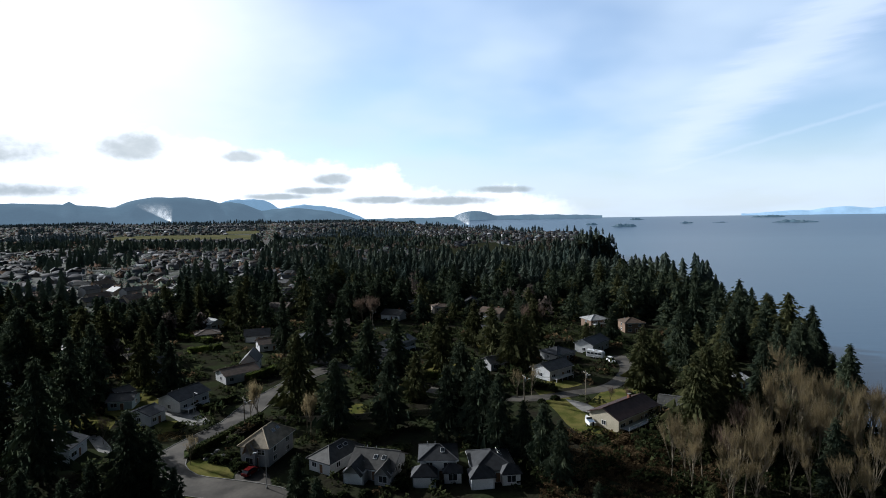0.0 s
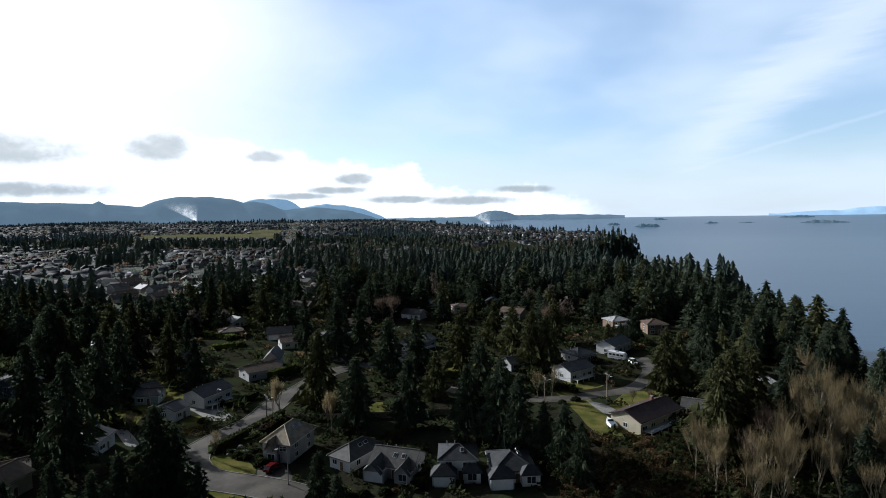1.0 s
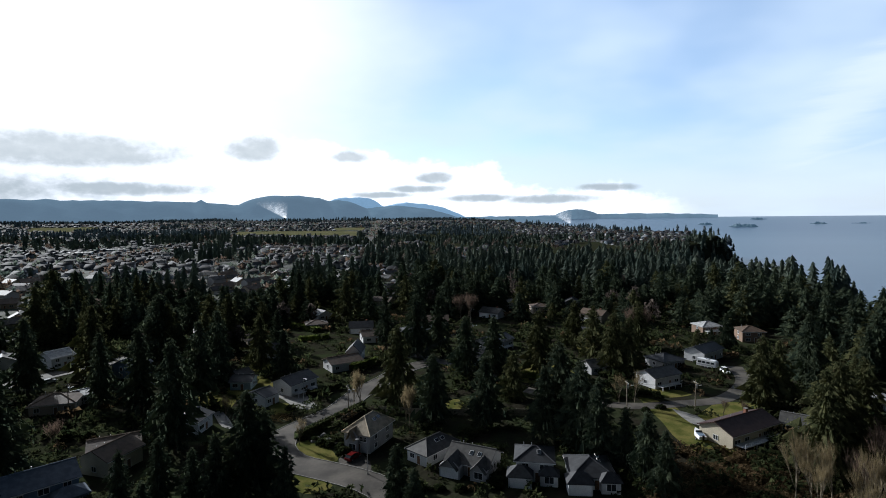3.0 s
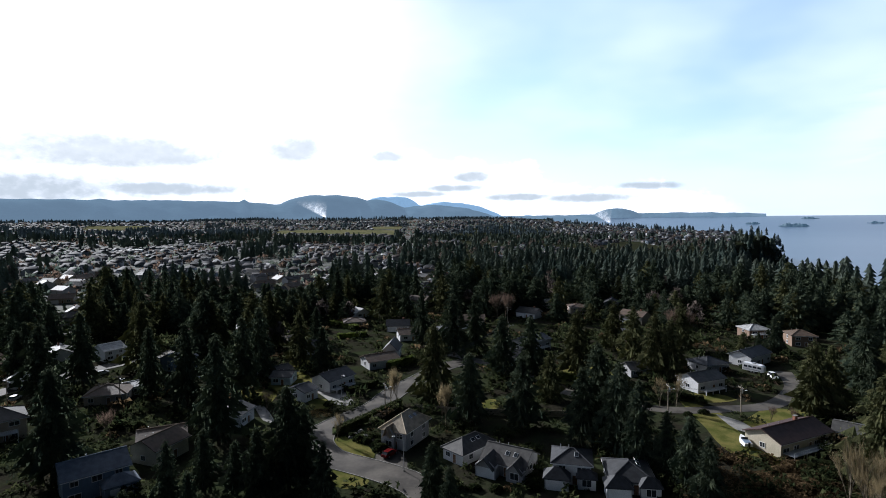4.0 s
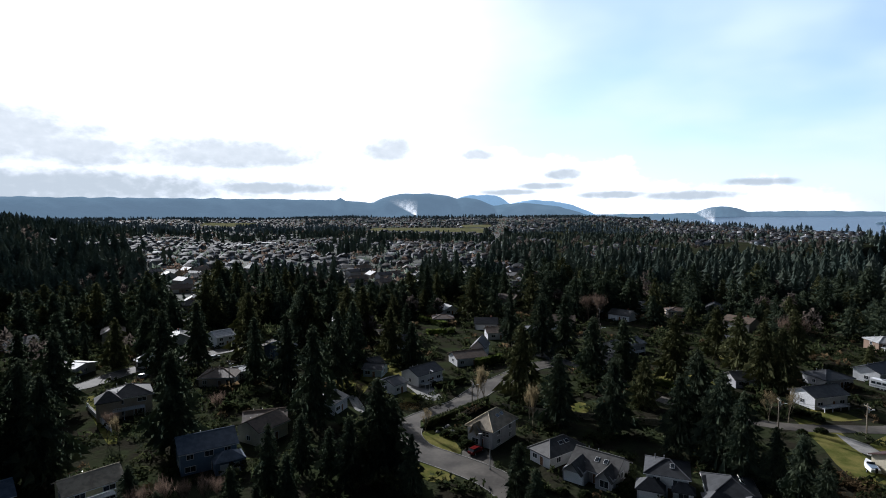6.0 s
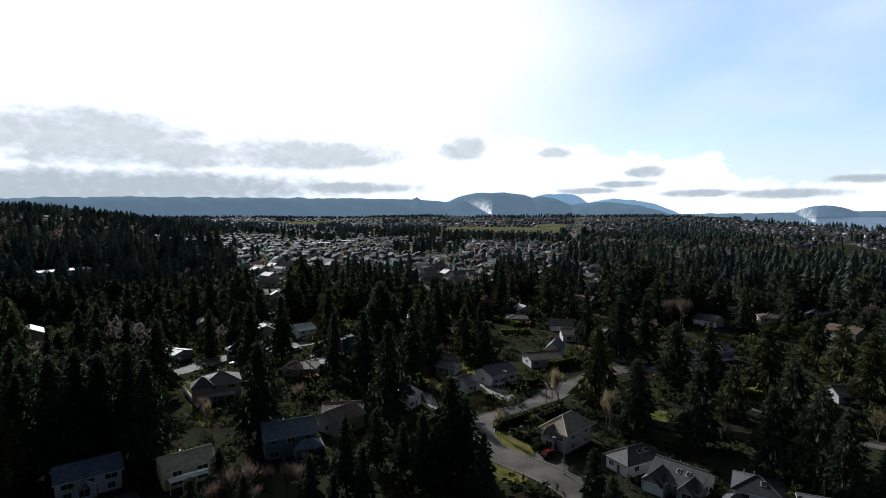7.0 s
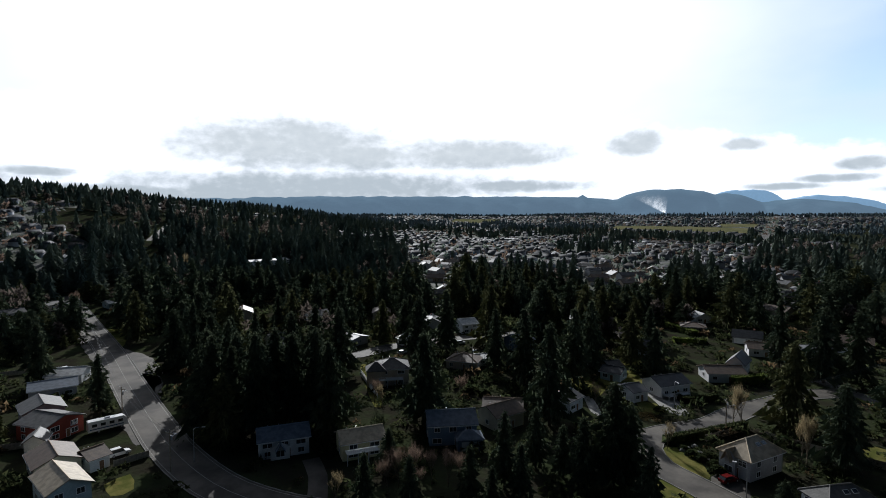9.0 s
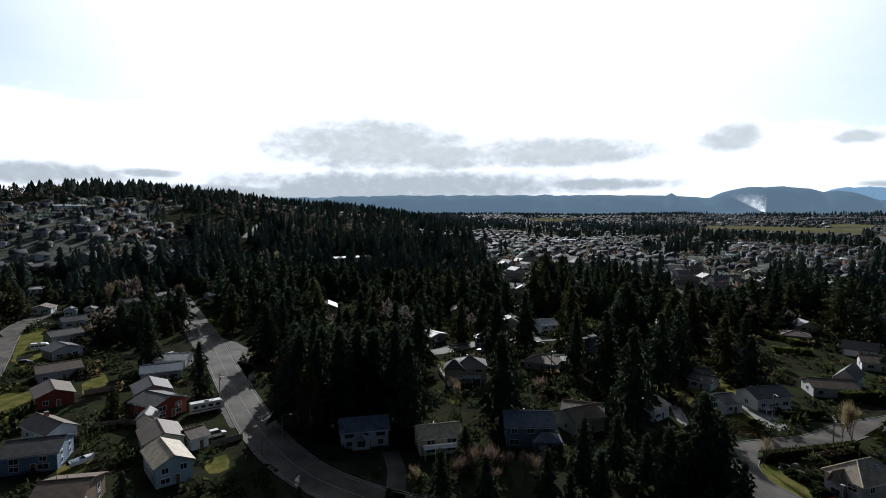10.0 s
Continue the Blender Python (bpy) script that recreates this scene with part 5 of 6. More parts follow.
def boat(x, y, yaw, label):
    top = tagged(new("boat"), label, "boat", "parked vehicles")
    top.matrix_basis = pose(x, y, float(height(x, y)) + 0.05, 0, 0, yaw)
    HOMES.append((x, y, 3.0, 3.0))
    part("hull", shell(((-2.6, 0.95, 0.75, 1.5), (0, 1.1, 0.62, 1.55), (1.5, 0.8, 0.68, 1.65), (2.9, 0.08, 1.1, 1.75))), M["car_white"], top)
    part("cockpit", box(-2.2, 0.2, -0.75, 0.75, 1.5, 1.6, bevel=0.03), M["wall_blue"], top, "dark blue cockpit")
    part("windscreen", shell(((0.2, 0.8, 1.5, 2.05), (0.75, 0.7, 1.5, 1.65))), M["glass"], top)
    part("outboard_motor", box(-3.0, -2.6, -0.22, 0.22, 0.9, 1.9, bevel=0.06), M["car_black"], top)
    part("trailer_frame", box(-2.4, 3.6, -0.08, 0.08, 0.48, 0.6), M["metal"], top)
    for sy in (-1.0, 1.0):
        wheel(top, -0.8, sy, 0.3, 0.2)
    return top


POLES = []


def utility_pole(x, y, h, yaw, label="weathered wooden utility pole with crossarm and wires", lamp=True):
    top = tagged(new("utility_pole"), label, "utility pole", "utility poles")
    z = float(height(x, y))
    top.matrix_basis = pose(x, y, z, 0, 0, yaw)
    part("pole", tube([(0, 0, -0.5), (0, 0, h)], [0.17, 0.11], 10), M["pole_wood"], top)
    part("crossarm", box(-0.06, 0.06, -1.2, 1.2, h - 0.9, h - 0.76), M["pole_wood"], top)
    for o in (-1.1, -0.45, 0.45, 1.1):
        part("insulator", tube([(0, o, h - 0.76), (0, o, h - 0.5)], [0.06, 0.05], 8), M["lamp_glass"], top)
    part("transformer", tube([(0.32, 0, h - 2.4), (0.32, 0, h - 1.4)], [0.24, 0.24], 12), M["metal"], top)
    if lamp:
        arm = part("lamp_arm", tube([(0, 0, h - 2.6), (0.9, 0.4, h - 2.0), (1.9, 0.8, h - 1.9)], [0.04, 0.04, 0.035], 6), M["metal"], top)
        part("lamp_head", box(1.75, 2.35, 0.66, 0.94, h - 1.97, h - 1.84, bevel=0.03), M["lamp_glass"], arm)
    c, s = math.cos(radians(yaw)), math.sin(radians(yaw))
    POLES.append([Vector((x - o * s, y + o * c, z + h - 0.5)) for o in (-1.1, 0.45, 1.1)])
    return top


def wires(i, j):
    for a, b in zip(POLES[i], POLES[j]):
        n = 14
        pts = [a.lerp(b, k / n) - Vector((0, 0, 1.3 * 4 * (k / n) * (1 - k / n))) for k in range(n + 1)]
        ob = part("wire", tube(pts, [0.022] * (n + 1), 4), M["wire"], None)
        tagged(ob, "thin dark overhead wire strung between poles", "wire", "overhead wires")


def street_lamp(x, y, h, yaw):
    top = tagged(new("street_lamp"), "tall grey metal street lamp with a curved arm", "street lamp", "street lamps")
    top.matrix_basis = pose(x, y, float(height(x, y)), 0, 0, yaw)
    part("base", tube([(0, 0, -0.3), (0, 0, 0.35)], [0.2, 0.17], 10), M["concrete"], top)
    part("pole", tube([(0, 0, 0.3), (0, 0, h - 0.5)], [0.1, 0.065], 10), M["metal"], top)
    arm = part("arm", tube([(0, 0, h - 0.55), (0.4, 0, h - 0.1), (1.2, 0, h), (2.0, 0, h)], [0.06, 0.05, 0.045, 0.04], 8), M["metal"], top)
    part("lamp_head", box(1.8, 2.55, -0.16, 0.16, h - 0.08, h + 0.08, bevel=0.04), M["lamp_glass"], arm)


def fence(points, h, mat, label):
    top = tagged(new("fence"), label, "fence", "garden fences")
    k = 0
    for (x0, y0), (x1, y1) in zip(points, points[1:]):
        L = math.hypot(x1 - x0, y1 - y0)
        n = max(1, round(L / 2.4))
        a = math.atan2(y1 - y0, x1 - x0)
        for i in range(n):
            px, py = x0 + (x1 - x0) * (i + 0.5) / n, y0 + (y1 - y0) * (i + 0.5) / n
            z = float(height(px, py))
            at = pose(px, py, z, 0, 0, math.degrees(a))
            w = L / n / 2
            bm = box(-w + 0.02, w - 0.02, -0.02, 0.02, 0.05, h, bevel=0.008)
            part("panel", bm, M[mat], top, at=at)
            part("post", box(-w - 0.06, -w + 0.06, -0.06, 0.06, -0.3, h + 0.08), M[mat], top, at=at)
            k += 1
    return top


def hedge(points, width, h, mat="shrub", label="dense dark clipped evergreen hedge"):
    """A clipped hedge: leaf clumps packed over a long boxy form."""
    g = np.random.default_rng(len(points) * 7 + int(abs(points[0][0])))
    P = []
    for (x0, y0), (x1, y1) in zip(points, points[1:]):
        L = math.hypot(x1 - x0, y1 - y0)
        d, s = np.array(((x1 - x0) / L, (y1 - y0) / L, 0)), np.array((-(y1 - y0) / L, (x1 - x0) / L, 0))
        for _ in range(int(L * 34)):
            face = g.random()
            o = g.uniform(-0.5, 0.5) * width
            z = h * g.uniform(0.93, 1.04)
            if face < 0.6:
                o, z = g.choice((-0.5, 0.5)) * width * g.uniform(0.88, 1.05), g.uniform(0.02, 1) * h
            c = np.array((x0, y0, 0)) + d * g.uniform(0, L) + s * o + (0, 0, z)
            e, f = g.normal(0, 0.2, 3), g.normal(0, 0.2, 3)
            P += [c + e, c + f, c - e * 0.6 - f * 0.5]
        n = max(1, int(L / 3))
        for i in range(n):
            a, b = np.array((x0, y0, 0)) + d * L * i / n, np.array((x0, y0, 0)) + d * L * (i + 1) / n
            w_ = s * width * 0.42
            up = np.array((0, 0, h * 0.93))
            for q in ((a - w_, b - w_, b - w_ + up), (a - w_, b - w_ + up, a - w_ + up), (a + w_, b + w_, b + w_ + up), (a + w_, b + w_ + up, a + w_ + up),
                      (a - w_ + up, b - w_ + up, b + w_ + up), (a - w_ + up, b + w_ + up, a + w_ + up)):
                P += list(q)
    ob = new("hedge", soup("hedge", np.array(P), [M[mat]]))
    return tagged(ob, label, "hedge", "clipped hedges")


def heap(x, y, r, h, mat, label, name="wood_heap"):
    g = np.random.default_rng(int(abs(x * 10)))
    bm = bmesh.new()
    for _ in range(70):
        a, q = g.uniform(0, 6.3), r * math.sqrt(g.random()) * 0.9
        z = h * (1 - (q / r) ** 2) * g.uniform(0.2, 1)
        d = Vector(g.normal(0, 1, 3) * (1, 1, 0.4)).normalized() * g.uniform(0.5, 1.4)
        c = Vector((q * math.cos(a), q * math.sin(a), z + 0.1))
        tube([c - d, c + d * 0.2 + Vector((0, 0, 0.08)), c + d], [0.09, 0.07, 0.03], 4, bm)
    ob = part(name, bm, M[mat], None)
    ob.matrix_basis = pose(x, y, float(height(x, y)))
    return tagged(ob, label, "wood pile", kind="stuff")


def boulder(x, y, s):
    bm = bmesh.new()
    bmesh.ops.create_icosphere(bm, subdivisions=2, radius=s)
    for v in bm.verts:
        v.co *= 1 + 0.3 * noise.noise(v.co * 1.3 + Vector((x, y, 0)))
        v.co.z *= 0.65
    ob = part("boulder", bm, M["concrete"], None)
    ob.matrix_basis = pose(x, y, float(height(x, y)) + s * 0.25, 0, 0, x * 40)
    return tagged(ob, "grey garden boulder beside the street", "rock", "garden boulders")


def lane_line(points, offset, label):
    line = strip_on_ground(points, 1, 0)
    bm = bmesh.new()
    ribbon(line, offset - 0.07, offset + 0.07, 0.068, 0.068, bm)
    tagged(part("lane_line", bm, M["concrete"], None), label, "road marking", kind="structure")

# ---- small things
motorhome(-161.2, 23.5, 93, 9.0, 'white motorhome with a blue stripe parked on a drive')
car(-141.8, 22.7, 98, 'white', 'white sport utility car parked on a drive', True)
car(-43.5, 116.4, 72, 'red', 'dark red car parked before a garage')
motorhome(59.3, 208.8, -38, 7.0, 'white travel trailer parked beside the house', True)
car(63.5, 202.9, -81, 'white', 'white van parked on the gravel', True)
boat(38.5, 141.2, 94, 'white motor boat on a trailer on the lawn')
boat(-141.6, -5.5, 115, 'boat under a pale cover behind the house')
car(-324.1, -30.1, 94, 'black', 'dark car parked on the cul-de-sac')
car(-328.4, -24.6, 130, 'silver', 'silver car parked beside the bungalow')
car(-250.2, -25.5, 85, 'black', 'black car parked on a drive')
motorhome(-271.1, -22.8, 85, 6.0, 'small white travel trailer on a front lawn', True)
car(-175.2, 105.9, 128, 'white', 'white car parked on the sunlit street')
car(-171.8, 126.9, 110, 'silver', 'silver car parked on the sunlit street')
car(-180.6, 139.2, 105, 'white', 'white car parked by the white house')
car(-168.4, 155.5, 72, 'silver', 'silver car parked by the brown roof')
car(-187.8, 139.3, 44, 'white', 'white pickup car parked outside a house', True)
car(-387.7, -19.4, 109, 'black', 'black car parked in front of garages')
car(-233.2, 22.1, 107, 'white', 'white car beside a bungalow')
car(-82.5, 148.6, -41, 'silver', 'grey car parked on the concrete drive')
utility_pole(-165.6, 27.7, 9.5, 120)
utility_pole(-125.0, 29.6, 9.5, 115)
utility_pole(-319.4, 38.9, 9.5, 100)
utility_pole(42.8, 161.5, 9.0, 20)
utility_pole(-54.3, 142.3, 9.0, 40)
utility_pole(-30.9, 233.8, 10, 10)
utility_pole(23.9, 160.3, 8.5, 15)
utility_pole(-37.0, 275.7, 9.5, 30)
utility_pole(-136.3, 131.6, 9.0, 80)
utility_pole(-168.1, 121.8, 9.0, 80)
wires(0, 1)
wires(0, 2)
wires(3, 6)
wires(4, 5)
wires(8, 9)
street_lamp(-37.7, 109.7, 8.0, 200)
street_lamp(-126.7, 34.9, 8.0, 60)
street_lamp(-72.1, 151.3, 7.5, -40)
hedge(((-70.9, 156.3), (-66.0, 166.4)), 1.6, 1.8, 'shrub', 'boxy clipped hedge round a front yard')
hedge(((-88.3, 166.3), (-70.9, 156.3)), 1.4, 1.6)
hedge(((-61.4, 124.3), (-57.1, 135.1), (-52.1, 149.4)), 2.0, 2.0)
hedge(((-10.9, 187.1), (-1.4, 186.1)), 1.8, 2.0, 'hedge', 'long green clipped hedge beside the street')
hedge(((-126.8, 255.5), (-108.0, 246.0)), 3.0, 2.6, 'hedge', 'thick sunlit green hedge')
hedge(((-110.3, 228.0), (-98.8, 235.1)), 2.6, 2.0, 'hedge', 'thick sunlit green hedge')
hedge(((28.0, 174.6), (36.0, 174.1)), 1.6, 1.2, 'shrub', 'low dark hedge before the white house')
hedge(((-68.5, 184.1), (-62.3, 195.7)), 2.2, 3.0, 'hedge', 'tall sunlit yellow green hedge')
fence(((-160.9, 100.3), (-135.1, 90.4)), 1.5, 'white_trim', 'white board fence along a narrow lawn')
fence(((-129.2, 99.8), (-115.3, 95.2)), 1.7, 'pole_wood', 'weathered board fence between gardens')
fence(((-55.4, 133.0), (-51.8, 146.0)), 1.7, 'pole_wood', 'weathered board fence behind the hip roofed house')
fence(((-46.6, 146.1), (-30.1, 146.6), (-16.2, 148.7), (-2.8, 150.7)), 1.8, 'pole_wood', 'long weathered board fence behind the bungalows')
fence(((-255.9, -28.7), (-260.5, -24.0)), 1.4, 'pole_wood', 'low weathered board fence')
fence(((-196.5, -6.1), (-196.6, 3.6)), 1.7, 'pole_wood', 'board fence between back gardens')
fence(((-164.7, -4.8), (-160.7, 7.1)), 1.7, 'pole_wood', 'board fence between back gardens')
fence(((-135.8, 20.6), (-136.5, 27.9)), 1.5, 'pole_wood', 'board fence along a drive')
fence(((-238.7, -1.6), (-238.0, 11.5)), 1.7, 'pole_wood', 'board fence between back gardens')
fence(((-157.3, 98.4), (-137.1, 90.8)), 1.4, 'white_trim', 'white board fence beside a house')
fence(((-139.2, 162.4), (-124.6, 157.4)), 1.6, 'white_trim', 'pale board fence along a back garden')
heap(20.1, 240.6, 4.5, 1.6, 'brick', 'heap of reddish cut wood on the lawn')
heap(58.1, 196.9, 6.0, 1.8, 'twig_red', 'heap of brown cut branches')
heap(-99.2, 73.5, 3.0, 1.0, 'twig', 'scattered pale cut timber')
heap(-92.4, 66.1, 3.0, 0.8, 'twig', 'scattered pale cut timber')
heap(-72.1, 137.2, 4.0, 1.0, 'twig', 'pile of bare cut branches on a lawn')
boulder(-56.4, 125.9, 0.6)
boulder(-55.8, 128.0, 0.75)
boulder(-53.3, 124.9, 0.8999999999999999)
boulder(-50.9, 123.8, 0.6)
boulder(-56.7, 123.9, 0.75)
boulder(-47.9, 122.2, 0.8999999999999999)
shrub(-56.7, 124.6, 1.3, 1.04, 1.04)
shrub(-54.0, 122.8, 1.5, 1.35, 1.425)
shrub(-51.6, 121.8, 1.2, 1.2, 1.32)
shrub(-50.8, 124.9, 1.6, 1.7600000000000002, 1.2800000000000002)
shrub(-46.4, 118.3, 1.9, 1.52, 1.805)
shrub(-48.2, 121.1, 1.4, 1.26, 1.54)
shrub(-60.0, 124.8, 1.2, 1.2, 0.96)
shrub(-30.5, 107.2, 1.6, 1.7600000000000002, 1.5200000000000002)
shrub(-25.3, 105.8, 1.5, 1.2000000000000002, 1.6500000000000001)
shrub(-21.1, 105.7, 1.4, 1.26, 1.1199999999999999)
shrub(-16.6, 106.2, 1.3, 1.3, 1.235)
shrub(-9.6, 109.3, 1.6, 1.7600000000000002, 1.7600000000000002)
shrub(33.6, 162.0, 1.5, 1.2000000000000002, 1.2000000000000002)
shrub(29.0, 159.3, 1.2, 1.08, 1.1400000000000001)
shrub(41.4, 146.8, 1.6, 1.6, 1.7600000000000002)
shrub(43.1, 144.7, 1.8, 1.9800000000000002, 1.4400000000000002)
shrub(43.4, 149.8, 1.5, 1.2000000000000002, 1.425)
shrub(-79.4, 138.5, 1.3, 1.1700000000000002, 1.4300000000000002)
shrub(-78.2, 131.7, 1.5, 1.5, 1.2000000000000002)
shrub(-73.1, 144.5, 1.4, 1.54, 1.33)
shrub(-114.5, 116.0, 2.0, 1.6, 2.2)
shrub(-120.5, 114.1, 2.2, 1.9800000000000002, 1.7600000000000002)
lane_line(((-78.0, 54.0), (-88.0, 46.5), (-99.2, 39.8), (-113.6, 35.0), (-136.0, 33.0), (-165.0, 33.8), (-207.0, 36.0), (-256.5, 39.0), (-338.1, 41.3), (-415.5, 42.1)), 0.0, 'worn pale centre line on the road')
lane_line(((-78.0, 54.0), (-88.0, 46.5), (-99.2, 39.8), (-113.6, 35.0), (-136.0, 33.0), (-165.0, 33.8), (-207.0, 36.0), (-256.5, 39.0), (-338.1, 41.3), (-415.5, 42.1)), -4.4, 'worn pale edge line on the road')
lane_line(((-78.0, 54.0), (-88.0, 46.5), (-99.2, 39.8), (-113.6, 35.0), (-136.0, 33.0), (-165.0, 33.8), (-207.0, 36.0), (-256.5, 39.0), (-338.1, 41.3), (-415.5, 42.1)), 4.4, 'worn pale edge line on the road')

# ---------------------------------------------------------------- woods and the town behind


def town_home(L, W, eave, rise, wall, roof, label):
    """A plain house of the town, to be copied."""
    top = tagged(new("town_house"), label, "house", "houses at the near edge of the town")
    part("wall", wall_body(L, W, eave, rise, "along"), M["wall_" + wall], top)
    part("roof", gable_roof(L, W, eave, rise, 0.5, True), M["roof_" + roof], top)
    opening(top, "garage_door", -L * 0.25, -W / 2, 1.1, 4.2, 2.1, 0, M["white_trim"], M["white_trim"], bars=3)
    opening(top, "door", L * 0.06, -W / 2, 1.02, 0.95, 2.0, 0, M["white_trim"], M["door_wood"], bars=0)
    opening(top, "window", L * 0.3, -W / 2, 1.5, 2.0, 1.2, 0, M["white_trim"], M["glass"])
    opening(top, "window", L * 0.25, W / 2, 1.5, 1.8, 1.2, 180, M["white_trim"], M["glass"])
    opening(top, "window", -L * 0.25, W / 2, 1.5, 1.8, 1.2, 180, M["white_trim"], M["glass"])
    part("chimney", box(L * 0.2, L * 0.2 + 0.8, 0.3, 0.9, eave, eave + rise + 0.8), M["brick"], top)
    return top


def homes_in_the_wood():
    """Houses that stand half hidden between the trees."""
    kinds = [town_home(12.0, 9.0, 3.0, 2.2, "white", "grey", "pale bungalow with a grey roof among the firs"),
             town_home(13.0, 9.0, 4.4, 2.0, "tan", "brown", "tan house with a brown roof among the firs"),
             town_home(11.0, 8.5, 3.0, 2.2, "grey", "dark", "grey bungalow with a dark roof among the firs")]
    g = np.random.default_rng(21)
    placed = 0
    for _ in range(900):
        a, r = math.radians(g.uniform(-14, 84)), g.uniform(200, 350)
        px, py = -r * math.sin(a), r * math.cos(a)
        if coast(py) - px < 80 or any(math.hypot(px - q[0], py - q[1]) < q[2] + 15 for q in HOMES) or any(math.hypot(px - q[0], py - q[1]) < 12 for q in ROADS):
            continue
        at = pose(px, py, float(height(px, py)), 0, 0, math.degrees(a) + g.choice((0.0, 25.0, -30.0, 90.0)))
        if placed < 3:
            kinds[placed].matrix_basis = at
        else:
            copy_thing(kinds[placed % 3], at)
        HOMES.append((px, py, 6.5, 6.5))
        placed += 1
        if placed == 15:
            break


homes_in_the_wood()




def field_noise(x, y, size, seed):
    return np.array([noise.noise(Vector((a / size, b / size, seed))) for a, b in zip(x, y)])


def scatter(n, a0, a1, r0, r1):
    a = np.radians(rng.uniform(a0, a1, n))
    r = np.sqrt(rng.uniform(r0 * r0, r1 * r1, n))
    return -r * np.sin(a), r * np.cos(a)


HOME = np.array([(h[0], h[1], h[2]) for h in HOMES])
WAY = np.array(ROADS)

# low growth between the houses
x, y = scatter(12500, -50, 112, 62, 360)
ok = coast(y) - x > 18
for hx, hy, hr in HOME:
    ok &= np.hypot(x - hx, y - hy) > hr + 1.5
for hx, hy, hr in WAY:
    ok &= np.hypot(x - hx, y - hy) > hr + 1.6
for hx, hy, hr in LAWNS:
    ok &= np.hypot(x - hx, y - hy) > hr * 0.8
ok &= field_noise(x, y, 16, 5.5) > -0.3
ok &= ~((np.degrees(np.arctan2(-x, y)) < -11) & (np.hypot(x, y) < 142))
x, y = x[ok], y[ok]
bx, by = scatter(1500, -29, -10, 82, 142)
gx, gy = scatter(900, -44, -20, 76, 180)
x, y = np.concatenate([x, gx, bx]), np.concatenate([y, gy, by])
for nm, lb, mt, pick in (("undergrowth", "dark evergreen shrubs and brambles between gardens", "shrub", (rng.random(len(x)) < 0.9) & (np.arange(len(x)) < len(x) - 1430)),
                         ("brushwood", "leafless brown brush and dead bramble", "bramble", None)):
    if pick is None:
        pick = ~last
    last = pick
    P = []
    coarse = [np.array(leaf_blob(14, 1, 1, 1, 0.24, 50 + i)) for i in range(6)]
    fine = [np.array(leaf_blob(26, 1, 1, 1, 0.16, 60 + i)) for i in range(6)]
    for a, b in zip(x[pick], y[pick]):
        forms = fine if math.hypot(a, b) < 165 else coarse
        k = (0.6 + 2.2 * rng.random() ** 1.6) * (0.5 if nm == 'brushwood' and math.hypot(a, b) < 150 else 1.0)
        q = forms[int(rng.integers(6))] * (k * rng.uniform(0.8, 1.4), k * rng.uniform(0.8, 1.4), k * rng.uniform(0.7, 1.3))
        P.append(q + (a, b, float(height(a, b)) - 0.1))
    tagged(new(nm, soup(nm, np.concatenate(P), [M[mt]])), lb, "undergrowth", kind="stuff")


def yard_or_sight_line(x, y, h):
    """True by houses, lawns, streets, and where trees would hide them from the camera."""
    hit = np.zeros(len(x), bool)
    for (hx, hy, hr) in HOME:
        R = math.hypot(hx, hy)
        # direction from the house to the camera over the origin
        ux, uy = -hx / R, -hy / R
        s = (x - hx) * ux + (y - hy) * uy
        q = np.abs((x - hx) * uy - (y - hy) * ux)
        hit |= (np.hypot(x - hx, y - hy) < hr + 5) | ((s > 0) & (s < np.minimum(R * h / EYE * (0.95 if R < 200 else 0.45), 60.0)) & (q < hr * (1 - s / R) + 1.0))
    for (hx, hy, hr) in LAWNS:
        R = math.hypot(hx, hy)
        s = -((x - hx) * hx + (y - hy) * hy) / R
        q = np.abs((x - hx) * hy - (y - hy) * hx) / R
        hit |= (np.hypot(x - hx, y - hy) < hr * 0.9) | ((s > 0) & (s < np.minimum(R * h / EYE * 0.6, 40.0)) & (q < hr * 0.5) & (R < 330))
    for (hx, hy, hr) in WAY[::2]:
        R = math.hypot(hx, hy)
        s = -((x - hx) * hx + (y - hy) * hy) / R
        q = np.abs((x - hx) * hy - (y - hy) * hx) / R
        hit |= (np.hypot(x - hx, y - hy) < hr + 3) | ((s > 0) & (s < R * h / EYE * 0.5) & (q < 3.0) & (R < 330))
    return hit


def copse(x, y):
    """Stands of firs inside the town, and the belts of wood across it."""
    a, r = bearing(x, y), np.hypot(x, y)
    q = field_noise(x, y, 120, 6.6)
    belt = (r > 1180) & (r < 1560) & (q > -0.2) & (a > 32) & (a < 62)
    skyline = (r > 2350) & (a < 62) & (a > 6) & (q > 0.12)
    return ((q > np.where(r > 1250, 0.4, 0.26)) & (a < 62)) | belt | skyline


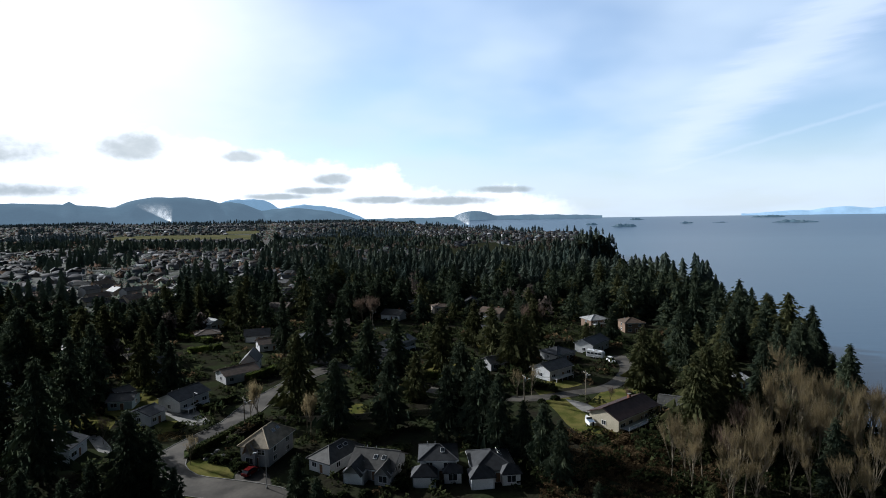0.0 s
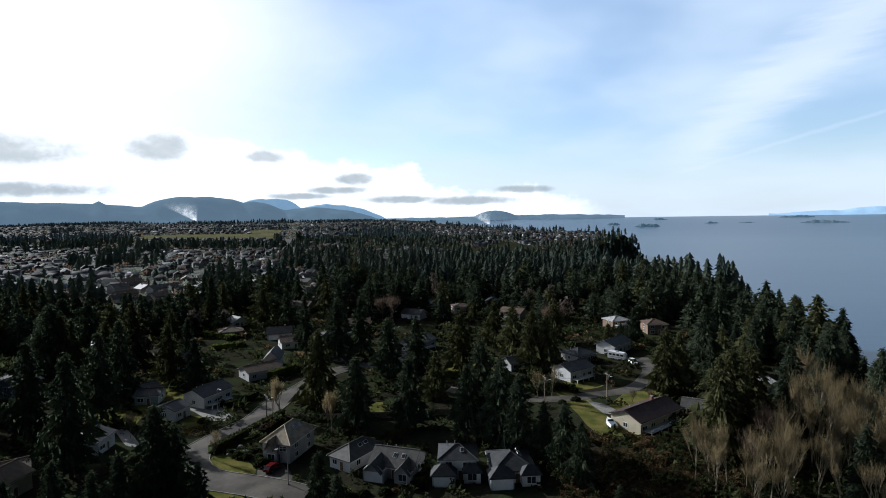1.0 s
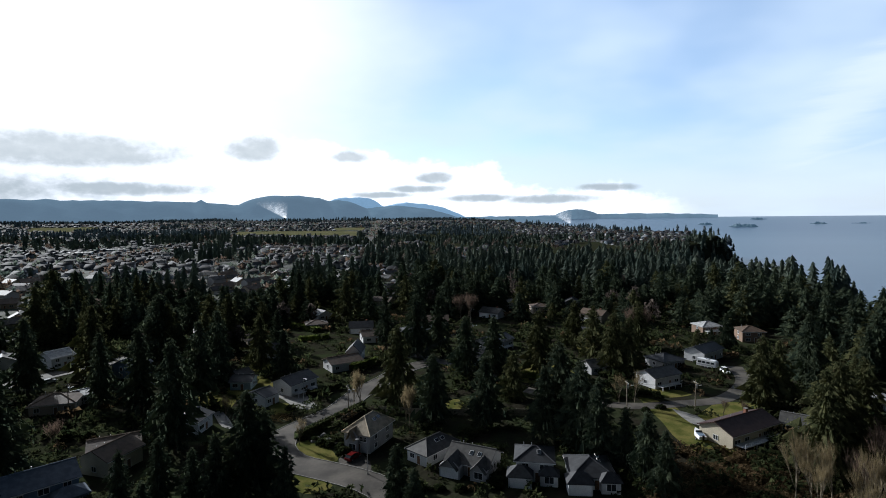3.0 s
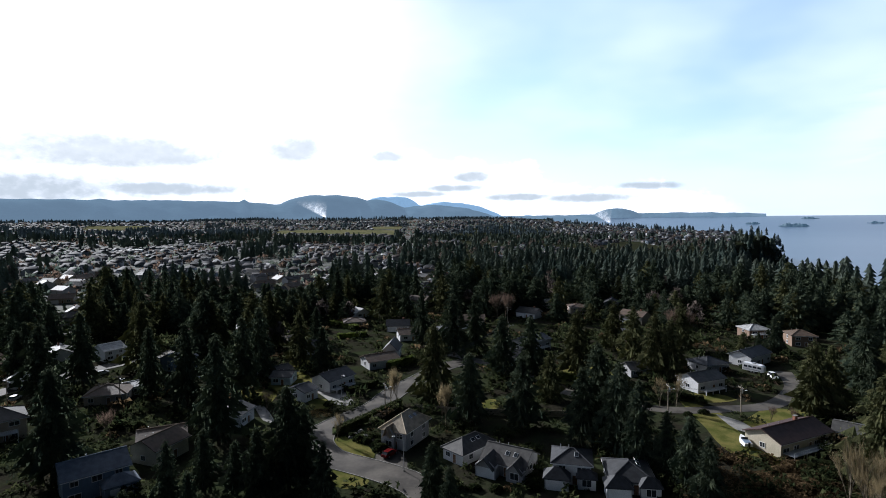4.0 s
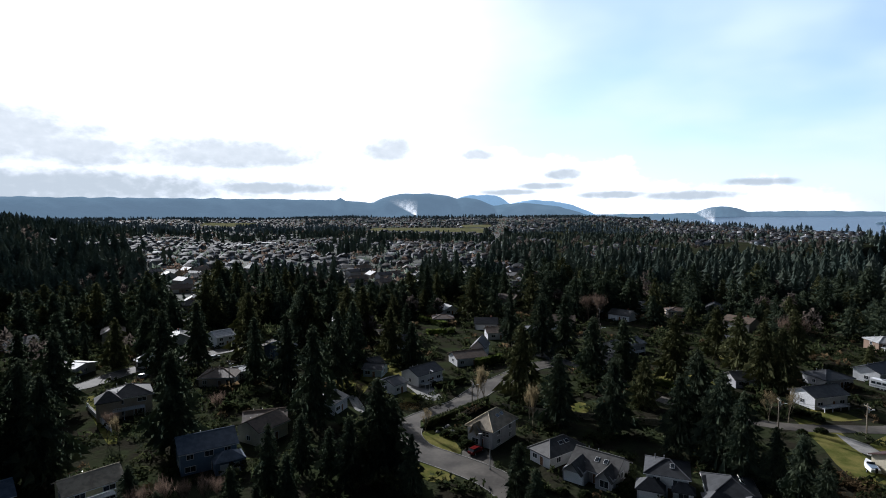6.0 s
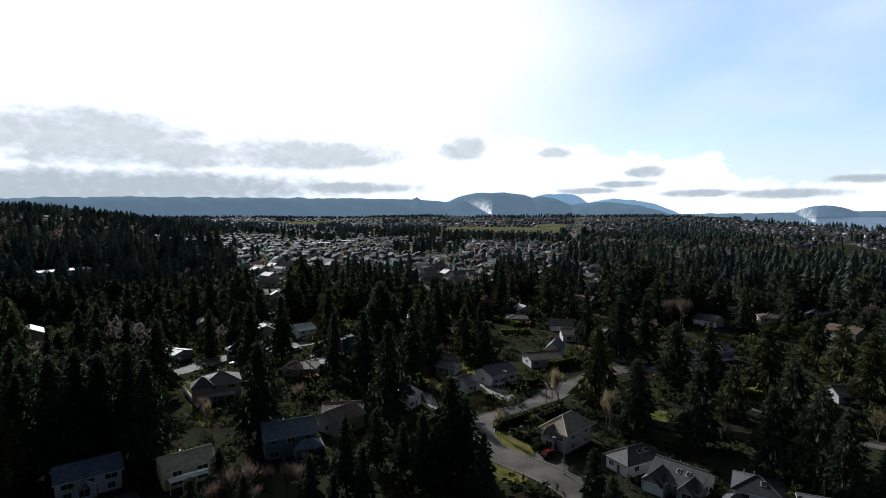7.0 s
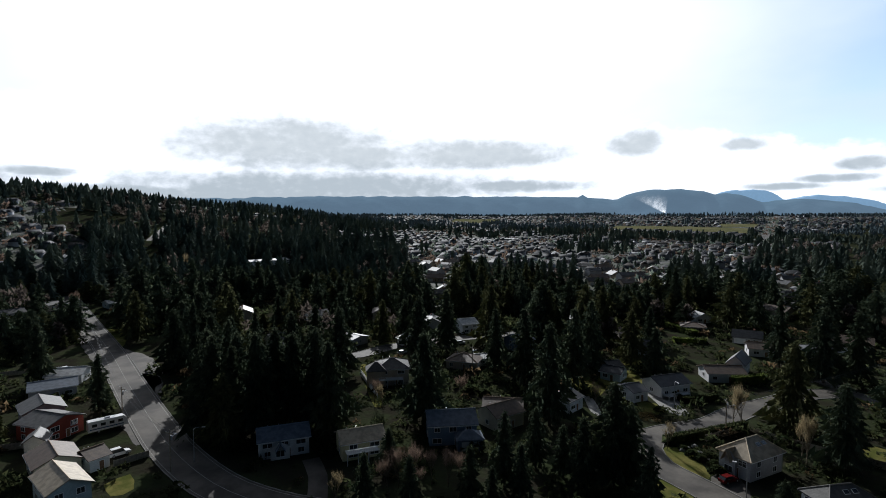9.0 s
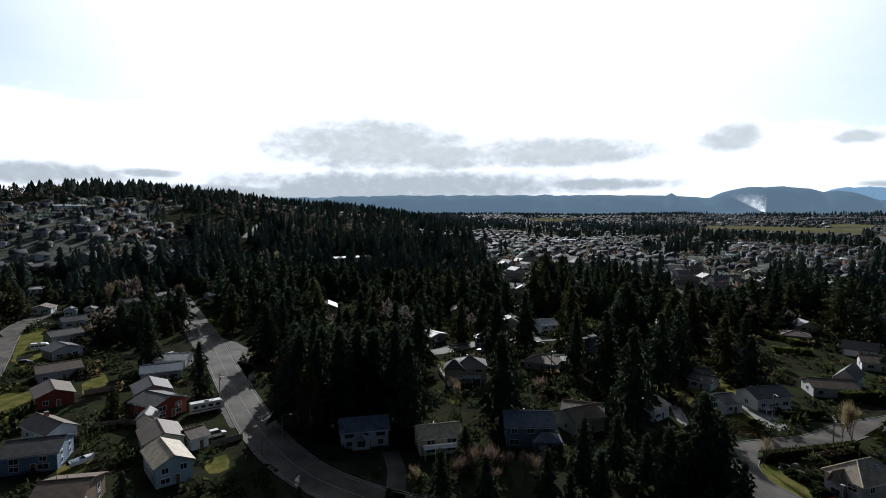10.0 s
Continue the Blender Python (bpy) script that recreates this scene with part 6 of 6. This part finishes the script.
def forest(name, label, models, model_h, xs, ys, hs, mats):
    """Many trees in one mesh."""
    P = []
    z = height(xs, ys)
    turn = rng.uniform(0, 2 * math.pi, len(xs))
    pick = rng.integers(0, len(models), len(xs))
    wide = rng.uniform(1.05, 1.7, len(xs)) * np.clip(22.0 / (hs + 4), 0.85, 1.3)
    for k, m in enumerate(models):
        idx = np.where(pick == k)[0]
        if not len(idx):
            continue
        s = (hs[idx] / model_h)[:, None]
        c, sn = np.cos(turn[idx])[:, None], np.sin(turn[idx])[:, None]
        w_ = wide[idx][:, None]
        X = (m[None, :, 0] * c - m[None, :, 1] * sn) * s * w_ + xs[idx][:, None]
        Y = (m[None, :, 0] * sn + m[None, :, 1] * c) * s * w_ + ys[idx][:, None]
        Z = m[None, :, 2] * s + z[idx][:, None] - 0.3
        P.append(np.stack([X, Y, Z], -1).reshape(-1, 3))
    ob = new(name, soup(name, np.concatenate(P), mats))
    return tagged(ob, label, "forest", kind="stuff")


# the wood that begins behind the first houses
x, y = scatter(7500, -48, 112, 150, 640)
hs_ = (9 + 18 * rng.random(len(x)) ** 1.2) * (0.9 + 0.5 * field_noise(x, y, 60, 3.3))
shore = coast(y) - x
keep = (shore > 14) & ~yard_or_sight_line(x, y, hs_) & ~in_town(x, y)
clump = field_noise(x, y, 45, 1.5)
near = np.hypot(x, y)
keep &= (clump > np.where(near < 220, np.where(bearing(x, y) < 32, 0.9, 0.5), np.where(near < 290, np.where(bearing(x, y) > 16, 0.02, 0.3), -0.6))) | ((shore < 95) & (near > 190))
keep &= ~((bearing(x, y) < -18) & (near < 200))
keep &= rng.random(len(x)) < np.where(near > 380, 0.85, np.where(near > 240, 0.72, 0.55))
x, y, hs_ = x[keep], y[keep], hs_[keep]
order = np.argsort(np.hypot(x, y))
first = order[:90]
for i in first:
    fir(float(x[i]), float(y[i]), float(hs_[i]), int(rng.integers(0, 6)))
rest = order[90:]
MID = [far_conifer(20.0, 60 + i, 11, 6, w_ * 1.15) for i, w_ in enumerate((0.19, 0.22, 0.18, 0.25, 0.21, 0.2, 0.24))]
CLOSE = [conifer_tris(20.0, 140 + i, whorls=15, per=8, sprays=7, width=w_ * 1.05, core=(13, 8)) for i, w_ in enumerate((0.23, 0.26, 0.21, 0.29, 0.25, 0.27))]
for nm, lb, mt, share in (("fir_wood", "dense dark green fir wood with ragged tops", "fir", 0.78), ("cedar_wood", "olive green cedars among the darker firs", "fir_tip", 1.0)):
    take = rng.random(len(rest)) < share
    sel, rest = rest[take], rest[~take]
    close = np.hypot(x[sel], y[sel]) < 400
    forest(nm, lb, CLOSE, 20.0, x[sel[close]], y[sel[close]], hs_[sel[close]], [M[mt]])
    # past 400 m the trees take the colour paled for haze
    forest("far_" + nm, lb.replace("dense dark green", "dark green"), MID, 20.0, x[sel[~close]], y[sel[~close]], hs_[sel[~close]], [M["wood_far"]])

# leafless alders and maples between the firs
x, y = scatter(5200, -12, 112, 230, 1150)
ok = (coast(y) - x > 30) & ~in_town(x, y) & ~yard_or_sight_line(x, y, np.full(len(x), 11.0)) & (rng.random(len(x)) < np.where(bearing(x, y) > 36, 0.75, 0.2)) & (field_noise(x, y, 80, 9.3) > -0.12)
x, y = x[ok], y[ok]
brush = [np.array(leaf_blob(44, 1, 1, 1.9, 0.2, 170 + i)) for i in range(6)]
P = []
for a, b in zip(x, y):
    k = rng.uniform(2.2, 4.6)
    P.append(brush[int(rng.integers(6))] * (k, k, k * rng.uniform(0.9, 1.5)) + (a, b, float(height(a, b)) + k * 0.8))
tagged(new("bare_wood", soup("bare_wood", np.concatenate(P), [M["alder"]])), "hazy brown leafless trees between the firs", "forest", kind="stuff")

# woods further off
x, y = scatter(30000, -30, 112, 400, 2650)
shore = coast(y) - x
patchy = field_noise(x, y, 170, 8.1)
town = in_town(x, y)
keep0 = (np.hypot(x, y) > 640) | town
x, y, shore, patchy, town = x[keep0], y[keep0], shore[keep0], patchy[keep0], town[keep0]
r_ = np.hypot(x, y)
up_hill = bearing(x, y) > 62
keep = (shore > 1) & ~in_field(x, y) & ((~town & (shore < 60)) | (~town & (patchy > -0.22)) | (town & (rng.random(len(x)) < np.where(up_hill, 0.75, np.where(r_ > 1250, 0.03, 0.17)) + 0.9 * copse(x, y))))
x, y, town = x[keep], y[keep], town[keep]
hs_ = np.where(town, rng.uniform(4, 10, len(x)) + 10 * copse(x, y), np.where((bearing(x, y) < 17) & (coast(y) - x > 60), rng.uniform(8, 15, len(x)), rng.uniform(12, 25, len(x))))
FAR = [far_conifer(20.0, 80 + i, 4, 3, w_) for i, w_ in enumerate((0.24, 0.29, 0.22, 0.32))]
for hx, hy, hr in WAY[np.hypot(WAY[:, 0], WAY[:, 1]) > 500]:
    off = np.hypot(x - hx, y - hy) > hr + 6
    x, y, hs_ = x[off], y[off], hs_[off]
far = np.hypot(x, y) > 1350
forest("town_wood", "far fir woods between streets, paled for haze", FAR, 20.0, x[~far], y[~far], hs_[~far], [M["wood_far"]])
forest("remote_wood", "remote fir woods beyond the town, tinted blue for haze", FAR, 20.0, x[far], y[far], hs_[far], [M["wood_distant"]])
x, y = scatter(5000, -2, 112, 2600, 4300)
keep = (coast(y) - x > 30) & (field_noise(x, y, 400, 4.4) > 0.08)
x, y = x[keep], y[keep]
TINY = [far_conifer(20.0, 95 + i, 3, 3, 0.4) for i in range(3)]
forest("distant_wood", "distant band of woodland, tinted blue for haze", TINY, 20.0, x, y, rng.uniform(8, 19, len(x)), [M["wood_distant"]])


# leafless street trees of the town
x, y = scatter(36000, -14, 106, 380, 2300)
ok = in_town(x, y) & (field_noise(x, y, 90, 2.2) > -0.1) & ~in_field(x, y, 60.0)
x, y = x[ok], y[ok]
crowns = [np.array(leaf_blob(11, 1, 1, 1.2, 0.32, 70 + i)) for i in range(5)]
dark = rng.random(len(x)) < 0.55
for nm, lb, mt, pick in (("street_trees", "brown leafless trees between the town houses", "twig_red", ~dark), ("garden_trees", "dark evergreen garden trees between the town houses", "wood_far", dark)):
    P = []
    for a, b in zip(x[pick], y[pick]):
        k = rng.uniform(1.3, 3.2) + 2.0 * (rng.random() < 0.15)
        P.append(crowns[int(rng.integers(5))] * (k, k, k * 1.25) + (a, b, float(height(a, b))))
    tagged(new(nm, soup(nm, np.concatenate(P), [M[mt]])), lb, "trees", kind="stuff")


def random_mix(name, stops, rough, gloss):
    """A material whose colour differs from house to house."""
    mat = bpy.data.materials.new(name)
    mat.use_nodes = True
    n = Nodes(mat.node_tree)
    b = mat.node_tree.nodes["Principled BSDF"]
    ramp = n.add("ShaderNodeValToRGB")
    ramp.color_ramp.interpolation = "CONSTANT"
    while len(ramp.color_ramp.elements) < len(stops):
        ramp.color_ramp.elements.new(0.5)
    for e, (p, c) in zip(ramp.color_ramp.elements, stops):
        e.position, e.color = p, (*c, 1)
    n.put(ramp.inputs[0], n.add("ShaderNodeNewGeometry").outputs["Random Per Island"])
    stain = n.noise(n.add("ShaderNodeTexCoord").outputs["Object"], 0.6, 3.0)
    hsv = n.add("ShaderNodeHueSaturation")
    n.put(hsv.inputs["Color"], ramp.outputs[0])
    n.put(hsv.inputs["Value"], n.math("ADD", n.math("MULTIPLY", stain, 0.5), 0.75))
    n.put(b.inputs["Base Color"], hsv.outputs[0])
    b.inputs["Roughness"].default_value = rough
    b.inputs["Specular IOR Level"].default_value = gloss
    return mat


TOWN_ROOF = random_mix("town_shingles", ((0, (0.02, 0.022, 0.026)), (0.25, (0.033, 0.035, 0.04)), (0.45, (0.04, 0.033, 0.03)), (0.65, (0.05, 0.052, 0.058)), (0.88, (0.085, 0.087, 0.092)), (0.965, (0.42, 0.42, 0.42))), 0.8, 0.1)
TOWN_WALL = random_mix("town_siding", ((0, (0.24, 0.24, 0.25)), (0.35, (0.17, 0.155, 0.145)), (0.6, (0.4, 0.4, 0.42)), (0.8, (0.14, 0.165, 0.19))), 0.8, 0.1)


def town(name, label, xs, ys, yaw, scale=1.0):
    """Many small houses in one mesh: walls, gable roof, dark windows."""
    V, Fc, S = [], [], []

    def add(pts, faces, slot):
        o = len(V)
        V.extend(pts)
        Fc.extend([tuple(o + i for i in f) for f in faces])
        S.extend([slot] * len(faces))

    zs = height(xs, ys)
    for cx, cy, cz, a in zip(xs, ys, zs, yaw):
        L, W = rng.uniform(8, 12.5) * scale, rng.uniform(7, 9.5) * scale
        e, rise = rng.choice((3.0, 3.2, 5.4)), rng.uniform(1.6, 3.0)
        c, s = math.cos(a), math.sin(a)

        def w(px, py, pz):
            return (cx + px * c - py * s, cy + px * s + py * c, cz + pz)

        l, b = L / 2, W / 2
        add([w(-l, -b, -2), w(l, -b, -2), w(l, b, -2), w(-l, b, -2), w(-l, -b, e), w(l, -b, e), w(l, b, e), w(-l, b, e)],
            [(0, 1, 5), (0, 5, 4), (1, 2, 6), (1, 6, 5), (2, 3, 7), (2, 7, 6), (3, 0, 4), (3, 4, 7)], 0)
        o = 0.5
        k = rng.choice((0.0, 0.0, b * 0.9))
        add([w(-l - o, -b - o, e - 0.2), w(l + o, -b - o, e - 0.2), w(l + o - k, 0, e + rise + 0.1), w(-l - o + k, 0, e + rise + 0.1), w(l + o, b + o, e - 0.2), w(-l - o, b + o, e - 0.2)],
            [(0, 1, 2), (0, 2, 3), (3, 2, 4), (3, 4, 5), (1, 4, 2), (0, 3, 5)], 1)
        if rng.random() < 0.5:
            # a front wing with its own gable
            f, q = rng.uniform(-0.5, 0.5) * l, rng.uniform(2.2, 3.2)
            add([w(f - q, -b - 3, -2), w(f + q, -b - 3, -2), w(f + q, -b - 3, e - 0.4), w(f - q, -b - 3, e - 0.4), w(f, -b - 3, e + rise * 0.6)], [(0, 1, 2), (0, 2, 3), (3, 2, 4)], 0)
            add([w(f - q - 0.3, -b - 3.3, e - 0.6), w(f, -b - 3.3, e + rise * 0.7), w(f, 0, e + rise * 0.7), w(f - q - 0.3, 0, e - 0.6), w(f + q + 0.3, -b - 3.3, e - 0.6), w(f + q + 0.3, 0, e - 0.6)],
                [(0, 1, 2), (0, 2, 3), (1, 4, 5), (1, 5, 2)], 1)
        for side in (-1, 1):
            for k in range(2):
                px = l * (-0.5 + k) + rng.uniform(-0.6, 0.6)
                y0 = side * (b + 0.05)
                add([w(px - 1, y0, 1), w(px + 1, y0, 1), w(px + 1, y0, 2.3), w(px - 1, y0, 2.3)], [(0, 1, 2), (0, 2, 3)], 2)
    ob = new(name, tri_mesh(name, V, Fc, [TOWN_WALL, TOWN_ROOF, M["glass"]], S))
    return tagged(ob, label, "houses", kind="stuff")


def plots(a0, a1, r0, r1, dx, dy, turn, fill):
    """House plots in rows along streets, inside the town."""
    n = int(r1 / min(dx, dy)) + 2
    i, j = np.meshgrid(np.arange(-n, n), np.arange(-n, n), indexing="ij")
    gx, gy = i.ravel() * dx, j.ravel() * dy
    gx = gx + 30 * np.sin(gy / 150)
    c, s = math.cos(turn), math.sin(turn)
    x, y = gx * c - gy * s, gx * s + gy * c
    x, y = x + rng.normal(0, 3.0, len(x)), y + rng.normal(0, 3.0, len(x))
    a, r = bearing(x, y), np.hypot(x, y)
    ok = (a > a0) & (a < a1) & (r > r0) & (r < r1) & (rng.random(len(x)) < fill)
    x, y = x[ok], y[ok]
    ok = in_town(x, y) & ~copse(x, y) & ~in_field(x, y, 30.0)
    for hx, hy, hr in WAY[np.hypot(WAY[:, 0], WAY[:, 1]) > 500]:
        ok &= np.hypot(x - hx, y - hy) > hr + 8
    return x[ok], y[ok], rng.choice((0.0, 0.0, math.pi / 2), ok.sum()) + turn + 0.8 * np.sin(x[ok] / 90) * np.cos(y[ok] / 110) + rng.normal(0, 0.25, ok.sum())


def town_edge(xs, ys, yaw, reach):
    """Houses nearer than reach stand as things of their own; returns the rest."""
    near = np.hypot(xs, ys) < reach
    kinds = [town_home(12.5, 9.0, 3.0, 2.4, "cream", "dark", "cream bungalow with a dark gable roof and garage"),
             town_home(14.0, 9.5, 3.1, 2.6, "tan", "brown", "tan bungalow with a brown gable roof and garage"),
             town_home(11.5, 9.0, 5.2, 2.2, "grey", "dark", "two-storey grey house with a dark gable roof"),
             town_home(13.0, 10.0, 3.0, 2.8, "tan", "dark", "tan bungalow with a dark shingle roof")]
    for n_, (px, py, a) in enumerate(zip(xs[near], ys[near], yaw[near])):
        at = pose(float(px), float(py), float(height(px, py)), 0, 0, math.degrees(a))
        if n_ < 4:
            kinds[n_].matrix_basis = at
        else:
            copy_thing(kinds[n_ % 4], at)
    return xs[~near], ys[~near], yaw[~near]


town("town_houses", "grey roofed houses of the town beyond the wood", *town_edge(*plots(0, 62, 340, 1650, 19, 27, 0.5, 0.85), 545.0))
town("cape_houses", "pale roofed houses along the wooded cape", *plots(-15, 0, 640, 2500, 20, 28, -0.3, 0.85))
town("hill_houses", "houses stepped up the wooded hillside", *plots(62, 106, 470, 1750, 19, 34, 1.2, 0.7))
town("distant_houses", "distant pale buildings and roofs", *plots(0, 62, 1650, 2600, 23, 34, 0.2, 0.8), 1.1)

# ---------------------------------------------------------------- islands, smoke


def islet(az, el, half, rise, r):
    """A low wooded island; bearing and half width in degrees."""
    a = radians(az)
    n, m = 48, 8
    V, Fc = [], []
    z0 = EYE + r * math.tan(radians(el))
    for i in range(n + 1):
        u = -1 + 2 * i / n
        p = radians(az + u * half)
        for j in range(m + 1):
            v = -1 + 2 * j / m
            k = max(0.0, 1 - u * u) ** 0.6 * max(0.0, 1 - v * v)
            rr = r + v * r * radians(half) * 0.5
            V.append((-rr * math.sin(p), rr * math.cos(p), z0 - 8 + (8 + r * math.tan(radians(rise))) * k * (0.75 + 0.5 * noise.fractal(Vector((u * 4, v * 2, az)), 1.0, 2.0, 4))))
    for i in range(n):
        for j in range(m):
            q = i * (m + 1) + j
            Fc += [(q, q + m + 1, q + m + 2), (q, q + m + 2, q + 1)]
    tagged(new("island", tri_mesh("island", V, Fc, [M["island"]])), "low dark wooded islet in the sea", "island", "islets in the strait")


islet(-18.6, -1.14, 1.30, 0.36, 3580.0)
islet(-15.4, -0.93, 0.75, 0.24, 3760.0)
islet(-19.8, -0.47, 0.80, 0.18, 4260.0)
islet(-24.4, -0.86, 0.75, 0.18, 3820.0)
islet(-27.2, -0.84, 0.90, 0.09, 3840.0)
islet(-31.2, -0.37, 1.55, 0.21, 4400.0)
islet(-33.2, -0.85, 2.05, 0.24, 3840.0)


def smoke(az, el, r):
    mat = bpy.data.materials.new("smoke")
    mat.use_nodes = True
    n = Nodes(mat.node_tree)
    mat.node_tree.nodes.clear()
    place = n.add("ShaderNodeTexCoord").outputs["Object"]
    axes = n.add("ShaderNodeSeparateXYZ")
    n.put(axes.inputs[0], place)
    px, pz = axes.outputs[0], axes.outputs[2]
    aside = n.math("DIVIDE", n.math("ADD", px, n.math("MULTIPLY", pz, 0.9)), n.math("ADD", n.math("MULTIPLY", pz, 1.0), 14.0))
    across = n.math("MAXIMUM", n.math("SUBTRACT", 1.0, n.math("MULTIPLY", aside, aside)), 0.0)
    upward = n.math("MAXIMUM", n.math("SUBTRACT", 1.0, n.math("DIVIDE", pz, 98.0)), 0.0)
    body = n.math("MULTIPLY", across, n.math("MULTIPLY", upward, upward))
    thick = n.math("MULTIPLY", body, n.math("ADD", n.math("MULTIPLY", n.ramp(n.noise(place, 0.05, 5.0), 0.3, 0.8), 0.7), 0.12))
    clear, lit, both = n.add("ShaderNodeBsdfTransparent"), n.add("ShaderNodeBsdfTranslucent"), n.add("ShaderNodeMixShader")
    lit.inputs[0].default_value = (0.9, 0.92, 0.95, 1)
    n.put(both.inputs[0], thick)
    n.put(both.inputs[1], clear.outputs[0])
    n.put(both.inputs[2], lit.outputs[0])
    n.put(n.add("ShaderNodeOutputMaterial").inputs[0], both.outputs[0])
    bm = bmesh.new()
    a = radians(az)
    z0 = EYE + r * math.tan(radians(el))
    bmesh.ops.create_icosphere(bm, subdivisions=5, radius=1.0, matrix=Matrix.Translation((-45, 0, 46)) @ Matrix.Diagonal((105, 10, 62, 1)))
    for v in bm.verts:
        v.co += 3 * noise.noise_vector(v.co * 0.05)
    ob = part("smoke_plume", bm, mat, None)
    ob.matrix_basis = pose(-r * math.sin(a), r * math.cos(a), z0, 0, 0, az)
    tagged(ob, "thin white smoke drifting up from a far fire", "smoke", kind="stuff")


smoke(26.9, 0.2, 3000.0)
smoke(-2.6, -0.6, 2900.0)


def far_hall(x, y, yaw, L, W, h, wall, label):
    """A large flat building of the far town."""
    top = tagged(new("hall"), label, "building", "large flat buildings")
    top.matrix_basis = pose(x, y, float(height(x, y)), 0, 0, yaw)
    part("wall", box(-L / 2, L / 2, -W / 2, W / 2, -3, h), M["wall_" + wall], top)
    part("roof", box(-L / 2 - 0.6, L / 2 + 0.6, -W / 2 - 0.6, W / 2 + 0.6, h, h + 0.7), M["roof_light"], top)
    n = 8
    for i in range(n):
        px = -L / 2 + L * (i + 0.5) / n
        part("window", box(px - L / n * 0.36, px + L / n * 0.36, -W / 2 - 0.12, -W / 2 + 0.05, h * 0.35, h * 0.75), M["glass"], top)


for az_, r_, turn_, L_, W_, h_, wall_, label_ in ((21.6, 2120.0, 26.0, 140.0, 30.0, 11.0, "white", "long white flat building beyond the town"),
                                                 (31.3, 1800.0, 30.0, 32.0, 20.0, 14.0, "white", "tall white block beyond the town"),
                                                 (28.0, 1760.0, 28.0, 80.0, 26.0, 8.0, "grey", "grey flat hall beyond the field"),
                                                 (24.6, 1900.0, 24.0, 70.0, 26.0, 8.0, "tan", "tan flat hall beyond the field"),
                                                 (18.9, 1900.0, 16.0, 55.0, 25.0, 8.0, "grey", "low grey building beside the street"),
                                                 (6.4, 2200.0, 6.0, 48.0, 25.0, 12.0, "white", "white flat building on the rise"),
                                                 (44.6, 980.0, 34.0, 31.0, 20.0, 6.0, "white", "white flat roofed hall in the town"),
                                                 (41.9, 1060.0, 33.0, 25.0, 20.0, 6.0, "white", "pale flat roofed hall in the town")):
    far_hall(-r_ * math.sin(radians(az_)), r_ * math.cos(radians(az_)), turn_, L_, W_, h_, wall_, label_)
